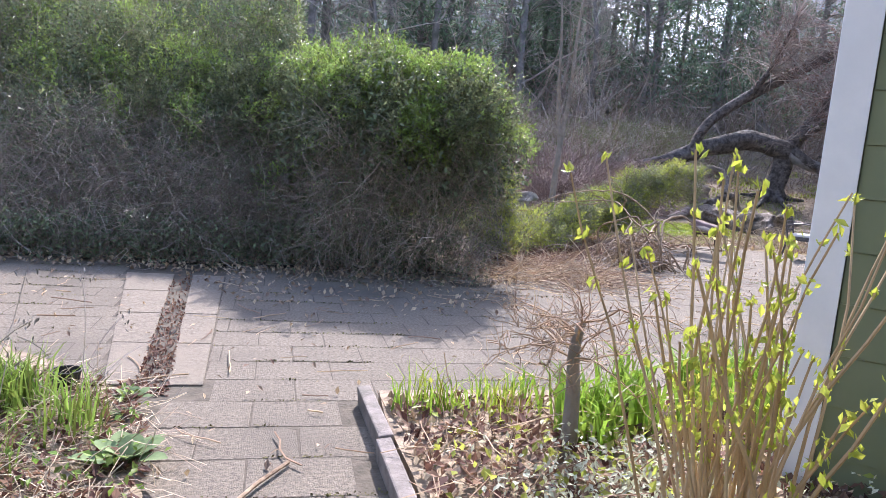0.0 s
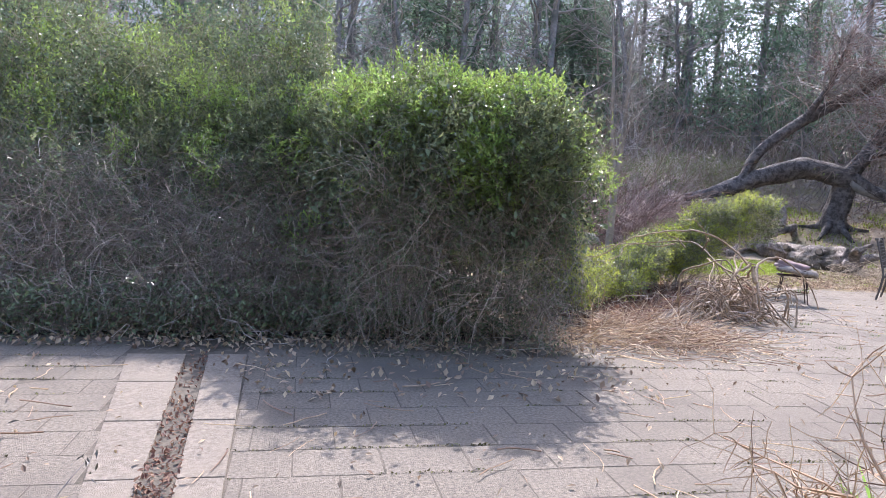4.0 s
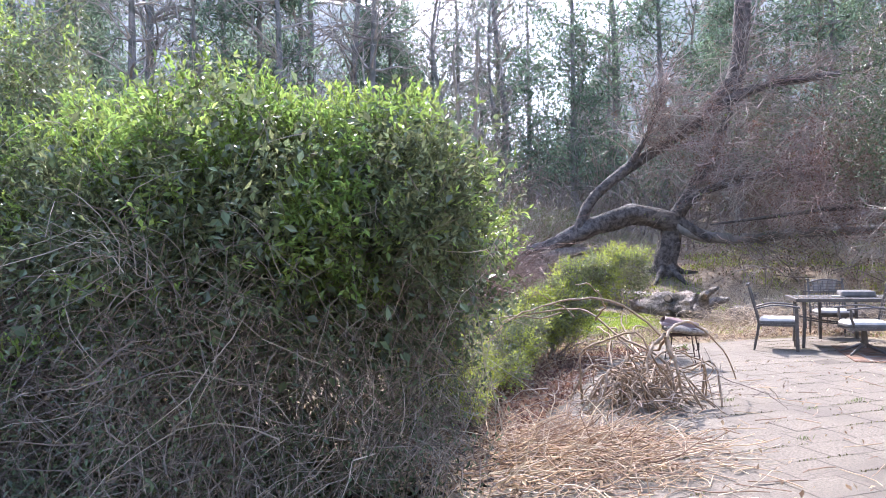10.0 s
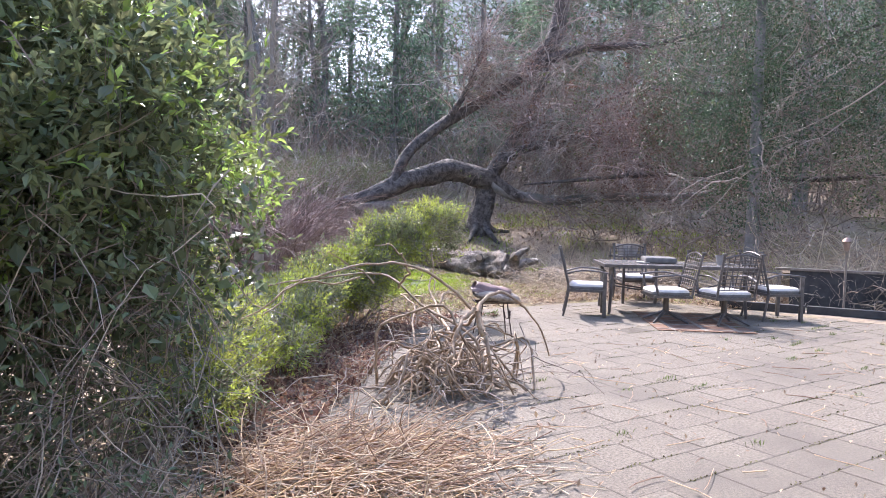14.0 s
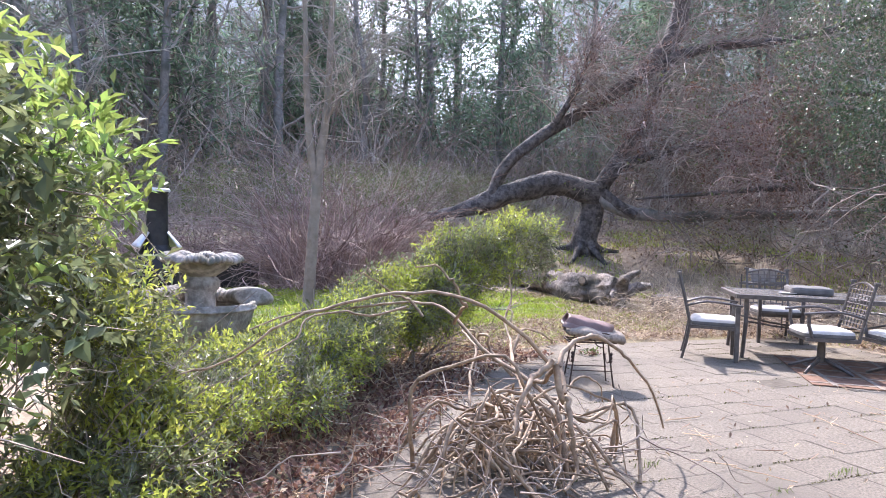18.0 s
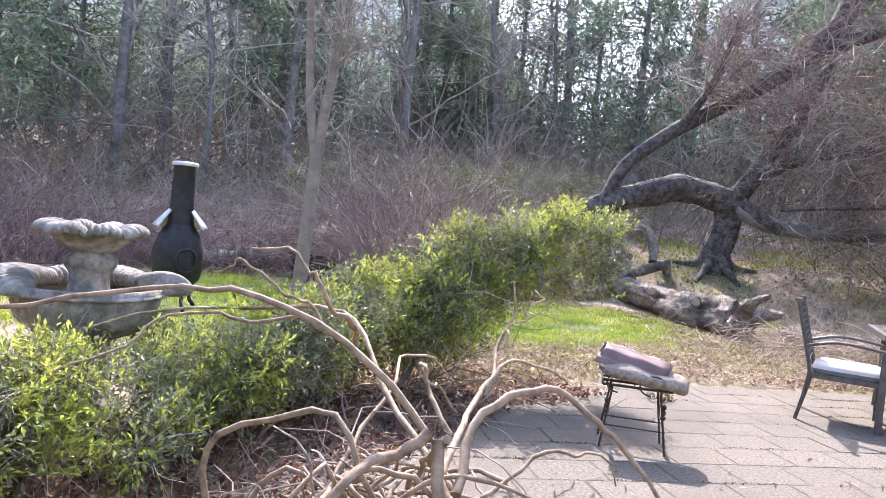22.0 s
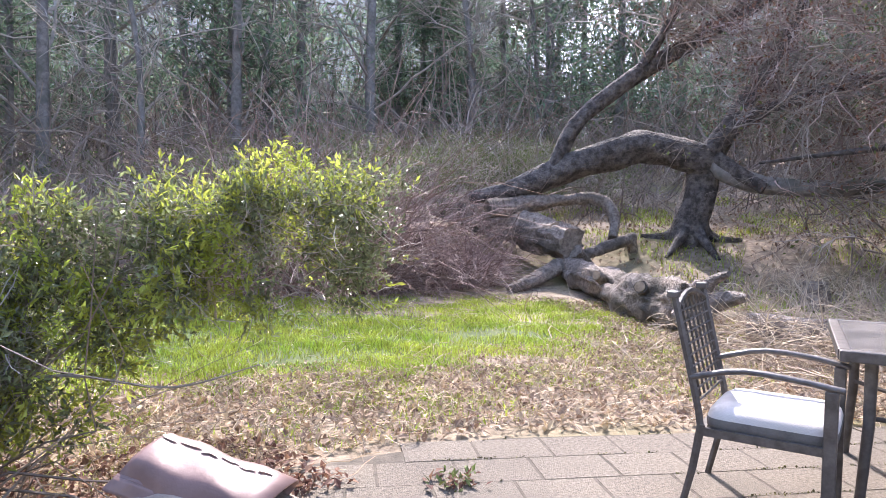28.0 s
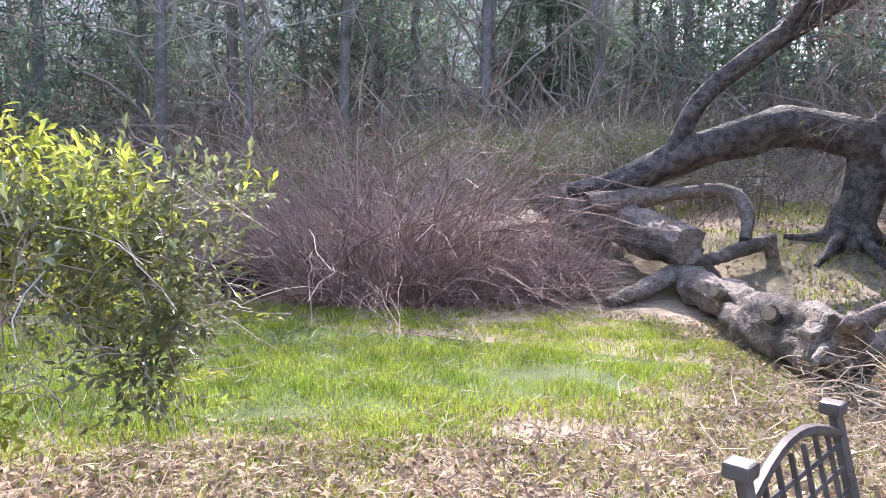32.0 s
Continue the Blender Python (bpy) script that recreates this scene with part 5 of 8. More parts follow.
def cushion_stand():
    """A wrought-iron stool with a rolled cushion and a curled sheet on it."""
    t = thing("iron_stool", "rusty wrought-iron plant stool with scroll legs", "stool", (7.17, 10.1, 0), -32)
    t.scale = (0.9, 0.9, 0.93)
    for sx in (-1, 1):
        for sy in (-1, 1):
            x, y = sx * 0.19, sy * 0.13
            part("leg", Shape().tube(curve_line([(x * 0.85, y * 0.8, 0.42), (x * 0.9, y * 0.9, 0.33), (x * 1.0, y, 0.2), (x * 1.15, y * 1.15, 0)], 10), 0.008, 6), M_RUSTIRON, t)
        ring = [(sx * 0.185, 0.10 * math.cos(a), 0.28 + 0.07 * math.sin(a)) for a in np.linspace(math.pi, 2 * math.pi, 12)]
        part("scroll", Shape().tube(ring, 0.006, 5), M_RUSTIRON, t, "curved iron scroll")
        s = Shape()
        for k in range(3):
            s.lathe([(0, 0), (0.016, 0.012), (0.018, 0.03), (0, 0.045)], (sx * 0.19, -0.12, 0.22 + 0.035 * k), 6)
        part("leaf_ornament", s, M_RUSTIRON, t, "cast iron leaf ornament")
    for y in (-0.13, 0.13):
        part("stretcher", Shape().tube([(-0.21, y, 0.15), (0.21, y, 0.15)], 0.005, 5), M_RUSTIRON, t)
    s = Shape()
    for a, b in (((-0.23, -0.15), (0.23, -0.15)), ((0.23, -0.15), (0.23, 0.15)), ((0.23, 0.15), (-0.23, 0.15)), ((-0.23, 0.15), (-0.23, -0.15)), ((-0.23, 0), (0.23, 0))):
        s.tube([(*a, 0.425), (*b, 0.425)], 0.009, 5)
    part("top_frame", s, M_RUSTIRON, t)
    for x0 in (-0.12, 0.10):
        c = [(x0 + 0.10 * math.cos(a) * (1 - 0.05 * a), -0.165, 0.44 + 0.085 * math.sin(a) * (1 - 0.07 * a)) for a in np.linspace(0, 4.6, 20)]
        part("scroll", Shape().tube(c, 0.006, 5), M_RUSTIRON, t, "curved iron scroll")
    c = thing("floral_cushion", "grey floral cushion folded over the iron stool", "cushion", (7.17, 10.1, 0.405), -32)
    c.matrix_basis = pose(7.17, 10.1, 0.415, 0, 8, -32)
    c.scale = (0.9, 0.9, 0.9)
    pts = curve_line([(-0.27, 0, 0.055), (-0.1, -0.01, 0.05), (0.1, 0, 0.05), (0.26, 0.0, 0.05), (0.31, 0.03, 0.02)], 16)
    v, f = tubes(pts[None], (np.array([0.03, 0.055, 0.06] + [0.068] * 10 + [0.066, 0.06, 0.035]))[None] * 1.0, 14)
    v[:, 1] = v[:, 1] * 2.7 - 0.012
    v[:, 2] = np.maximum(v[:, 2], 0.0) + 0.01 * np.sin(v[:, 0] * 22) * np.sin(v[:, 1] * 15)
    v[:, 2] = np.maximum(v[:, 2], 0.0)
    part("cushion_body", Shape().add(v, f), M_PATTERN, c, smooth=True)
    part("piping", Shape().tube(curve_line([(-0.27, -0.14, 0.05), (0, -0.15, 0.045), (0.27, -0.14, 0.045), (0.3, 0.0, 0.05)], 14), 0.006, 5), M_CUSHION_SIDE, c, "dark cushion piping")
    r = thing("curled_sheet", "curled brown vinyl sheet with torn pale backing", "vinyl sheet", (7.14, 10.13, 0.492), -34)
    r.scale = (0.9, 0.9, 0.9)
    r.matrix_basis = pose(7.145, 10.13, 0.512, 0, 11, -34)
    r.scale = (0.79, 0.9, 0.9)
    m = 12
    prof = curve_line([(-0.142, -0.025), (-0.135, 0.0), (-0.115, 0.055), (-0.085, 0.078), (0.0, 0.094), (0.075, 0.09), (0.115, 0.05), (0.11, 0.0), (0.06, -0.02), (-0.06, -0.015)], 34)
    n = len(prof)
    v = []
    for i, (py, pz) in enumerate(prof):
        for j in range(m):
            u = j / (m - 1)
            x = -0.27 + 0.53 * u + (0.035 * (pz / 0.09) if j in (0, m - 1) else 0)
            v.append((x, py + 0.006 * math.sin(u * 9 + i * 0.3), pz * (1 - 0.12 * u) + 0.004 * math.sin(u * 14 + i * 0.5)))
    f = [(i * m + j, i * m + j + 1, (i + 1) * m + j + 1, (i + 1) * m + j) for i in range(n - 1) for j in range(m - 1)]
    ob = part("sheet", Shape().add(v, f), M_VINYL, r, smooth=True)
    ob.modifiers.new("thick", "SOLIDIFY").thickness = 0.005
    fl = Shape()
    for k in range(2):
        vv = []
        for i in range(6):
            for j in range(8):
                u, w = i / 5, j / 7
                vv.append((-0.30 + 0.54 * w + 0.03 * u, -0.148 + 0.02 * u - 0.008 * k, -0.030 + 0.045 * u - 0.010 * k + 0.005 * math.sin(5 * w + k)))
        fl.add(vv, [(i * 8 + j, i * 8 + j + 1, (i + 1) * 8 + j + 1, (i + 1) * 8 + j) for i in range(5) for j in range(7)])
    part("lower_flap", fl, M_VINYL, r, smooth=True).modifiers.new("thick", "SOLIDIFY").thickness = 0.004
    pt = Shape()
    rg = np.random.default_rng(8)
    for x0, w in ((-0.20, 0.05), (-0.12, 0.07), (-0.03, 0.05), (0.05, 0.06), (0.13, 0.05), (0.19, 0.04)):
        k = 14
        ring = []
        for i in range(k):
            a = 2 * math.pi * i / k
            rr = rg.uniform(0.55, 1.1)
            x, y = x0 + w * 0.9 * rr * math.cos(a), 0.025 + 0.012 * rr * math.sin(a) + 0.006 * math.sin(x0 * 40)
            u = (x + 0.27) / 0.53
            ring.append((x, y, float(np.interp(y, prof[9:22, 0], prof[9:22, 1])) * (1 - 0.12 * u) + 0.004 * math.sin(u * 14 + float(np.interp(y, prof[9:22, 0], np.arange(9, 22))) * 0.5) + 0.0055))
        cc = np.mean(ring, axis=0)
        pt.add(ring + [tuple(cc)], [(i, (i + 1) % k, k, k) for i in range(k)])
    part("torn_backing", pt, M_BACKING, r, "pale torn patches of backing")


def fountain():
    t = thing("stone_fountain", "weathered two-tier cast stone fountain with scalloped bowls", "fountain", (3.93, 10.88, 0))
    part("pedestal", Shape().lathe([(0, 0), (0.24, 0), (0.24, 0.05), (0.18, 0.08), (0.145, 0.14), (0.13, 0.34), (0.16, 0.42), (0.20, 0.47)], seg=32), M_STONE, t, smooth=True)

    def bowl(prof, z0):
        return Shape().lathe([(r, z + z0) for r, z in prof], seg=72)

    def rim(R, rho, z0, lobes, ribs, dip):
        """A thick rolled edge, waved in lobes and cut across by ribs."""
        n, m = ribs * 6, 18
        v = []
        for i in range(n):
            a = 2 * math.pi * i / n
            lob = abs(math.sin(a * lobes / 2)) ** 0.7 if lobes > 4 else max(0.0, max(math.cos((a - k) * 1.5) if abs((a - k + math.pi) % (2 * math.pi) - math.pi) < math.pi / 3 else 0 for k in (0.1, math.pi / 2, math.pi - 0.1))) ** 0.6
            rib = abs(math.sin(a * ribs / 2)) ** 0.6
            rr = rho * (0.80 + 0.20 * rib * min(1, lob * 2)) * ((0.85 + 0.2 * lob) if lobes > 4 else (0.28 + 0.85 * lob))
            c = R * (0.96 + 0.07 * lob)
            for j in range(m):
                b = 2 * math.pi * j / m
                u = c + rr * 1.75 * math.cos(b) * (1 + 0.12 * lob)
                v.append((u * math.cos(a), u * math.sin(a), z0 + dip * (lob - 0.7) + 0.9 * rr * math.sin(b) - 0.35 * rr * math.cos(b) ** 2 * (1 if math.cos(b) > 0 else 0)))
        f = [(i * m + j, ((i + 1) % n) * m + j, ((i + 1) % n) * m + (j + 1) % m, i * m + (j + 1) % m) for i in range(n) for j in range(m)]
        return Shape().add(v, f)

    b = part("lower_bowl", bowl([(0.11, -0.01), (0.22, 0.0), (0.31, 0.04), (0.36, 0.10), (0.385, 0.19), (0.40, 0.285), (0.365, 0.285), (0.33, 0.22), (0.2, 0.18), (0, 0.18)], 0.46), M_STONE, t, "deep lower bowl", True)
    part("rolled_rim", rim(0.40, 0.072, 0.75, 3, 72, 0.06), M_STONE, b, "ribbed scalloped rim", True)
    b = part("upper_bowl", bowl([(0.09, -0.01), (0.13, 0.02), (0.20, 0.07), (0.215, 0.12), (0.195, 0.125), (0.16, 0.09), (0, 0.10)], 0.93), M_STONE, t, "shallow upper bowl", True)
    part("rolled_rim", rim(0.225, 0.038, 1.068, 8, 48, 0.035), M_STONE, b, "ribbed scalloped rim", True)
    part("column", Shape().lathe([(0.15, 0.62), (0.115, 0.67), (0.105, 0.80), (0.125, 0.84), (0.14, 0.86), (0.14, 0.90), (0.10, 0.94)], seg=28), M_STONE, t, smooth=True)
    rg = np.random.default_rng(3)
    q = rg.normal(0, 0.16, (220, 2))
    q = q[np.hypot(q[:, 0], q[:, 1]) < 0.32]
    v, f = leaves(np.column_stack([q, np.full(len(q), 0.66)]), 0.045, rg, 1.4)
    part("leaf_debris", Shape().add(v, f), M_LEAF_DRY, t, "dead leaves lying in the bowl")


def chiminea():
    t = thing("chiminea", "black cast iron chiminea with a tall flue on the lawn", "chiminea", (4.3, 15.05, 0.04), 20)
    t.scale = (0.86, 0.86, 1.04)
    for k in range(3):
        a = k * 2 * math.pi / 3 + 0.5
        part("leg", Shape().tube(curve_line([(0.18 * math.cos(a), 0.18 * math.sin(a), 0.35), (0.30 * math.cos(a), 0.30 * math.sin(a), 0.24), (0.27 * math.cos(a), 0.27 * math.sin(a), 0.1), (0.38 * math.cos(a), 0.38 * math.sin(a), 0)], 10), 0.025, 7), M_IRON, t)
    part("belly", Shape().lathe([(0, 0.22), (0.20, 0.24), (0.30, 0.34), (0.335, 0.48), (0.33, 0.66), (0.27, 0.82), (0.17, 0.95)], seg=32), M_IRON, t, smooth=True)
    part("flue", Shape().lathe([(0.18, 0.92), (0.165, 1.0), (0.15, 1.3), (0.135, 1.58), (0.15, 1.60), (0.15, 1.63), (0.12, 1.63)], seg=28), M_IRON, t, smooth=True)
    part("cap", Shape().lathe([(0.17, 1.60), (0.175, 1.625), (0.16, 1.645), (0, 1.65)], seg=28), M_SHEEN, t, "flue cap with sunlight in its pale colour", True)
    # two added pale plates stand in for the sunlit sides of the shoulder
    for a0 in (-0.15, math.pi - 0.5):
        v = []
        for u in np.linspace(0, 1, 6):
            for w in np.linspace(-0.5, 0.5, 7):
                r = 0.15 + 0.20 * u
                a = a0 + w * 1.7
                v.append((r * math.cos(a), r * math.sin(a), 1.09 - 0.19 * u + 0.02 * math.cos(w * 3)))
        f = [(i * 7 + j, i * 7 + j + 1, (i + 1) * 7 + j + 1, (i + 1) * 7 + j) for i in range(5) for j in range(6)]
        part("sunlit_shoulder", Shape().add(v, f), M_SHEEN, t, "added shoulder plate coloured as sunlit iron", True).modifiers.new("thick", "SOLIDIFY").thickness = 0.012
    part("mouth_rim", Shape().tube([(0.14 * math.cos(a), -0.33, 0.55 + 0.13 * math.sin(a)) for a in np.linspace(0, 2 * math.pi, 21)], 0.018, 6, False), M_IRON, t)
    p = thing("fire_pit", "black round fire pit heaped with twigs and leaves", "fire pit", (6.7, 19.9, 0.0))
    p.scale = (1.12, 1.12, 1.12)
    part("pit_wall", Shape().lathe([(0.34, 0), (0.37, 0.05), (0.41, 0.40), (0.44, 0.44), (0.44, 0.47), (0.40, 0.47), (0.37, 0.36), (0, 0.36)], seg=36), M_SOOT, p, smooth=True)
    rg = np.random.default_rng(4)
    n = 120
    q = rg.normal(0, 0.18, (n, 2))
    P = wander(np.column_stack([q, np.full(n, 0.43)]), np.column_stack([rg.normal(size=(n, 2)), rg.uniform(0, 0.5, n)]), rg.uniform(0.2, 0.5, n), 4, rg, 0.2)
    v, f = tubes(P, np.full((n, 4), 0.007), 4)
    part("kindling", Shape().add(v, f), M_VINE, p, "pale twigs piled in the pit")


def vine_pile():
    rg = np.random.default_rng(61)
    o = np.array([5.0, 8.6, 0])
    t = thing("vine_pile", "heap of thick stripped vine branches on the patio", "branch pile", tuple(o))
    # thick bent vines, each a part: arcs that cross one another low over the paving
    for i in range(26):
        a = rg.uniform(0, 2 * math.pi)
        r = rg.uniform(0.15, 0.62)
        b = np.array([r * math.cos(a), r * math.sin(a) * 0.75, 0.022])
        a2 = a + math.pi + rg.normal(0, 0.8)
        r2 = rg.uniform(0.2, 0.6)
        e = np.array([r2 * math.cos(a2), r2 * math.sin(a2) * 0.75, 0.022 if i % 3 else rg.uniform(0.1, 0.45)])
        h = rg.uniform(0.06, 0.42) * (1 if i % 4 else 1.35)
        m1 = b * 0.75 + e * 0.25 + np.array([rg.normal(0, 0.10), rg.normal(0, 0.10), h * rg.uniform(0.7, 1.1)])
        m2 = b * 0.3 + e * 0.7 + np.array([rg.normal(0, 0.10), rg.normal(0, 0.10), h * rg.uniform(0.6, 1.1)])
        kink = [q + rg.normal(0, 0.035, 3) for q in ((b + m1) / 2, (m1 + m2) / 2, (m2 + e) / 2)]
        pts = curve_line([b, kink[0], m1, kink[1], m2, kink[2], e], 18) + rg.normal(0, 0.005, (18, 3))
        pts[:, 2] = np.maximum(pts[:, 2], 0.02)
        rr = rg.uniform(0.005, 0.009) if i % 2 else rg.uniform(0.009, 0.014)
        part("vine", Shape().tube(pts, np.linspace(rr, rr * 0.6, 18), 7), M_VINE, t, smooth=True)
    for i in range(46):
        c = np.array([rg.uniform(-0.15, 0.6), rg.uniform(-0.35, 0.5), 0])
        a = rg.uniform(0, 2 * math.pi)
        L = rg.uniform(0.22, 0.5)
        u = np.array([math.cos(a), math.sin(a), 0]) * L
        h = rg.uniform(0.05, 0.38)
        pts = curve_line([c - u, c - u * 0.5 + np.array([rg.normal(0, 0.08), rg.normal(0, 0.08), h]), c + np.array([rg.normal(0, 0.06), rg.normal(0, 0.06), h * 0.9]), c + u * 0.6 + np.array([rg.normal(0, 0.08), rg.normal(0, 0.08), h * rg.uniform(0.2, 1.3)]), c + u], 18) + rg.normal(0, 0.004, (18, 3))
        pts[:, 2] = np.maximum(pts[:, 2], 0.014)
        rr = rg.uniform(0.006, 0.015)
        part("vine", Shape().tube(pts, np.linspace(rr, rr * 0.5, 18), 7), M_VINE, t, smooth=True)
    # long limbs and whips reaching out over the hedge
    whips = [([(5.27, 8.25, 0.05), (5.32, 8.52, 0.44), (5.25, 9.08, 0.64), (5.11, 9.52, 0.79), (4.99, 9.74, 0.83), (4.65, 9.96, 0.81), (4.15, 10.04, 0.70), (3.71, 10.06, 0.50)], 0.019),
             ([(5.10, 9.26, 0.73), (4.98, 8.92, 0.91), (4.83, 8.94, 1.06), (4.64, 8.98, 1.12)], 0.016), ([(5.03, 9.55, 0.79), (4.83, 9.62, 0.97), (4.48, 9.69, 0.95)], 0.013),
             ([(4.98, 9.64, 0.81), (4.47, 9.78, 0.75), (4.01, 9.54, 0.53), (3.63, 9.40, 0.34)], 0.012),
             ([(5.20, 8.58, 0.24), (5.60, 9.16, 0.41), (5.92, 9.64, 0.49), (6.16, 10.00, 0.57), (6.27, 10.16, 0.83), (6.31, 10.21, 1.01)], 0.024), ([(6.16, 10.00, 0.57), (6.34, 10.10, 0.79), (6.58, 10.26, 0.96)], 0.010),
             ([(5.92, 9.64, 0.49), (6.11, 9.76, 0.61), (6.41, 9.84, 0.49), (6.65, 10.01, 0.35)], 0.016), ([(5.60, 9.16, 0.41), (5.49, 9.40, 0.58), (5.62, 9.66, 0.51), (5.95, 9.94, 0.20)], 0.018),
             ([(5.14, 8.67, 0.14), (5.73, 8.78, 0.39), (6.21, 9.07, 0.34), (6.49, 9.25, 0.05)], 0.014), ([(4.96, 8.56, 0.19), (5.26, 8.39, 0.48), (5.71, 8.38, 0.41), (6.04, 8.61, 0.05)], 0.013), ([(4.85, 8.65, 0.10), (5.21, 9.17, 0.53), (5.66, 9.81, 0.59), (6.02, 10.30, 0.25)], 0.014)]
    whips += [([(5.18, 8.34, 0.66), (4.84, 8.55, 0.92), (4.45, 8.75, 1.00), (3.97, 8.81, 0.86), (3.59, 8.85, 0.68), (3.29, 8.88, 0.57)], 0.016), ([(5.18, 8.34, 0.66), (5.22, 8.26, 0.43), (5.18, 8.16, 0.19), (5.04, 8.04, 0.02)], 0.026),
              ([(5.18, 8.34, 0.66), (4.98, 8.29, 0.64), (4.81, 8.18, 0.52), (4.75, 8.11, 0.29), (4.80, 8.06, 0.02)], 0.024), ([(5.26, 8.37, 0.48), (5.44, 8.53, 0.72), (5.66, 8.49, 0.76), (5.78, 8.47, 0.64), (6.05, 8.42, 0.35), (6.27, 8.39, 0.02)], 0.022),
              ([(5.18, 8.34, 0.64), (5.26, 8.68, 0.41), (5.27, 9.13, 0.02)], 0.02)]
    for w, rr in whips:
        pts = curve_line(np.array(w) - o, 24)
        pts = curve_line(pts[::3] + rg.normal(0, 0.026, (8, 3)), 24) + rg.normal(0, 0.004, (24, 3))
        pts[:, 2] = np.maximum(pts[:, 2], rr)
        rr *= 0.75
        part("vine", Shape().tube(pts, np.linspace(rr, rr * 0.4, 24), 7), M_VINE, t, "long whip-like vine", smooth=True)
    n = 120
    q = rg.normal(0, 0.4, (n, 2))
    P = wander(np.column_stack([q, np.abs(rg.normal(0.12, 0.12, n)) + 0.02]), np.column_stack([rg.normal(size=(n, 2)), rg.normal(0.2, 0.5, n)]), rg.uniform(0.2, 0.75, n), 7, rg, 0.32, 0.5)
    P[:, :, 2] = np.maximum(P[:, :, 2], 0.012)
    v, f = tubes(P, np.linspace(1, 0.5, 7)[None] * rg.uniform(0.0025, 0.006, n)[:, None], 4)
    part("shoot_tangle", Shape().add(v, f), M_TWIG_DARK, t, "tangle of thin shoots")
    # heap of cut reddish stems
    o = np.array([3.43, 7.6, 0])
    t = thing("stem_heap", "flat heap of dry reddish cut stems on the patio", "stem heap", tuple(o))
    n = 1500
    q = rg.normal(0, 1, (n, 2)) * np.array([0.48, 0.38])
    z = 0.02 + 0.16 * np.exp(-(q ** 2).sum(1) / 0.25) * rg.uniform(0, 1, n)
    P = wander(np.column_stack([q, z]), np.column_stack([rg.normal(0.6, 0.8, n), rg.normal(-0.2, 0.6, n), rg.normal(0.03, 0.16, n)]), rg.uniform(0.12, 0.55, n), 5, rg, 0.2, 0.12)
    P[:, :, 2] = np.maximum(P[:, :, 2], 0.012)
    v, f = tubes(P, np.linspace(1, 0.6, 5)[None] * rg.uniform(0.0022, 0.005, n)[:, None], 4)
    k = len(v) * 15 // 20 // 20 * 20
    part("stem_tangle", Shape().add(v[:k], f[:k // 20 * 16]), M_STRAW_RED, t)
    part("stem_tangle", Shape().add(v[k:], f[k // 20 * 16:] - k), M_STRAW, t, "pale dry stems")
    q = rg.normal(0, 1, (1500, 2)) * np.array([0.55, 0.45])
    v, f = leaves(np.column_stack([q, rg.uniform(0.01, 0.06, 1500)]), 0.05, rg, 1.2)
    part("dead_leaves", Shape().add(v, f), M_LEAF_DRY, t, "curled dead leaves")


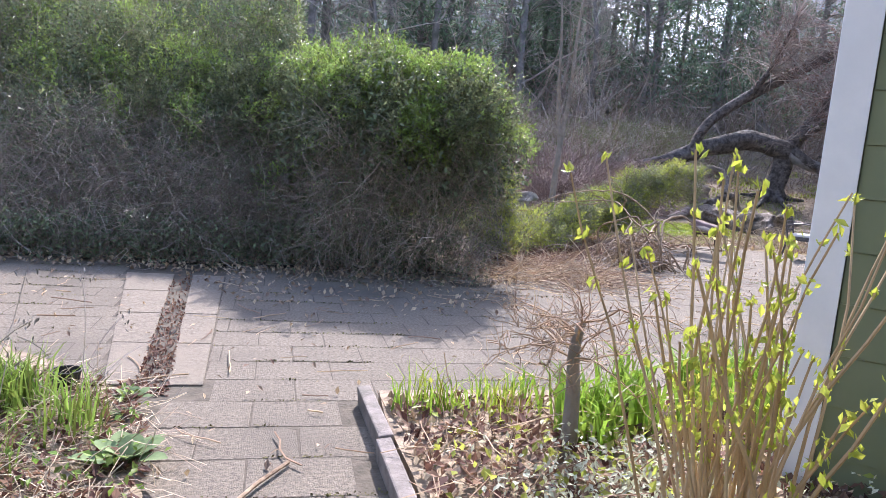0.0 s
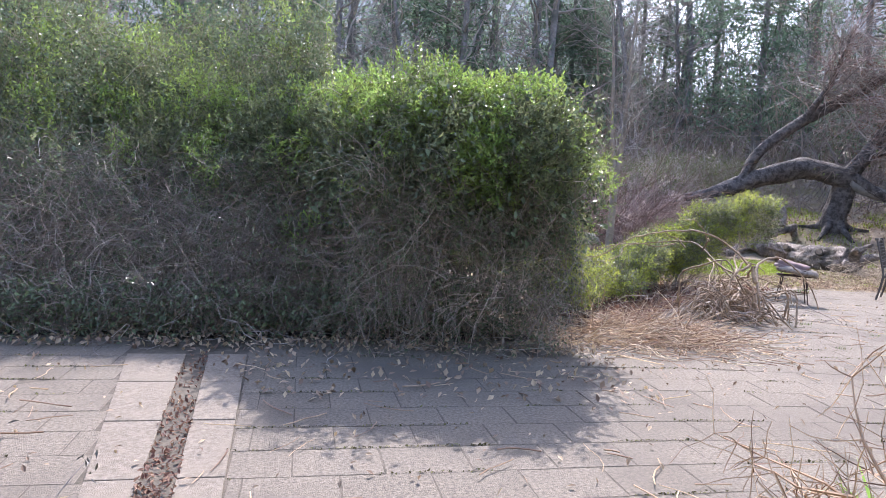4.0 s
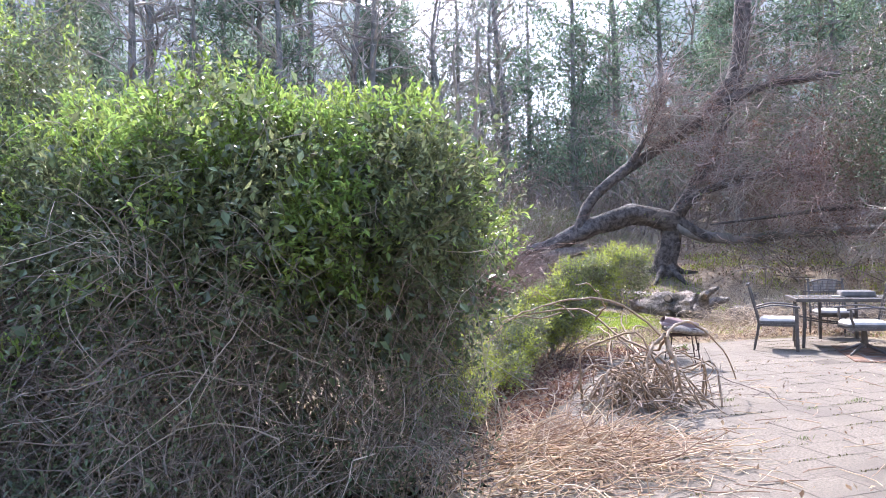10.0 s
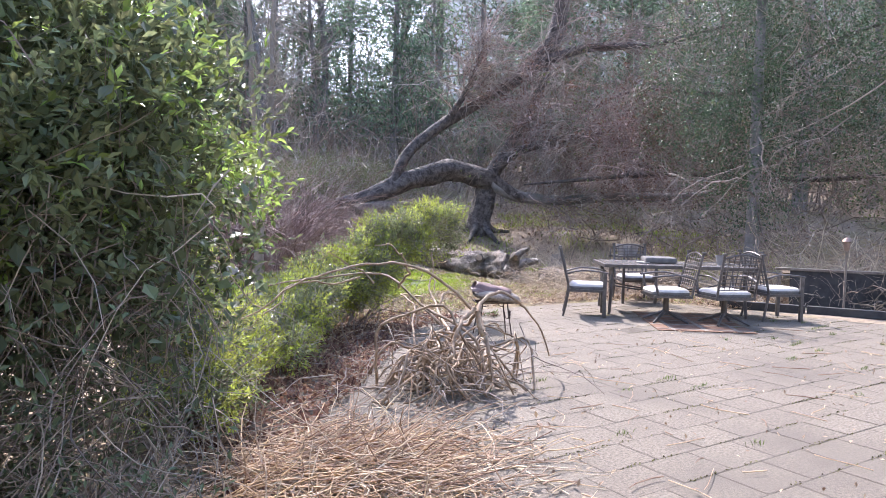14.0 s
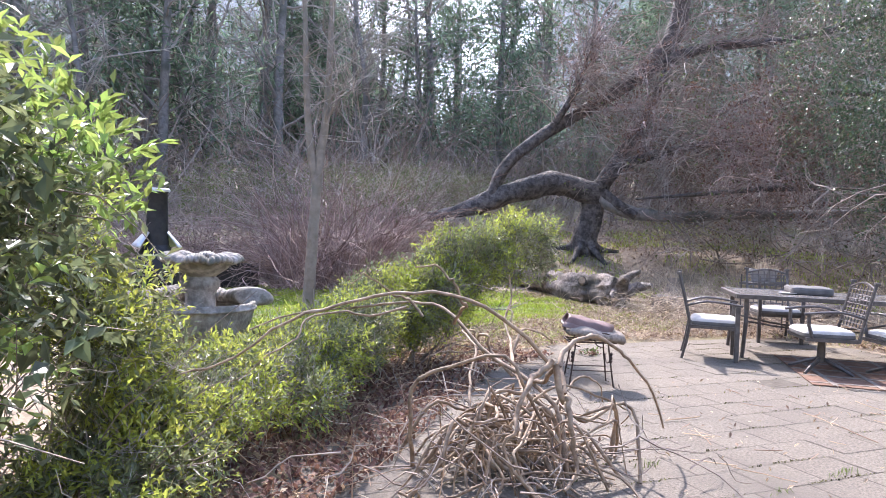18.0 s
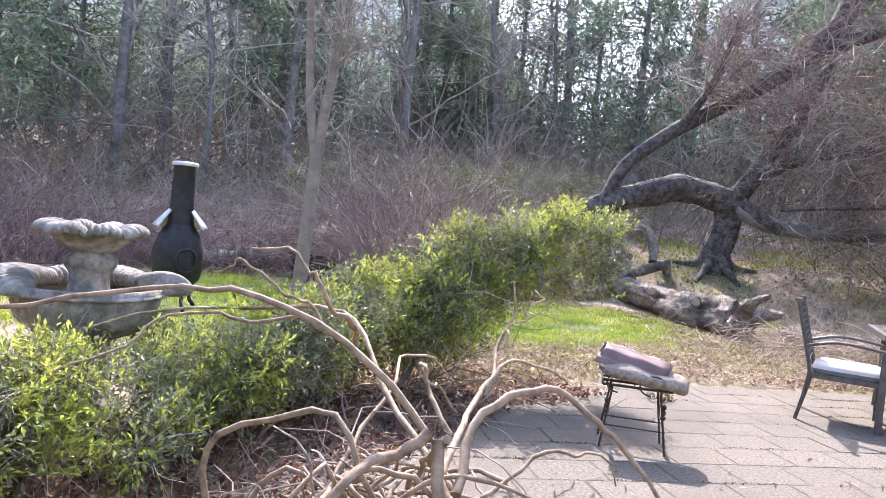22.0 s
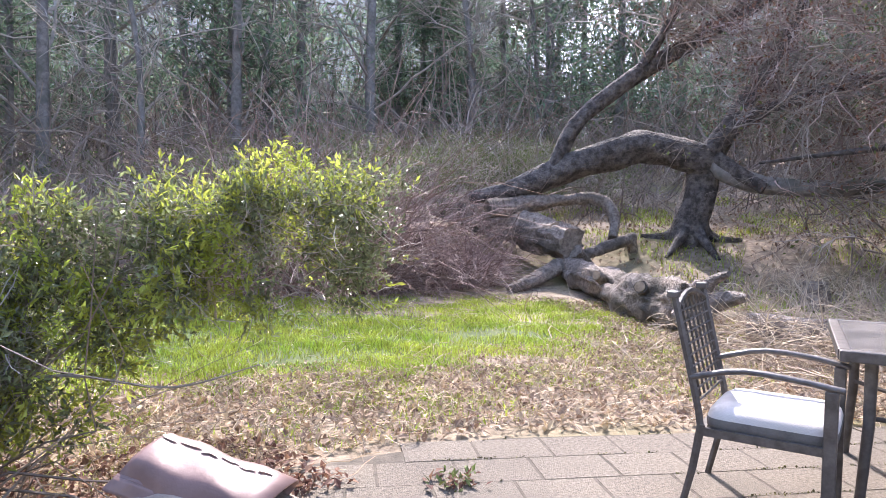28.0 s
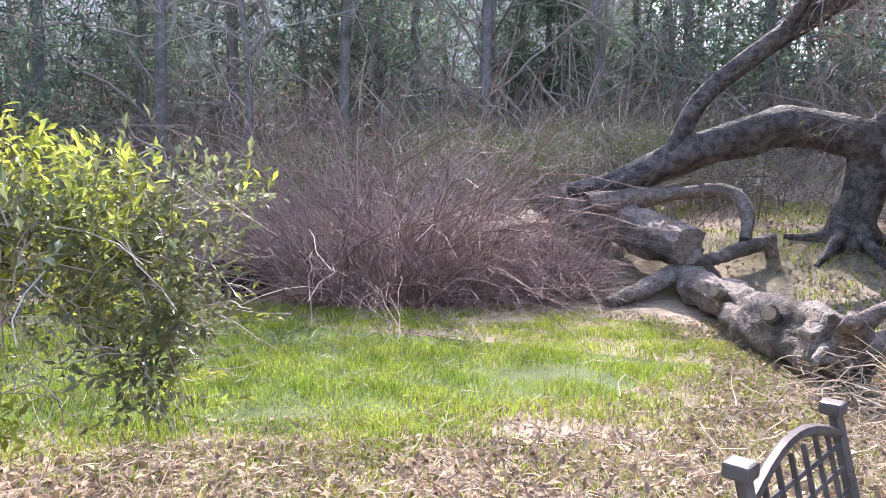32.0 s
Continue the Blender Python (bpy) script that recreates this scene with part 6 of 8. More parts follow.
def straw_and_debris():
    rg = np.random.default_rng(71)
    zone = [(5.6, 10.9), (6.4, 11.3), (7.5, 11.7), (8.7, 11.85), (10.6, 11.5), (11.8, 11.1), (12.2, 9.4), (14.2, 9.4), (15.2, 13.0), (13.4, 15.6), (12.0, 14.6), (10.2, 13.5), (7.2, 13.5), (5.6, 12.8)]
    q = scatter(zone, 16000, rg)
    n = len(q)
    z = 0.012 + np.abs(rg.normal(0, 0.018, n))
    P = wander(np.column_stack([q, z]), np.column_stack([rg.normal(size=(n, 2)), rg.normal(0.02, 0.15, n)]), rg.uniform(0.04, 0.22, n), 4, rg, 0.3, 0.1)
    v, f = tubes(P, np.full((n, 4), 0.002) * rg.uniform(0.6, 1.6, n)[:, None], 3)
    h = n // 3
    setting("brown_stems", Shape().add(v[:h * 12], f[:h * 9]), M_STRAW_RED, "short brown dead stems strewn over the ground", "straw", kind="stuff")
    v, f = v[h * 12:], f[h * 9:] - h * 12
    setting("straw", Shape().add(v, f), M_STRAW, "pale dry straw and stems strewn over the ground", "straw", kind="stuff")
    q = scatter(zone, 12000, rg)
    v, f = leaves(np.column_stack([q, rg.uniform(0.012, 0.05, len(q))]), 0.068, rg, 1.2)
    setting("dry_leaves", Shape().add(v, f), M_LEAF_DRY, "dry brown leaves strewn over the ground", "leaf litter", kind="stuff")
    q = scatter(zone, 9000, rg)
    q = q[np.array([nz(x, y, 0.9, 12.0) for x, y in q]) > 0.16]
    v, f = blades(np.column_stack([q, np.full(len(q), 0.01)]), 0.06, 0.006, rg, 0.8)
    setting("sparse_grass", Shape().add(v, f), M_GRASS, "sparse grass patches among the straw", "grass", kind="stuff")
    # heap of pale stalks by the log
    n = 1500
    q = rg.normal((12.9, 12.9), (0.9, 0.8), (n, 2))
    P = wander(np.column_stack([q, rg.uniform(0.02, 0.35, n)]), np.column_stack([rg.normal(size=(n, 2)), rg.normal(0.15, 0.35, n)]), rg.uniform(0.2, 0.8, n), 5, rg, 0.28, 0.4)
    P[:, :, 2] = np.maximum(P[:, :, 2], 0.012)
    v, f = tubes(P, np.linspace(1, 0.5, 5)[None] * rg.uniform(0.002, 0.006, n)[:, None], 4)
    setting("stalk_heap", Shape().add(v, f), M_STRAW, "heap of long pale dead stalks", "stalks", kind="stuff")
    # leaves, twigs and moss tufts on the paving
    q = scatter([(-2.5, 2.6), (0.7, 2.6), (0.8, 4.2), (4.0, 4.5), (12, 4.5), (12, 8), (7.6, 10), (5.5, 9.3), (3.4, 6.6), (-3, 6.7)], 900, rg)
    v, f = leaves(np.column_stack([q, rg.uniform(0.016, 0.03, len(q))]), 0.04, rg, 1.2)
    setting("patio_leaves", Shape().add(v, f), M_LEAF_DRY, "scattered dead leaves on the paving", "leaf litter", kind="stuff")
    n = 260
    q = scatter([(-2, 2.6), (0.7, 2.6), (3, 5.0), (11, 5), (11, 8), (7.4, 9.8), (5.6, 9.0), (3.4, 6.8), (-3, 6.7)], n, rg)
    P = wander(np.column_stack([q, np.full(n, 0.018)]), np.column_stack([rg.normal(size=(n, 2)), np.zeros(n)]), rg.uniform(0.06, 0.4, n), 5, rg, 0.18)
    P[:, :, 2] = rg.uniform(0.016, 0.024, (n, 1))
    v, f = tubes(P, np.full((n, 5), 0.003) * rg.uniform(0.5, 1.4, n)[:, None], 4)
    setting("patio_twigs", Shape().add(v, f), M_STRAW_RED, "scattered dry twigs on the paving", "twig_tangle", kind="stuff")
    for i in range(40):
        row = rg.integers(0, 14)
        x, y = rg.uniform(4.5, 11.5), 4.6 + 0.31 * row
        if not inside(PATIO, [x], [y])[0] or y > 10:
            continue
        m = int(rg.integers(12, 30))
        c = thing("joint_grass", "small grass tuft growing from a paving joint", "grass tuft", (x, y, 0.0), group="joint tufts")
        v, f = blades(np.column_stack([rg.normal(0, 0.05, m), rg.normal(0, 0.015, m), np.zeros(m)]), 0.035, 0.005, rg, 1.0)
        part("grass_leaves", Shape().add(v, f), M_VINE_LEAF, c)
    # moss and crumbs along the paving joints
    q = []
    for r in range(54):
        x = np.arange(-3, 12.4, 0.009)
        y = -3.9 + 0.312 * r
        x = x[rg.uniform(size=len(x)) < np.clip(np.array([nz(a, y * 3, 1.7, 6.0) + 0.5 * nz(a, y, 9.0, 2.0) for a in x]) * 3.0 - 0.05, 0, 0.9)]
        q.append(np.column_stack([x, y + row_shift(x) + rg.normal(0, 0.007, len(x))]))
    q = np.vstack(q)
    q = q[inside(PATIO, q[:, 0], q[:, 1]) & (q[:, 1] > 2.6) & ~((q[:, 1] < 7) & (q[:, 0] < -0.1) & (q[:, 0] > -1))]
    v, f = leaves(np.column_stack([q, rg.uniform(0.002, 0.008, len(q))]), 0.016, rg, 1.0, 0.7)
    setting("joint_moss", Shape().add(v, f), M_MOSS, "dark moss and crumbs in the paving joints", "moss", kind="stuff")
    w = thing("weed_clump", "low weed clump with dark dead leaves on the paving", "weed", (8.25, 11.15, 0))
    v, f = leaves(clumped(rg.normal(0, 0.05, (22, 3)) * np.array([1, 1, 0.3]) + np.array([0, 0, 0.03]), 2, 0.02, rg), 0.045, rg, 1.0, 0.45)
    part("weed_leaves", Shape().add(v, f), M_VINE_LEAF, w)
    v, f = leaves(rg.normal(0, 0.06, (30, 3)) * np.array([1, 1, 0.1]) + np.array([0, 0, 0.022]), 0.07, rg, 1.2, 0.5)
    part("dead_leaves", Shape().add(v, f), M_LEAF_RUST, w, "dark dead leaves")
    n = 26
    P = wander(np.column_stack([rg.normal(0, 0.25, (n, 2)), np.zeros(n)]), np.column_stack([rg.normal(0, 0.35, (n, 2)), np.ones(n)]), rg.uniform(0.5, 1.1, n), 7, rg, 0.12, 0.5)
    u = thing("dead_stalks", "upright pale dead stalks beside the log", "dead stalks", (14.1, 14.9, 0))
    for i in range(n):
        v, f = tubes(P[i:i + 1], np.linspace(1, 0.4, 7)[None] * rg.uniform(0.004, 0.008), 4)
        part("stalk", Shape().add(v, f), M_STRAW, u)
    s = thing("stick", "short bare stick lying on the garden path", "stick", (0.26, 2.72, 0.02), 110)
    part("wood", Shape().tube([(-0.12, 0.14, 0), (0.0, 0.0, 0.004), (0.12, -0.16, 0)], 0.008, 6), M_VINE, s)


def right_side():
    rg = np.random.default_rng(81)
    t = thing("raised_planter", "dark raised planter box with a timber kerb at the patio edge", "planter", (13.61, 8.59, 0), -66)
    part("side_panel", Shape().box((0, 0, 0.30), (1.4, 0.05, 0.6)), M_DARKBOX, t)
    part("side_panel", Shape().box((0.83, 0.6, 0.30), (0.05, 1.2, 0.6)), M_DARKBOX, t)
    part("cap_board", Shape().box((0, 0.03, 0.62), (1.85, 0.16, 0.04)), M_TIMBER, t, "weathered cap board", bevel=0.004)
    part("soil", Shape().box((0, 0.62, 0.5), (1.6, 1.15, 0.1)), M_GROUND, t)
    k = thing("timber_kerb", "weathered timber kerb along the patio edge", "kerb", (12.8, 8.15, 0), -70)
    for i in range(3):
        part("timber", Shape().box((-1.2 + 1.25 * i, 0.02 * i, 0.06), (1.22, 0.12, 0.12), rz=rg.uniform(-1.5, 1.5)), M_DARKBOX, k, bevel=0.008)
    l = thing("lattice_panel", "broken grey wooden lattice panel leaning at the patio edge", "lattice", (13.72, 7.05, 0), -78)
    for i in range(11):
        part("slat", Shape().box((-0.6 + 0.12 * i, 0, 0.30), (0.03, 0.008, 0.8), ry=45), M_TIMBER, l)
        part("slat", Shape().box((-0.6 + 0.12 * i, 0.01, 0.30), (0.03, 0.008, 0.8), ry=-45), M_TIMBER, l)
    for z in (0.03, 0.60):
        part("rail", Shape().box((0, 0.005, z), (1.5, 0.05, 0.06)), M_TIMBER, l)
    p = thing("fence_post", "leaning grey wooden fence post", "post", (13.61, 7.81, 0), 10)
    part("wood", Shape().box((0, 0, 0.38), (0.09, 0.09, 0.78), ry=4), M_TIMBER, p, bevel=0.006)
    g = thing("garden_lantern", "copper garden lantern on a thin post", "lantern", (13.0, 8.3, 0))
    part("pole", Shape().tube([(0, 0, 0), (0, 0, 0.98)], 0.018, 8), M_TIMBER, g)
    part("lantern_body", Shape().lathe([(0, 0.97), (0.04, 0.98), (0.05, 1.1), (0.07, 1.12), (0.045, 1.16), (0, 1.19)], seg=14), M_COPPER, g, "copper lantern head")
    # plant stand with grey pots behind the table
    s = thing("plant_stand", "dark metal plant stand behind the table", "plant stand", (12.3, 11.7, 0))
    for x in (-0.3, 0.3):
        for y in (-0.15, 0.15):
            part("leg", Shape().tube([(x, y, 0), (x, y, 0.85)], 0.012, 5), M_FRAME, s)
    part("shelf", Shape().box((0, 0, 0.72), (0.66, 0.34, 0.03)), M_FRAME, s)
    for x in (-0.12, 0.16):
        q = thing("flower_pot", "grey flower pot with dead stems on the plant stand", "plant pot", (12.3 + x, 11.7, 0.737), group="pots on the stand")
        part("pot", Shape().lathe([(0, 0), (0.09, 0), (0.12, 0.17), (0.13, 0.17), (0.13, 0.2), (0.11, 0.2), (0.1, 0.14), (0, 0.14)], seg=18), M_POT, q)
        n = 26
        P = wander(np.column_stack([rg.normal(0, 0.03, (n, 2)), np.full(n, 0.14)]), np.column_stack([rg.normal(0, 0.4, (n, 2)), np.ones(n)]), rg.uniform(0.1, 0.3, n), 4, rg, 0.2)
        v, f = tubes(P, np.full((n, 4), 0.004), 3)
        part("dead_stems", Shape().add(v, f), M_STRAW, q, "dead dried stems")


def wind_chime():
    t = thing("wind_chime", "weathered bamboo wind chime hanging in the shrub", "wind chime", (7.1, 11.5, 1.05))
    part("cord", Shape().tube([(0, 0, 0.34), (0, 0, 0.06)], 0.003, 4), M_BARK, t)
    part("top_disc", Shape().lathe([(0, 0.06), (0.035, 0.055), (0.045, 0.03), (0.045, 0.0), (0.03, -0.02), (0, -0.02)], seg=18), M_TIMBER, t)
    part("clapper", Shape().lathe([(0, -0.18), (0.024, -0.18), (0.024, -0.165), (0, -0.165)], seg=14), M_TIMBER, t)
    for k in range(4):
        a = k * 2 * math.pi / 4 + 0.4
        x, y = 0.028 * math.cos(a), 0.028 * math.sin(a)
        part("chime_tube", Shape().tube([(x, y, -0.02), (x * 1.3 + 0.02, y * 1.3, -0.28 + 0.02 * k)], 0.0075, 8), M_BAMBOO, t, smooth=True)


dining_set()
cushion_stand()
fountain()
chiminea()
vine_pile()
straw_and_debris()
right_side()
wind_chime()

# ---- fallen wood and the broken tree ----


def knobbly(pts, r, n, rg, sides=14, amp=0.12):
    """A trunk with an uneven, knotted surface."""
    p = curve_line(pts, n)
    rr = np.interp(np.linspace(0, 1, n), np.linspace(0, 1, len(r)), r)
    v, f = tubes(p[None], rr[None], sides)
    c = np.repeat(p, sides, axis=0)
    d = v - c
    run = np.repeat(np.concatenate([[0], np.cumsum(np.linalg.norm(np.diff(p, axis=0), axis=1))]), sides)
    th = np.tile(np.arange(sides) * 2 * math.pi / sides, n)
    off = float(p[0, 0] * 3.1)
    k = np.array([1 + amp * noise.noise(Vector((math.cos(a) * 0.8 + off, math.sin(a) * 0.8, s_ * 0.9))) + amp * 0.6 * noise.noise(Vector((math.cos(a) * 2.2 + off, math.sin(a) * 2.2, s_ * 2.0))) + amp * 0.5 * noise.noise(Vector((math.cos(a) * 6.0 + off, math.sin(a) * 6.0, s_ * 4.0))) for a, s_ in zip(th, run)])[:, None]
    v = c + d * k
    s = Shape().add(v, f)
    for b in (0, (n - 1) * sides):
        ring = v[b:b + sides]
        cc = ring.mean(0)
        s.add(np.vstack([ring, cc]), [(i, (i + 1) % sides, sides, sides) for i in range(sides)])
    return s


def fallen_log():
    rg = np.random.default_rng(91)
    o = np.array([12.8, 19.5, 0])
    t = thing("fallen_log", "long weathered fallen log with sawn-off branch knots", "log", tuple(o))
    up = np.array([(12.0, 24.0, 1.85), (12.42, 21.9, 1.42), (12.76, 20.1, 1.06), (13.02, 18.75, 0.84)]) - o
    part("trunk", knobbly(up, [0.36, 0.37, 0.35, 0.31], 170, rg, 40, 0.34), M_BARK_LOG, t, smooth=True)
    for a, r in (((12.72, 20.3, 1.24), 0.17), ((12.93, 19.2, 1.04), 0.17), ((12.5, 21.5, 1.62), 0.15)):
        a = np.array(a) - o
        k = part("knot", knobbly([a + np.array([0.06, 0.2, -0.12]), a, a + np.array([-0.05, -0.17, 0.06])], [r * 1.5, r * 1.15, r], 10, rg, 14, 0.3), M_BARK_LOG, t, "sawn-off branch knot", True)
        e = a + np.array([-0.05, -0.17, 0.06])
        part("cut_face", Shape().tube([e + np.array([0.004, 0.012, -0.005]), e + np.array([-0.004, -0.014, 0.005])], r * 0.82, 14), M_CUT, k, "pale sawn branch end")
    for pts, r, lb in ((((11.7, 18.38, 0.10), (12.74, 18.77, 0.44), (13.63, 19.07, 0.70), (14.75, 19.45, 0.97)), (0.09, 0.125, 0.115, 0.10), 44),
                       (((14.70, 19.42, 0.96), (14.80, 19.47, 0.62), (14.86, 19.49, 0.20)), (0.10, 0.09, 0.085), 16),
                       (((12.0, 20.2, 1.45), (12.9, 20.3, 1.58), (14.0, 20.1, 1.72), (14.3, 19.75, 1.62), (14.35, 19.5, 1.32), (14.2, 19.3, 0.95)), (0.16, 0.15, 0.13, 0.12, 0.105, 0.10), 60),
                       (((13.1, 18.7, 0.75), (13.5, 18.95, 0.45), (13.75, 19.1, 0.12)), (0.13, 0.12, 0.10), 18)):
        part("branch", knobbly(np.array(pts) - o, r, lb, rg, 14, 0.45), M_BARK_LOG, t, "crooked broken branch", True)
    o = np.array([12.6, 16.5, 0])
    t = thing("lower_log", "thick dark fallen log beside the lawn", "log", tuple(o))
    lw = np.array([(13.1, 18.75, 0.42), (12.95, 18.0, 0.36), (12.72, 16.9, 0.30), (12.47, 15.6, 0.29), (12.25, 14.5, 0.31)]) - o
    part("trunk", knobbly(lw, [0.24, 0.24, 0.25, 0.27, 0.28], 170, rg, 40, 0.45), M_BARK_LOG, t, smooth=True)
    for a, r in (((12.25, 15.45, 0.42), 0.085), ((12.5, 16.9, 0.44), 0.075)):
        a = np.array(a) - o
        k = part("knot", knobbly([a + np.array([0.16, 0.05, -0.06]), a, a + np.array([-0.10, -0.06, 0.04])], [r * 1.5, r * 1.1, r], 8, rg, 12, 0.3), M_BARK_LOG, t, "sawn-off branch knot", True)
        e = a + np.array([-0.10, -0.06, 0.04])
        part("cut_face", Shape().tube([e + np.array([0.012, 0.008, -0.005]), e + np.array([-0.012, -0.008, 0.005])], r * 0.8, 12), M_CUT, k, "pale sawn branch end")
    for a, b, r in (((12.25, 14.5, 0.35), (11.95, 14.1, 0.62), 0.15), ((12.3, 14.5, 0.25), (12.55, 14.0, 0.48), 0.14), ((12.2, 14.5, 0.2), (11.85, 14.35, 0.25), 0.13), ((12.35, 14.6, 0.42), (12.5, 14.25, 0.72), 0.10)):
        a, b = np.array(a) - o, np.array(b) - o
        part("broken_root", knobbly([a, (a + b) / 2 + 0.05, b], [r, r * 0.7, 0.03], 10, rg, 10, 0.45), M_BARK_LOG, t, "jagged broken root", True)
    o = np.array([13.5, 13.0, 0])
    t = thing("small_log", "pale bark-stripped log lying among dead stalks", "log", tuple(o))
    part("trunk", knobbly(np.array([(12.45, 13.9, 0.17), (13.2, 13.25, 0.18), (14.4, 12.3, 0.17), (15.0, 11.9, 0.16)]) - o, [0.17, 0.16, 0.14, 0.13], 40, rg, 18, 0.2), M_BARK_LOG, t, smooth=True)
    t = thing("tree_stump", "short weathered tree stump in the leaf litter", "stump", (15.3, 15.7, float(terrain(15.3, 15.7))))
    part("wood", knobbly([(0, 0, -0.02), (0.02, 0, 0.2), (0.03, 0.02, 0.42)], [0.24, 0.19, 0.17], 14, rg, 18, 0.25), M_BARK_LOG, t, smooth=True)
    t = thing("pale_log", "pale sawn logs stacked beyond the shrub", "log", (5.1, 20.5, 0.1))
    for i in range(3):
        part("piece", knobbly([(-0.7 + 0.2 * i, 0.3 * i, 0.16 + 0.1 * (i == 2)), (0.1, 0.2 * i + 0.1, 0.17 + 0.1 * (i == 2)), (0.8 + 0.1 * i, 0.15, 0.16 + 0.1 * (i == 2))], [0.15, 0.16, 0.15], 12, rg, 10), M_BARK_LOG, t, smooth=True)


def spray(tips, dirs, n1, n2, rg, l1=(1.0, 2.6), l2=(0.3, 1.0), r1=0.012, droop=0.3):
    """Branches and twigs springing from given points, as one shape."""
    i = rg.integers(0, len(tips), n1)
    P = wander(tips[i], dirs[i] + rg.normal(size=(n1, 3)) * 0.7, rg.uniform(*l1, n1), 7, rg, 0.28, droop)
    v, f = tubes(P, np.linspace(1, 0.3, 7)[None] * rg.uniform(0.5, 1.3, n1)[:, None] * r1, 4)
    s = Shape().add(v, f)
    i, j = rg.integers(0, n1, n2), rg.integers(1, 7, n2)
    Q = wander(P[i, j], P[i, j] - P[i, j - 1] + rg.normal(size=(n2, 3)) * 0.25, rg.uniform(*l2, n2), 5, rg, 0.33, droop)
    v, f = tubes(Q, np.linspace(1, 0.4, 5)[None] * rg.uniform(0.5, 1.2, n2)[:, None] * r1 * 0.35, 3)
    return s.add(v, f), Q


def broken_tree():
    rg = np.random.default_rng(95)
    o = np.array([15.95, 19.3, 0])
    t = thing("broken_tree", "old dark tree with a huge collapsed limb", "tree", tuple(o))
    tr = np.array([(15.92, 19.32, 0.6), (15.98, 19.3, 1.3), (16.1, 19.24, 2.1), (16.18, 19.2, 2.7)]) - o
    part("trunk", knobbly(tr, [0.42, 0.34, 0.32, 0.33], 40, rg, 24, 0.22), M_BARK_DARK, t, smooth=True)
    for a in (2.4, 3.6, 4.6, 5.7, 0.6):
        p = np.array([(0.15 * math.cos(a), 0.15 * math.sin(a), 1.25), (0.42 * math.cos(a), 0.42 * math.sin(a), 0.98), (0.95 * math.cos(a), 0.95 * math.sin(a), float(terrain(15.95 + 0.95 * math.cos(a), 19.3 + 0.95 * math.sin(a))))])
        part("root_flare", knobbly(p, [0.16, 0.11, 0.04], 12, rg, 10, 0.3), M_BARK_DARK, t, smooth=True)
    lines = {
        "limb": [([(16.2, 19.2, 2.45), (15.3, 19.55, 2.72), (14.3, 19.97, 2.55), (13.25, 20.4, 2.10), (12.55, 20.68, 1.82), (11.9, 20.95, 1.70)], [0.36, 0.33, 0.30, 0.26, 0.20, 0.12]),
                 ([(13.45, 20.32, 2.30), (13.85, 20.15, 3.2), (14.9, 19.72, 4.15), (16.2, 19.2, 5.0), (17.3, 18.8, 5.9), (18.1, 18.4, 7.0), (18.35, 18.3, 8.5), (18.6, 18.2, 12)], [0.17, 0.16, 0.15, 0.16, 0.20, 0.24, 0.24, 0.16]),
                 ([(17.2, 18.82, 5.8), (18.3, 17.6, 6.5), (19.6, 15.8, 6.6), (20.3, 14.0, 6.9)], [0.17, 0.13, 0.10, 0.05]),
                 ([(16.15, 19.15, 2.5), (16.5, 18.5, 2.1), (16.85, 18.1, 1.95), (17.5, 17.3, 1.92), (18.4, 16.3, 2.05), (19.2, 15.2, 2.05), (20.0, 13.5, 2.2)], [0.24, 0.2, 0.17, 0.15, 0.13, 0.11, 0.05]),
                 ([(16.2, 19.1, 2.7), (16.7, 18.6, 3.3), (17.4, 17.4, 3.7), (18.2, 16.0, 3.9)], [0.19, 0.14, 0.11, 0.05]),
                 ([(16.18, 19.2, 2.5), (16.6, 19.05, 3.2), (16.95, 18.9, 3.75), (17.5, 18.5, 5.0), (18.0, 18.0, 7.0)], [0.28, 0.2, 0.17, 0.13, 0.06]),
                 ([(14.9, 19.72, 4.15), (15.3, 19.2, 5.2), (15.6, 18.9, 6.6)], [0.11, 0.08, 0.04]),
                 ([(16.2, 18.95, 2.5), (16.4, 18.5, 2.2), (16.62, 18.12, 1.9)], [0.17, 0.145, 0.12])],
    }
    tips, dirs = [], []
    for pts, r in lines["limb"]:
        p = np.array(pts) - o
        # the seven-point limb gets paler bark in place of sun on its top
        part("limb", knobbly(p, r, 44, rg, 16, 0.26), M_BARK if len(r) == 7 else M_BARK_DARK, t, smooth=True)
        c = curve_line(p, 30)
        if r[0] > 0.35 or r[-1] > 0.119 and len(r) == 3:
            continue
        tips.append(c[9:])
        dirs.append(np.gradient(c, axis=0)[9:])
    tips, dirs = np.vstack(tips), np.vstack(dirs)
    dirs /= np.linalg.norm(dirs, axis=1, keepdims=True)
    s, Q = spray(tips, dirs * 0.5 + np.array([0.25, -0.45, 0.1]), 420, 4200, rg, (0.9, 2.8), (0.25, 0.9), 0.017, 0.35)
    part("branch_tangle", s, M_TWIG, t, "dense drooping tangle of bare branches")
    s, Q2 = spray(tips, dirs * 0.4 + np.array([0.3, -0.5, 0.25]), 260, 2600, rg, (0.8, 3.0), (0.2, 0.8), 0.014, 0.3)
    part("branch_tangle", s, M_TWIG_RED, t, "reddish fine branches")
    Q = np.concatenate([Q, Q2])
    pick = Q[rg.integers(0, len(Q), 5200), rg.integers(1, 5, 5200)]
    v, f = leaves(clumped(pick, 2, 0.07, rg), 0.06, rg, 0.2)
    part("dead_leaves", Shape().add(v, f), M_LEAF_RUST, t, "clinging rusty dead leaves")


# ---- brambles, thickets and woods ----


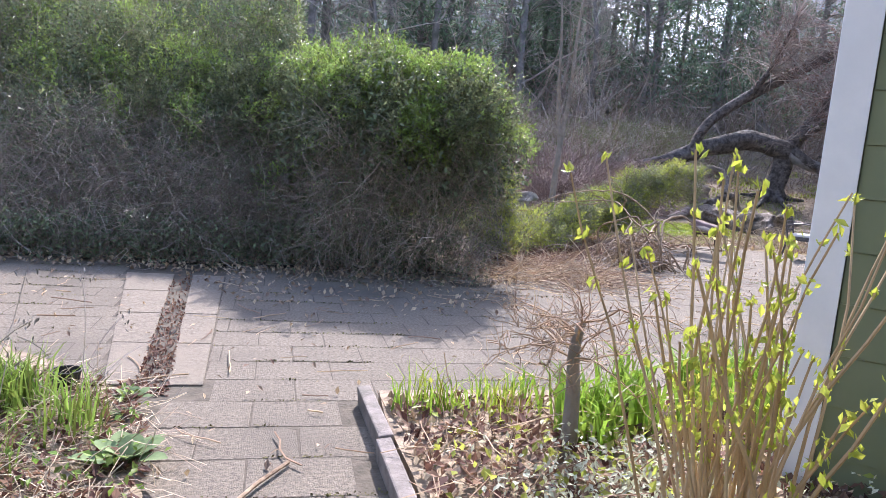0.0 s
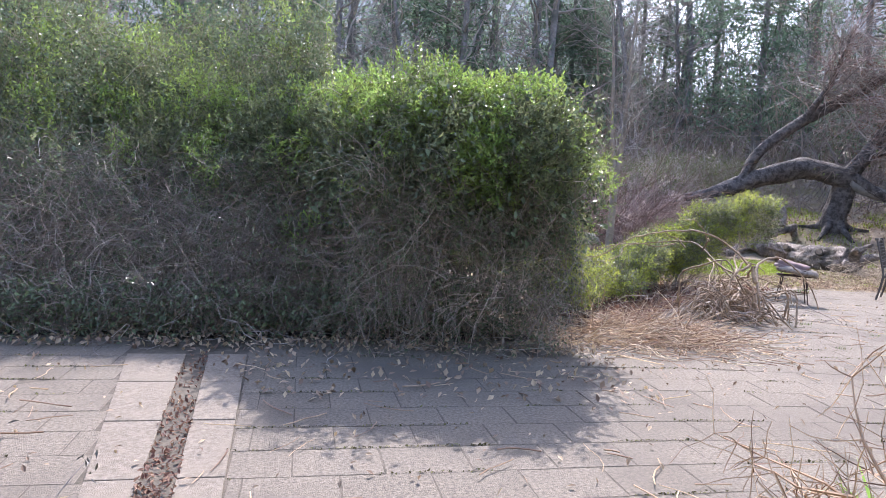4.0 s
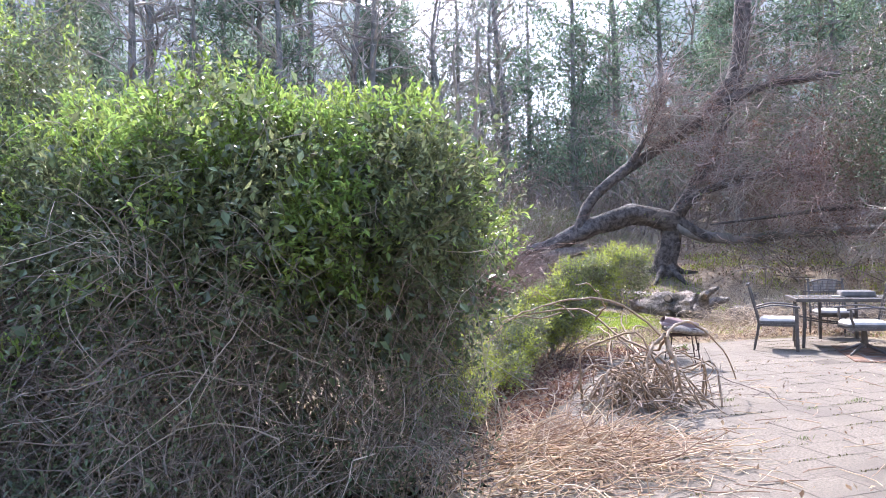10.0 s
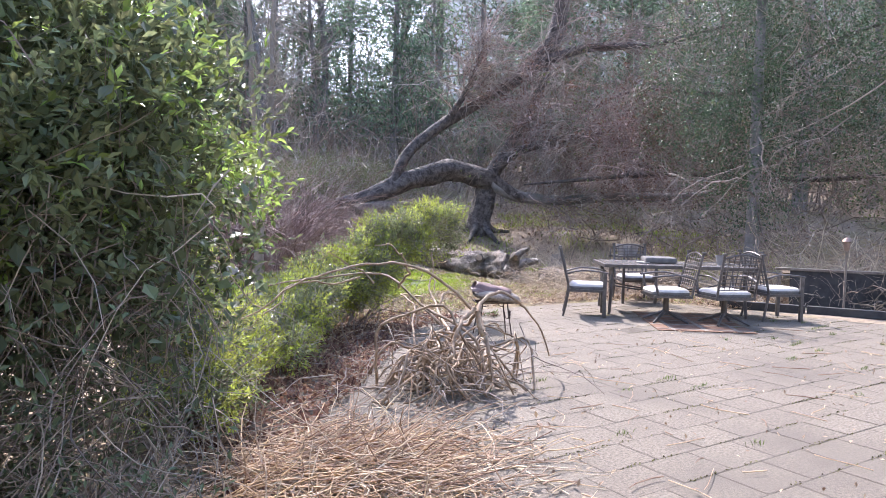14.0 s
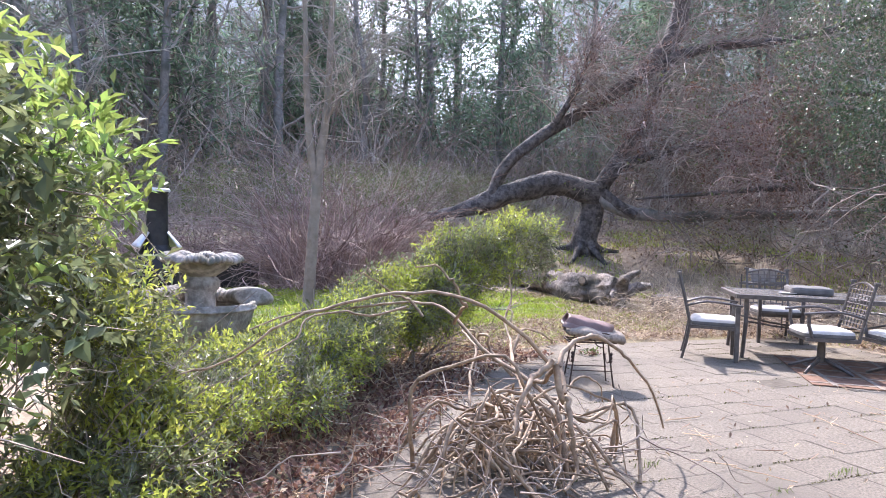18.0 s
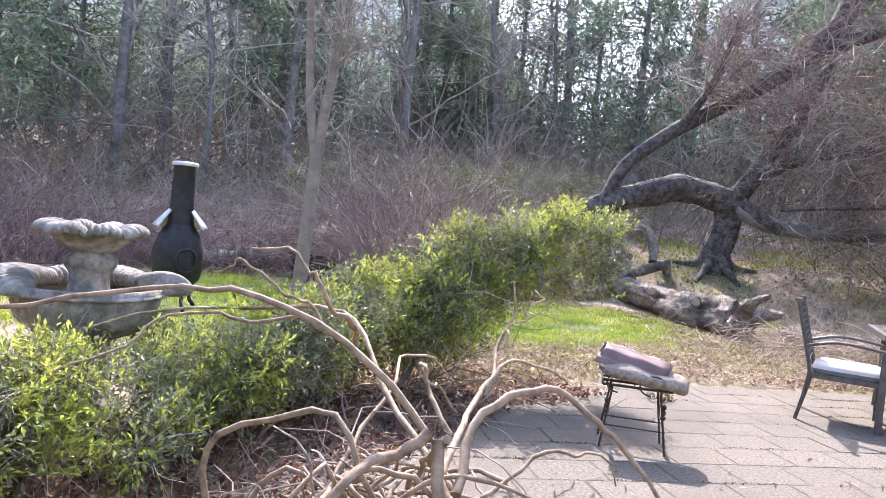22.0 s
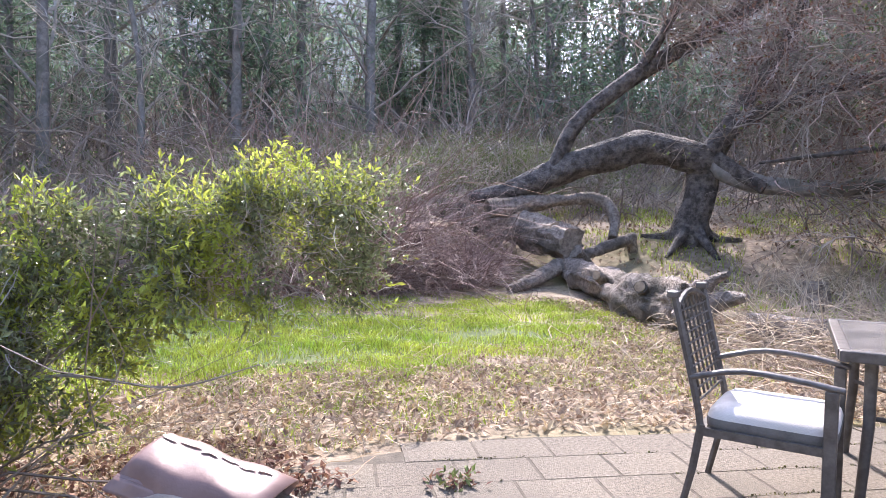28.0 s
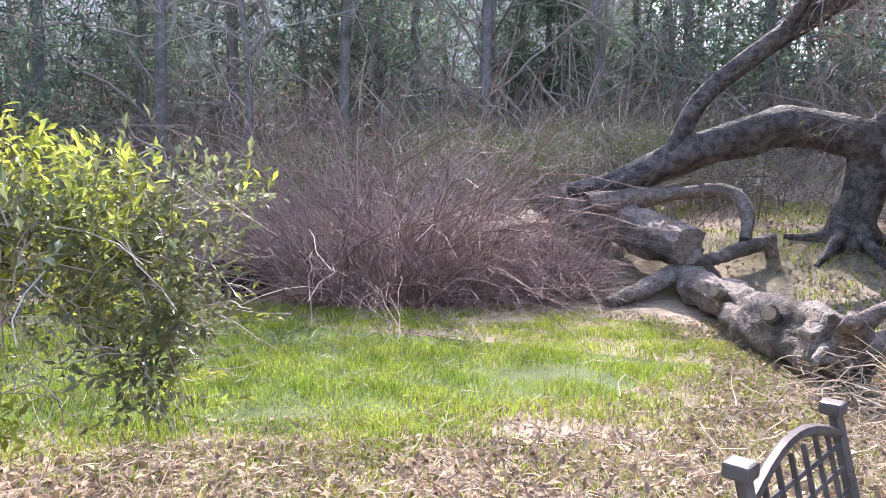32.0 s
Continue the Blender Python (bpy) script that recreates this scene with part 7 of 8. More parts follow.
def bramble(name, label, cx, cy, rx, ry, h, n, m, seed, material):
    rg = np.random.default_rng(seed)
    t = thing(name, label, "brambles", (cx, cy, float(terrain(cx, cy))))
    a, r = rg.uniform(0, 2 * math.pi, n), np.sqrt(rg.uniform(0, 1, n))
    b = np.column_stack([rx * r * np.cos(a), ry * r * np.sin(a), np.zeros(n)])
    d = np.column_stack([np.cos(a) * 0.35 + rg.normal(0, 0.3, n), np.sin(a) * 0.35 + rg.normal(0, 0.3, n), np.full(n, 1.0)])
    L = h * rg.uniform(0.7, 1.7, n) * (1.15 - 0.5 * r)
    P = wander(b, d, L, 9, rg, 0.22, 1.15)
    P[:, :, 2] = np.maximum(P[:, :, 2], 0.01)
    v, f = tubes(P, np.linspace(1, 0.4, 9)[None] * rg.uniform(0.004, 0.011, n)[:, None], 3)
    k = n * 6 // 10
    part("cane_tangle", Shape().add(v[:k * 27], f[:k * 24]), M_CANE_DARK if material is M_TWIG_RED else material, t, "arching thorny canes")
    part("cane_tangle", Shape().add(v[k * 27:], f[k * 24:] - k * 27), material, t, "pale arching canes")
    i, j = rg.integers(0, n, m), rg.integers(2, 9, m)
    Q = wander(P[i, j], rg.normal(size=(m, 3)) + np.array([0, 0, 0.3]), rg.uniform(0.15, 0.6, m), 4, rg, 0.25, 0.5)
    Q[:, :, 2] = np.maximum(Q[:, :, 2], 0.01)
    v, f = tubes(Q, np.linspace(1, 0.5, 4)[None] * rg.uniform(0.0015, 0.003, m)[:, None], 3)
    part("twig_tangle", Shape().add(v, f), material, t, "fine side shoots")
    return P


def vine_mat(name, label, blobs, seed, n, material=None, size=0.07):
    rg = np.random.default_rng(seed)
    b = np.array(blobs)
    o = np.array([b[:, 0].mean(), b[:, 1].mean(), 0])
    t = thing(name, label, "vines", tuple(o))
    C, d = lumps(blobs, n, rg, 0.6)
    v, f = leaves(clumped(C, 3, 0.08, rg) - o, size, rg, 0.5)
    part("foliage", Shape().add(v, f), material or M_VINE_LEAF, t)
    C, d = lumps(blobs, max(300, n // 5), rg, 0.9)
    P = wander(C, rg.normal(size=C.shape), rg.uniform(0.4, 1.4, len(C)), 6, rg, 0.2, 0.6)
    P[:, :, 2] = np.maximum(P[:, :, 2], 0.02)
    v, f = tubes(P - o, np.linspace(1, 0.5, 6)[None] * rg.uniform(0.003, 0.008, len(C))[:, None], 3)
    part("stem_tangle", Shape().add(v, f), M_TWIG, t, "bare trailing stems")
    return t


def bare_tree(seed, h, r, limbs, twigs):
    """Meshes of a leafless forest tree, base at the origin."""
    rg = np.random.default_rng(seed)
    tr = curve_line([(0, 0, -0.3), (rg.normal(0, 0.12), rg.normal(0, 0.12), h * 0.3), (rg.normal(0, 0.3), rg.normal(0, 0.3), h * 0.65), (rg.normal(0, 0.6), rg.normal(0, 0.6), h)], 14)
    a = Shape().tube(tr, np.linspace(r, r * 0.2, 14), 9, False)
    k = rg.integers(2, 14, limbs)
    d = np.column_stack([rg.normal(size=(limbs, 2)), rg.uniform(0.2, 1.1, limbs)])
    P = wander(tr[k], d, rg.uniform(0.12, 0.34, limbs) * h, 8, rg, 0.16, 0.0)
    v, f = tubes(P, np.linspace(1, 0.2, 8)[None] * rg.uniform(0.12, 0.3, limbs)[:, None] * r, 5)
    b = Shape().add(v, f)
    i, j = rg.integers(0, limbs, twigs), rg.integers(2, 8, twigs)
    Q = wander(P[i, j], P[i, j] - P[i, j - 1] + rg.normal(size=(twigs, 3)) * 0.5, rg.uniform(0.5, 2.2, twigs), 5, rg, 0.2, 0.1)
    v, f = tubes(Q, np.linspace(1, 0.4, 5)[None] * rg.uniform(0.008, 0.02, twigs)[:, None], 3)
    b.add(v, f)
    return a.mesh("trunk", True), b.mesh("branch_tangle")


def pine_tree(seed, h, r):
    rg = np.random.default_rng(seed)
    a = Shape().tube(curve_line([(0, 0, -0.3), (0.05, 0, h * 0.4), (0.1, 0.1, h)], 12), np.linspace(r, r * 0.15, 12), 9, False)
    n = 110
    z = h * (0.10 + 0.88 * rg.uniform(0, 1, n))
    an = rg.uniform(0, 2 * math.pi, n)
    L = (h - z) * 0.32 + 0.8
    P = wander(np.column_stack([0 * z, 0 * z, z]), np.column_stack([np.cos(an), np.sin(an), rg.uniform(-0.1, 0.35, n)]), L * rg.uniform(0.6, 1.2, n), 7, rg, 0.1, 0.15)
    v, f = tubes(P, np.linspace(1, 0.3, 7)[None] * rg.uniform(0.02, 0.04, n)[:, None], 4)
    b = Shape().add(v, f)
    C = P[:, 2:].reshape(-1, 3)
    C = clumped(C, 15, 0.36, rg)
    v, f = leaves(C, 0.38, rg, 0.6, 0.2)
    return a.mesh("trunk", True), b.mesh("branch_tangle"), Shape().add(v, f).mesh("needles")


def woods():
    rg = np.random.default_rng(101)
    kinds = [bare_tree(200 + i, h, r, 42, 620) for i, (h, r) in enumerate([(17, 0.24), (15, 0.18), (19, 0.3), (13, 0.13), (16, 0.2)])]
    pines = [pine_tree(300 + i, h, r) for i, (h, r) in enumerate([(17, 0.25), (14, 0.2)])]

    def plant(x, y, k, pine, s, label):
        z = float(terrain(x, y))
        t = thing("pine_tree" if pine else "woodland_tree", label, "tree", (x, y, z), rg.uniform(0, 360), "trees of the wood")
        t.scale = (s, s, s)
        ms = pines[k] if pine else kinds[k]
        for me, nm, m, lb in zip(ms, ("trunk", "branch_tangle", "needles"), (M_BARK, M_BARK if pine else M_TWIG, M_NEEDLE), ("", "bare branches", "drooping dark green needles")):
            part(nm, me, m, t, lb)

    # bearings from the patio (degrees right of +y), distance, kind
    rows = [(22, 47, 0, True), (20.5, 42, 2, False), (25, 50, 1, True), (30, 46, 0, True), (9, 40, 0, True), (3, 36, 2, False), (-3, 34, 1, True), (14, 33, 1, False), (12, 30, 0, False), (6, 28, 3, False),
            (0, 29, 0, False), (-8, 30, 2, False), (-14, 27, 1, True), (-20, 30, 0, False), (-28, 28, 0, True), (-36, 30, 2, False), (28, 38, 1, False), (33, 40, 4, False), (36, 44, 0, True), (40, 42, 1, False),
            (43, 36, 2, False), (47, 34, 0, True), (50, 38, 4, False), (53, 32, 1, True), (57, 35, 0, False), (60, 30, 0, True), (64, 28, 2, False), (68, 30, 1, True), (73, 27, 0, False), (78, 30, 0, True), (84, 28, 4, False), (92, 30, 1, True)]
    for az, d, k, pine in rows:
        a = radians(az - 5)
        plant(4 + d * math.sin(a), 5 + d * math.cos(a), k, pine, rg.uniform(0.85, 1.2), "tall dark pine in the wood" if pine else "tall bare woodland tree")
    for i in range(64):
        a, d = radians(rg.uniform(-45, 100)), rg.uniform(32, 75)
        pine = rg.uniform() < 0.45
        plant(4 + d * math.sin(a), 5 + d * math.cos(a), int(rg.integers(0, 2 if pine else 5)), pine, rg.uniform(0.8, 1.3), "tall dark pine in the wood" if pine else "tall bare woodland tree")
    # far woods: dense thin trunks and twigs
    n = 800
    a, d = np.radians(rg.uniform(-70, 125, n)), rg.uniform(40, 95, n)
    x, y = 4 + d * np.sin(a), 5 + d * np.cos(a)
    P = wander(np.column_stack([x, y, terrain(x, y) - 0.2]), np.column_stack([rg.normal(0, 0.05, (n, 2)), np.ones(n)]), rg.uniform(5, 17, n), 6, rg, 0.09)
    v, f = tubes(P, np.linspace(1, 0.25, 6)[None] * rg.uniform(0.03, 0.13, n)[:, None], 4)
    s = Shape().add(v, f)
    m = 13000
    i, j = rg.integers(0, n, m), rg.integers(1, 6, m)
    Q = wander(P[i, j], np.column_stack([rg.normal(size=(m, 2)), rg.uniform(0, 1, m)]), rg.uniform(0.8, 3.2, m), 4, rg, 0.3)
    v, f = tubes(Q, np.linspace(1, 0.4, 4)[None] * rg.uniform(0.012, 0.035, m)[:, None], 3)
    setting("far_woods", s.add(v, f), M_TWIG_DARK, "distant bare woodland on the rising ground", "woods", kind="stuff")
    q = rg.integers(0, n, 8500)
    C = P[q, rg.integers(1, 6, 8500)] + rg.normal(size=(8500, 3)) * 1.3
    v, f = leaves(clumped(C, 5, 0.6, rg), 0.55, rg, 0.4, 0.3)
    setting("far_evergreens", Shape().add(v, f), M_NEEDLE, "distant dark evergreen foliage", "woods", kind="stuff")
    # brush between the far trunks
    n = 9500
    a, d = np.radians(rg.uniform(-70, 120, n)), rg.uniform(27, 84, n)
    x, y = 4 + d * np.sin(a), 5 + d * np.cos(a)
    P = wander(np.column_stack([x, y, terrain(x, y)]), np.column_stack([rg.normal(0, 0.6, (n, 2)), np.ones(n)]), rg.uniform(1.2, 4.5, n) * (1 + d / 70), 5, rg, 0.25, 0.3)
    v, f = tubes(P, np.linspace(1, 0.4, 5)[None] * (rg.uniform(0.010, 0.026, n) * (1 + d / 30))[:, None], 3)
    setting("far_brush", Shape().add(v, f), M_TWIG_DARK, "bare brush between the far trees", "brush", kind="stuff")
    # undergrowth behind the garden
    n = 6500
    a, d = np.radians(rg.uniform(-60, 110, n)), rg.uniform(17, 38, n)
    x, y = 4 + d * np.sin(a), 4 + d * np.cos(a)
    k = ~inside([(2, 10), (30, 10), (24, 23), (14.5, 21), (9, 17.5), (7, 20), (2, 20)], x, y)
    x, y = x[k], y[k]
    n = len(x)
    P = wander(np.column_stack([x, y, terrain(x, y)]), np.column_stack([rg.normal(0, 0.4, (n, 2)), np.ones(n)]), rg.uniform(1.0, 4.0, n), 7, rg, 0.28, 0.5)
    v, f = tubes(P, np.linspace(1, 0.3, 7)[None] * rg.uniform(0.006, 0.02, n)[:, None], 3)
    s = Shape().add(v, f)
    m = 14000
    i, j = rg.integers(0, n, m), rg.integers(1, 7, m)
    Q = wander(P[i, j], rg.normal(size=(m, 3)) + np.array([0, 0, 0.2]), rg.uniform(0.3, 1.4, m), 4, rg, 0.22, 0.2)
    v, f = tubes(Q, np.linspace(1, 0.5, 4)[None] * rg.uniform(0.004, 0.010, m)[:, None], 3)
    setting("undergrowth", s.add(v, f), M_TWIG_DARK, "bare reddish-grey undergrowth at the edge of the wood", "undergrowth", kind="stuff")
    q = scatter([(-12, 18), (2, 20), (7, 20.5), (10, 22), (24, 26), (30, 30), (10, 38), (-14, 34)], 5200, rg)
    C = np.column_stack([q, terrain(q[:, 0], q[:, 1]) + rg.uniform(0.1, 2.2, len(q))])
    v, f = leaves(clumped(C, 3, 0.2, rg), 0.09, rg, 0.4)
    setting("undergrowth_leaves", Shape().add(v, f), M_VINE_LEAF, "sparse green leaves in the undergrowth", "undergrowth", kind="stuff")
    # added woodland hill that closes the view, glowing in place of distance haze
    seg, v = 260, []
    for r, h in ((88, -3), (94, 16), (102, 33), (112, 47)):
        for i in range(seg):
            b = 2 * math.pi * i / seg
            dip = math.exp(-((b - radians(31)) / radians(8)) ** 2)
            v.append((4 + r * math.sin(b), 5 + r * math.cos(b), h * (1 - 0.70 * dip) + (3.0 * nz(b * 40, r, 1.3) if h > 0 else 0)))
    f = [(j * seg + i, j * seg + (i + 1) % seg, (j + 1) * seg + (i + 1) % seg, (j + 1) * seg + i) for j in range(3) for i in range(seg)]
    setting("backdrop", Shape().add(v, f), M_FARWOOD_HAZE, "added far wooded hillside with a haze glow", "hillside", True)


def right_thicket():
    """The tangle of fallen crown and ivy that fills the view beyond the table."""
    rg = np.random.default_rng(111)
    o = np.array([15.5, 10.9, 0])
    t = thing("ivy_tree", "dark ivy-clad tree with drooping bare branches beyond the table", "tree", tuple(o))
    part("trunk", knobbly([(0, 0, -0.1), (0.1, 0, 1.5), (0.3, 0.1, 4), (0.5, 0.2, 8)], [0.16, 0.13, 0.11, 0.08], 16, rg, 10), M_BARK, t, smooth=True)
    blobs = [(0.0, 0.0, 1.9, 0.8, 1.0, 1.0), (0.1, 0.2, 3.0, 1.3, 1.4, 1.9), (1.0, -0.6, 4.6, 1.8, 2.0, 2.2), (0.4, 1.2, 4.4, 1.5, 1.8, 2.2), (1.6, -2.4, 3.6, 1.8, 2.0, 2.2), (1.5, 0.5, 7.0, 2.2, 2.6, 2.0), (2.0, -4.2, 4.2, 2.0, 2.0, 2.8)]
    C, d = lumps(blobs, 20000, rg, 0.7)
    v, f = leaves(clumped(C, 3, 0.09, rg), 0.07, rg, 0.4)
    part("ivy", Shape().add(v, f), M_IVY, t, "dark hanging ivy leaves")
    # outermost ivy takes the lighter privet green to look lit
    C, d = lumps(blobs, 2000, rg, 0.2)
    v, f = leaves(clumped(C, 3, 0.09, rg), 0.07, rg, 0.7)
    part("ivy", Shape().add(v, f), M_LEAF, t, "glossy ivy leaves coloured as if lit")
    C, d = lumps(blobs, 1400, rg, 0.9)
    s, Q = spray(C, d * 0.6 + np.array([-0.4, -0.1, -0.1]), 260, 2600, rg, (1.0, 3.0), (0.3, 1.2), 0.014, 0.6)
    part("branch_tangle", s, M_TWIG_DARK, t, "drooping tangle of bare branches")
    # crown of the fallen tree: between the trunk and the table
    o = np.array([19.3, 14.4, 0])
    t = thing("fallen_brush", "fallen tree crown, a dense tangle of bare branches", "brush", tuple(o))
    n = 900
    pts = np.column_stack([rg.uniform(-5, 5, n), rg.uniform(-7, 8, n), rg.uniform(0.1, 6.5, n)])
    k = inside([(-3.3, 2.5), (-2.6, -1), (-0.6, -2.5), (-0.4, -8), (6, -8), (6, 9), (1.5, 9.5), (-1.5, 6)], pts[:, 0], pts[:, 1])
    pts = pts[k]
    d = np.tile(np.array([-0.6, -0.6, 0.15]), (len(pts), 1))
    s, Q = spray(pts, d, 520, 7600, rg, (1.2, 3.6), (0.3, 1.3), 0.016, 0.45)
    part("branch_tangle", s, M_TWIG_DARK, t, "dense tangle of grey branches")
    s3, Q3 = spray(pts, d, 150, 2200, rg, (1.2, 3.2), (0.3, 1.1), 0.015, 0.5)
    part("branch_tangle", s3, M_TWIG, t, "pale weathered branches")
    pick = Q[rg.integers(0, len(Q), 3200), rg.integers(1, 5, 3200)]
    v, f = leaves(clumped(pick[:1500], 3, 0.1, rg), 0.075, rg, 0.3)
    part("dead_leaves", Shape().add(v, f), M_LEAF_RUST, t, "clinging rusty dead leaves")
    C, d = lumps([(-2.6, 0.1, 3.2, 1.0, 1.1, 0.9), (-1.6, 0.6, 4.2, 1.1, 1.1, 0.9), (-1.4, -1.8, 3.0, 0.7, 0.8, 0.7), (-3.4, 2.6, 4.4, 0.9, 0.9, 0.6)], 1500, rg, 0.9)
    s2, Q2 = spray(C, d + np.array([-0.3, -0.3, 0.0]), 300, 2600, rg, (0.5, 1.6), (0.2, 0.7), 0.010, 0.4)
    part("branch_tangle", s2, M_TWIG_RED, t, "reddish leafy branches")
    pick2 = Q2[rg.integers(0, len(Q2), 2600), rg.integers(1, 5, 2600)]
    v, f = leaves(clumped(pick2, 2, 0.06, rg), 0.075, rg, 0.3)
    part("dead_leaves", Shape().add(v, f), M_LEAF_RUST, t, "dense rusty dead leaves")
    v, f = leaves(clumped(pick[1500:], 3, 0.15, rg), 0.09, rg, 0.4)
    part("vine_leaves", Shape().add(v, f), M_VINE_LEAF, t, "olive green vine leaves")
    for pts, r in (([(-3.5, 3.0, 2.3), (-1.5, 0.0, 2.6), (0.5, -3.5, 2.5), (2.0, -7, 3.0)], 0.10), ([(1, 5, 4.6), (0.2, 2, 5.3), (0.9, -1, 5.0), (0.4, -4, 6.0), (1, -7, 6.2)], 0.09)):
        part("fallen_limb", knobbly(pts, [r * 0.25, r * 0.8, r * 0.6, r * 0.25], 24, rg, 8, 0.3), M_BARK_DARK, t, "long fallen limb", True)


fallen_log()
broken_tree()
bramble("bramble_mound", "mound of reddish arching bramble canes behind the lawn", 8.7, 19.3, 1.5, 0.9, 3.0, 900, 3600, 121, M_TWIG_RED)
bramble("bramble_mound", "low reddish bramble spilling beside the log", 10.8, 19.3, 1.0, 0.7, 1.2, 800, 2500, 122, M_TWIG_RED)
bramble("bramble_mound", "grey bramble thicket at the edge of the wood", 5.3, 21.6, 2.2, 1.2, 1.6, 900, 4200, 123, M_TWIG_RED)
bramble("bramble_mound", "grey bramble thicket at the edge of the wood", 0.6, 21.3, 3.2, 1.5, 2.0, 1000, 5200, 124, M_TWIG_RED)
bramble("bramble_mound", "tangle of pale dead canes beyond the log", 16.3, 15.4, 2.0, 2.0, 0.65, 320, 1200, 125, M_STRAW)
bramble("bramble_mound", "tangle of pale dead canes behind the planter", 14.9, 8.9, 1.2, 2.4, 1.1, 600, 2600, 126, M_STRAW)
vine_mat("vine_mat", "olive-green vines smothering brush beyond the log", [(12.3, 22.7, 2.25, 2.2, 1.0, 0.9), (13.9, 24.1, 2.45, 2.4, 1.2, 1.0), (10.3, 22.9, 2.15, 1.9, 1.2, 1.0), (11.3, 21.8, 2.25, 0.9, 0.7, 0.5), (7.9, 23.5, 2.05, 1.8, 1.0, 0.9), (16.3, 24.5, 2.35, 2.0, 1.2, 1.0)], 131, 10000, None, 0.06)
woods()
right_thicket()

# ---- paving, piece by piece ----
PW, PH = 0.405, 0.312


def paver_shape(w, d, seed):
    rg = np.random.default_rng(seed)
    b, z = 0.0025, 0.0
    j = rg.uniform(-0.002, 0.002, (4, 2))
    c = [(-w / 2, -d / 2), (w / 2, -d / 2), (w / 2, d / 2), (-w / 2, d / 2)]
    v = [(x + jx, y + jy, -0.03) for (x, y), (jx, jy) in zip(c, j)] + [(x + jx, y + jy, z - 0.002) for (x, y), (jx, jy) in zip(c, j)]
    v += [(x * (1 - 2 * b / w) + jx, y * (1 - 2 * b / d) + jy, z) for (x, y), (jx, jy) in zip(c, j)]
    f = [(0, 1, 5, 4), (1, 2, 6, 5), (2, 3, 7, 6), (3, 0, 4, 7), (4, 5, 9, 8), (5, 6, 10, 9), (6, 7, 11, 10), (7, 4, 8, 11), (8, 9, 10, 11)]
    return np.array(v), np.array(f)


def strip_edge(k, y):
    """Edges of the drain strip, which narrows towards the path: outer left, gutter, gutter, outer right."""
    return (-0.50 - 0.161 * (y - 3.85), -0.335 - 0.079 * (y - 3.77), -0.20 - 0.072 * (y - 3.77), -0.035 - 0.037 * (y - 3.85))[k]


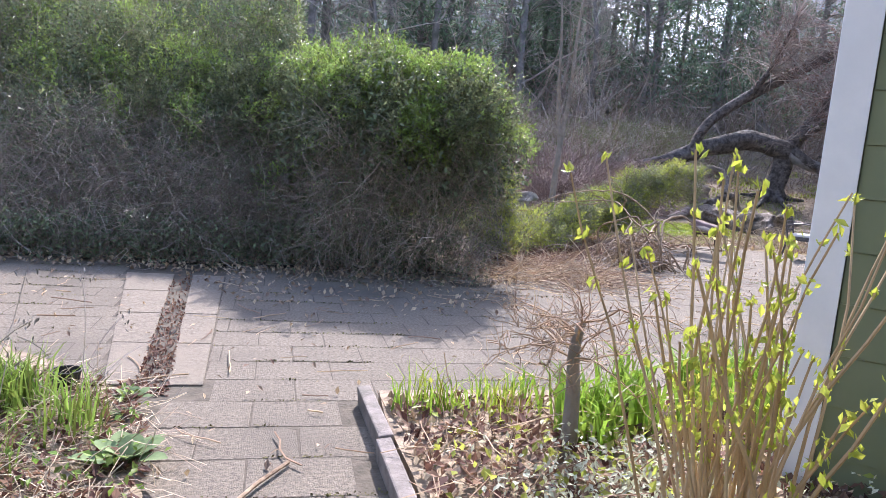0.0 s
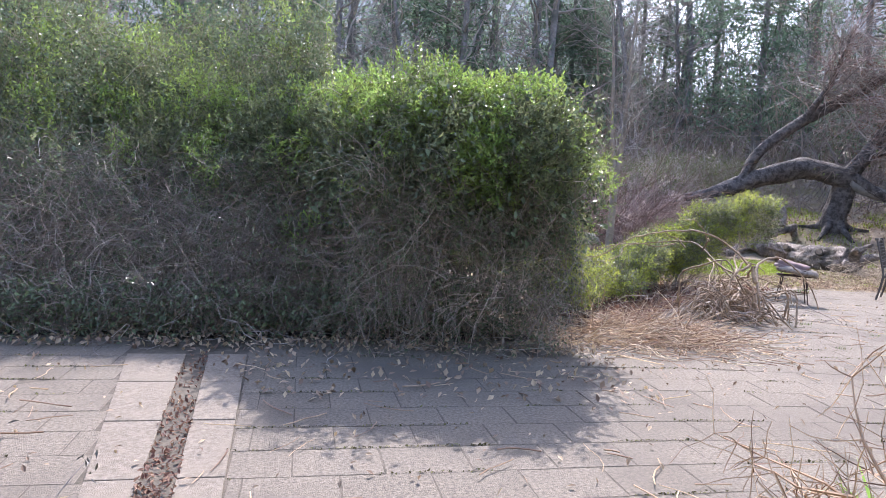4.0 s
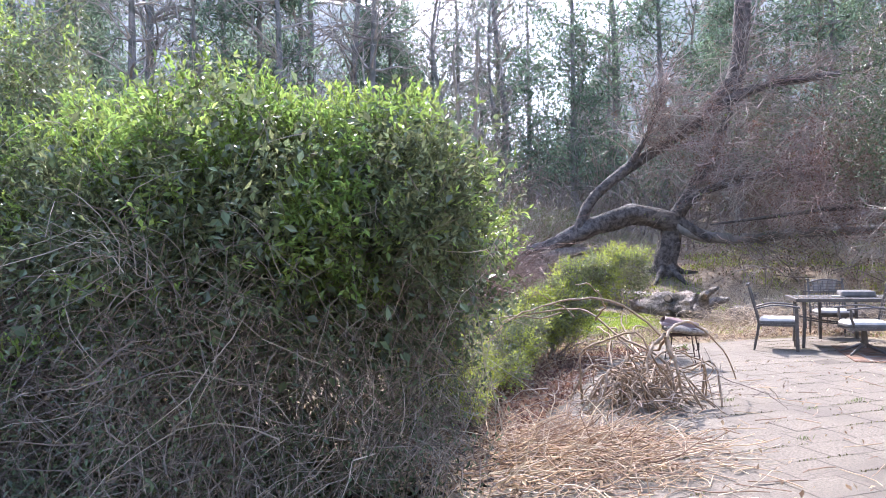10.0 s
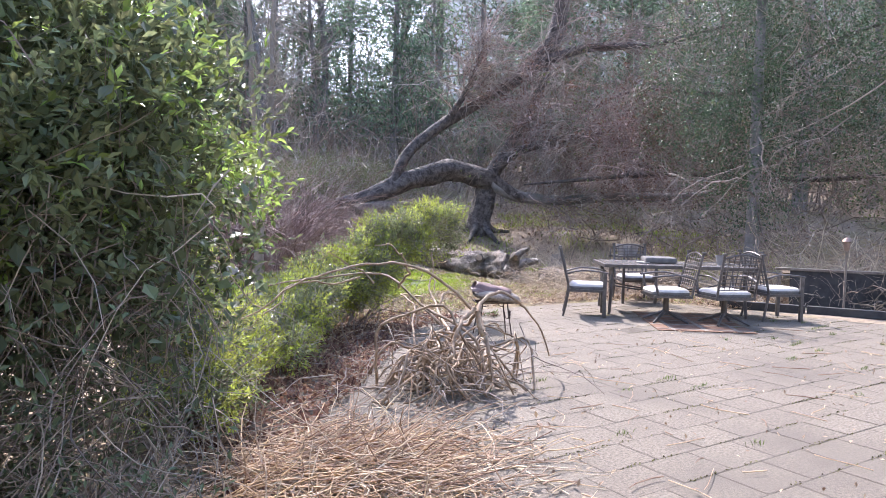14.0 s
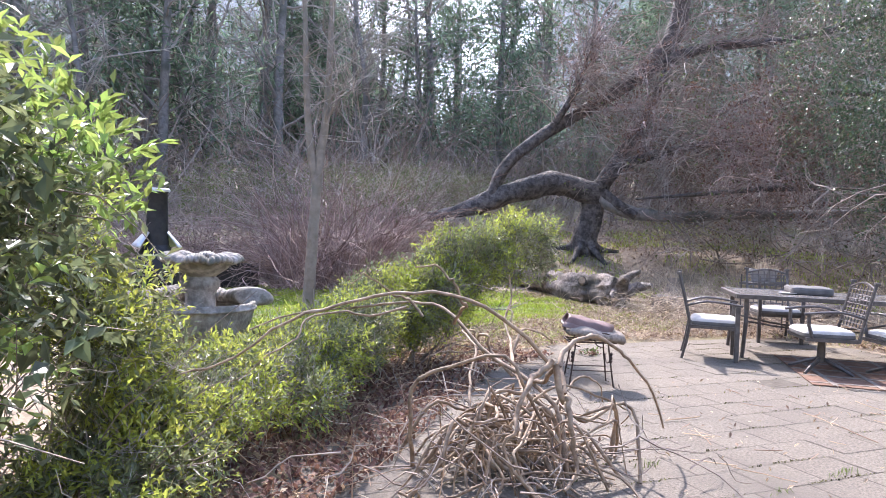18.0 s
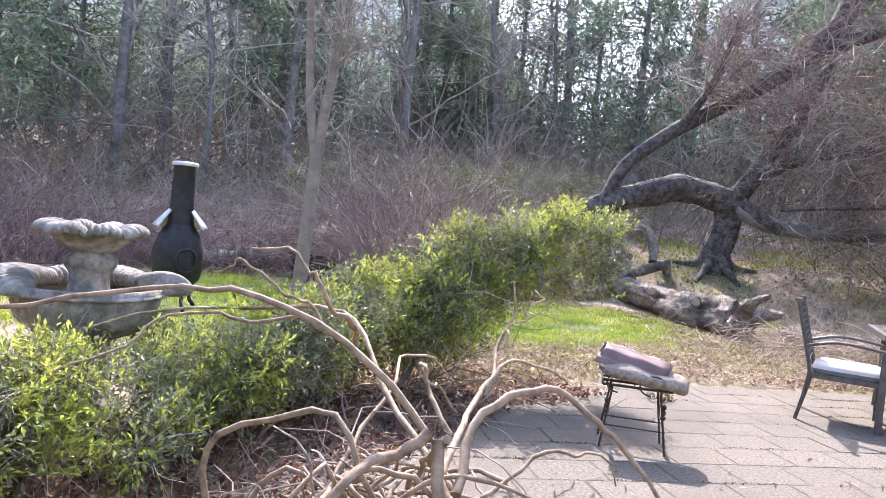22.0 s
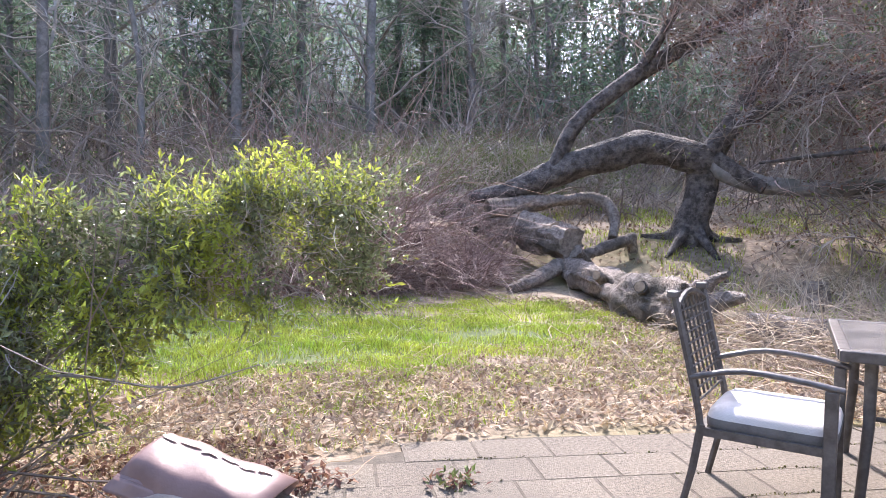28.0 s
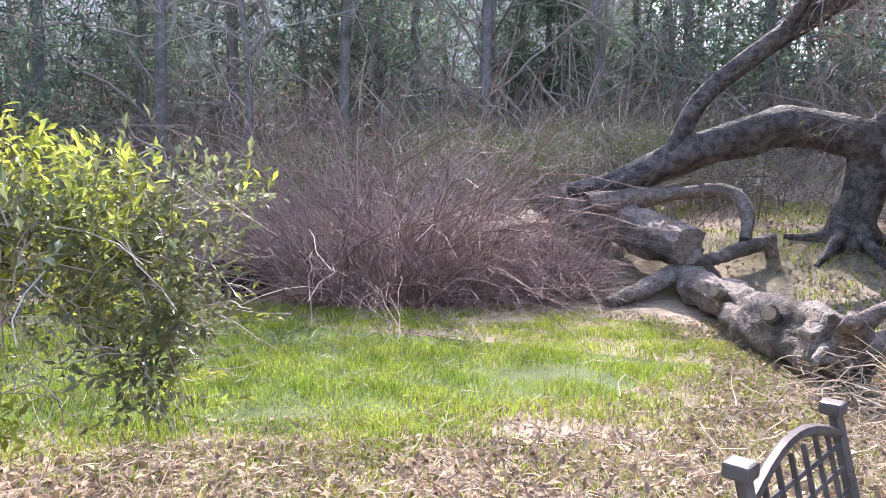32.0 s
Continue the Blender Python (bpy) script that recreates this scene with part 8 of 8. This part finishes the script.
def paving():
    rg = np.random.default_rng(7)
    pav = thing("patio", "patio of weathered pinkish-grey concrete pavers", "patio", kind="structure")
    variants = []
    for k in range(5):
        v, f = paver_shape(PW - 0.007, PH - 0.007, k)
        me = Shape().add(v, f).mesh("paver")
        me.materials.append(M_PAVER)
        variants.append(me)
    v0, f0 = paver_shape(PW - 0.007, PH - 0.007, 1)
    far, count = Shape(), 0
    for r in range(54):
        y0 = -3.9 + PH * (r + 0.5)
        for c in range(56):
            x = -8.9 + PW * (c + 0.5 + (0.5 if r % 2 else 0.0))
            y = y0 + float(row_shift(x))
            turn = math.degrees(math.atan2(float(row_shift(x + 0.2)) - float(row_shift(x - 0.2)), 0.4))
            ct, st = math.cos(radians(turn)), math.sin(radians(turn))
            if not inside(PATIO, [x], [y])[0]:
                continue
            x0, x1 = x - PW / 2, x + PW / 2
            ea, eb = float(strip_edge(0, y)) - 0.006, float(strip_edge(3, y)) + 0.006
            if y > 3.64 and x1 > ea and x0 < eb:
                left, right = ea - x0, x1 - eb
                for w, cx in ((left, (x0 + ea) / 2), (right, (x1 + eb) / 2)):
                    if 0.04 < w < PW:
                        vv, ff = paver_shape(w - 0.006, PH - 0.006, c)
                        far.add(vv + np.array([cx, y, 0]), ff)
                continue
            if inside(BED_R, [x], [y])[0] and inside(BED_R, [x + 0.1], [y - 0.1])[0] or inside(BED_L, [x], [y])[0]:
                continue
            z, a = rg.normal(0, 0.0010), rg.normal(0, 0.3)
            if -2.6 < x < 3.4 and 2.4 < y < 7.0 and count < 300:
                ob = part("paver", variants[(r * 3 + c) % 5], M_PAVER, pav)
                ob.matrix_basis = pose(x, y, z, rg.normal(0, 0.15), rg.normal(0, 0.15), a + turn)
                count += 1
            else:
                far.add(np.column_stack([v0[:, 0] * ct - v0[:, 1] * st, v0[:, 0] * st + v0[:, 1] * ct, v0[:, 2]]) + np.array([x, y, z]), f0)
    p = part("outer_pavers", far, M_PAVER_FAR, pav, "pavers of the outer patio")
    p["kind"] = "stuff"
    # drain strip: two slab bands with a brick gutter between
    dr = thing("drain_strip", "strip of two concrete slab bands with a leafy brick gutter between", "drain strip", kind="structure")
    for i in range(4):
        ya, yb = 3.80 + 0.735 * i, 3.80 + 0.735 * (i + 1) - 0.008
        for k0, k1 in ((0, 1), (2, 3)):
            c = [(strip_edge(k0, ya), ya), (strip_edge(k1, ya), ya), (strip_edge(k1, yb), yb), (strip_edge(k0, yb), yb)]
            part("slab", Shape().slab(c, -0.04, 0.010 + rg.normal(0, 0.001)), M_SLAB, dr, bevel=0.006)
    v, f = paver_shape(0.135, 0.062, 9)
    bm = Shape().add(v, f).mesh("gutter_brick")
    bm.materials.append(M_BRICK)
    for i in range(44):
        ob = part("gutter_brick", bm, M_BRICK, dr)
        ob.matrix_basis = pose((strip_edge(1, 3.72 + 0.07 * i) + strip_edge(2, 3.72 + 0.07 * i)) / 2, 3.72 + 0.07 * i, -0.012 + rg.normal(0, 0.002), 0, 0, rg.normal(0, 1.5))
    y = 3.66 + 3.1 * rg.uniform(0, 1, 900) ** 1.25
    q = np.column_stack([(strip_edge(1, y) + strip_edge(2, y)) / 2 + rg.uniform(-0.08, 0.08, 900), y])
    q = q[rg.uniform(size=900) < np.where(q[:, 1] > 5.6, 0.45, 1.0)]
    v, f = leaves(np.column_stack([q, rg.uniform(-0.004, 0.02, len(q))]), 0.034, rg, 1.3)
    setting("gutter_leaves", Shape().add(v, f), M_LEAF_RUST, "dead leaves packed in the brick gutter", "leaf litter", kind="stuff")


paving()
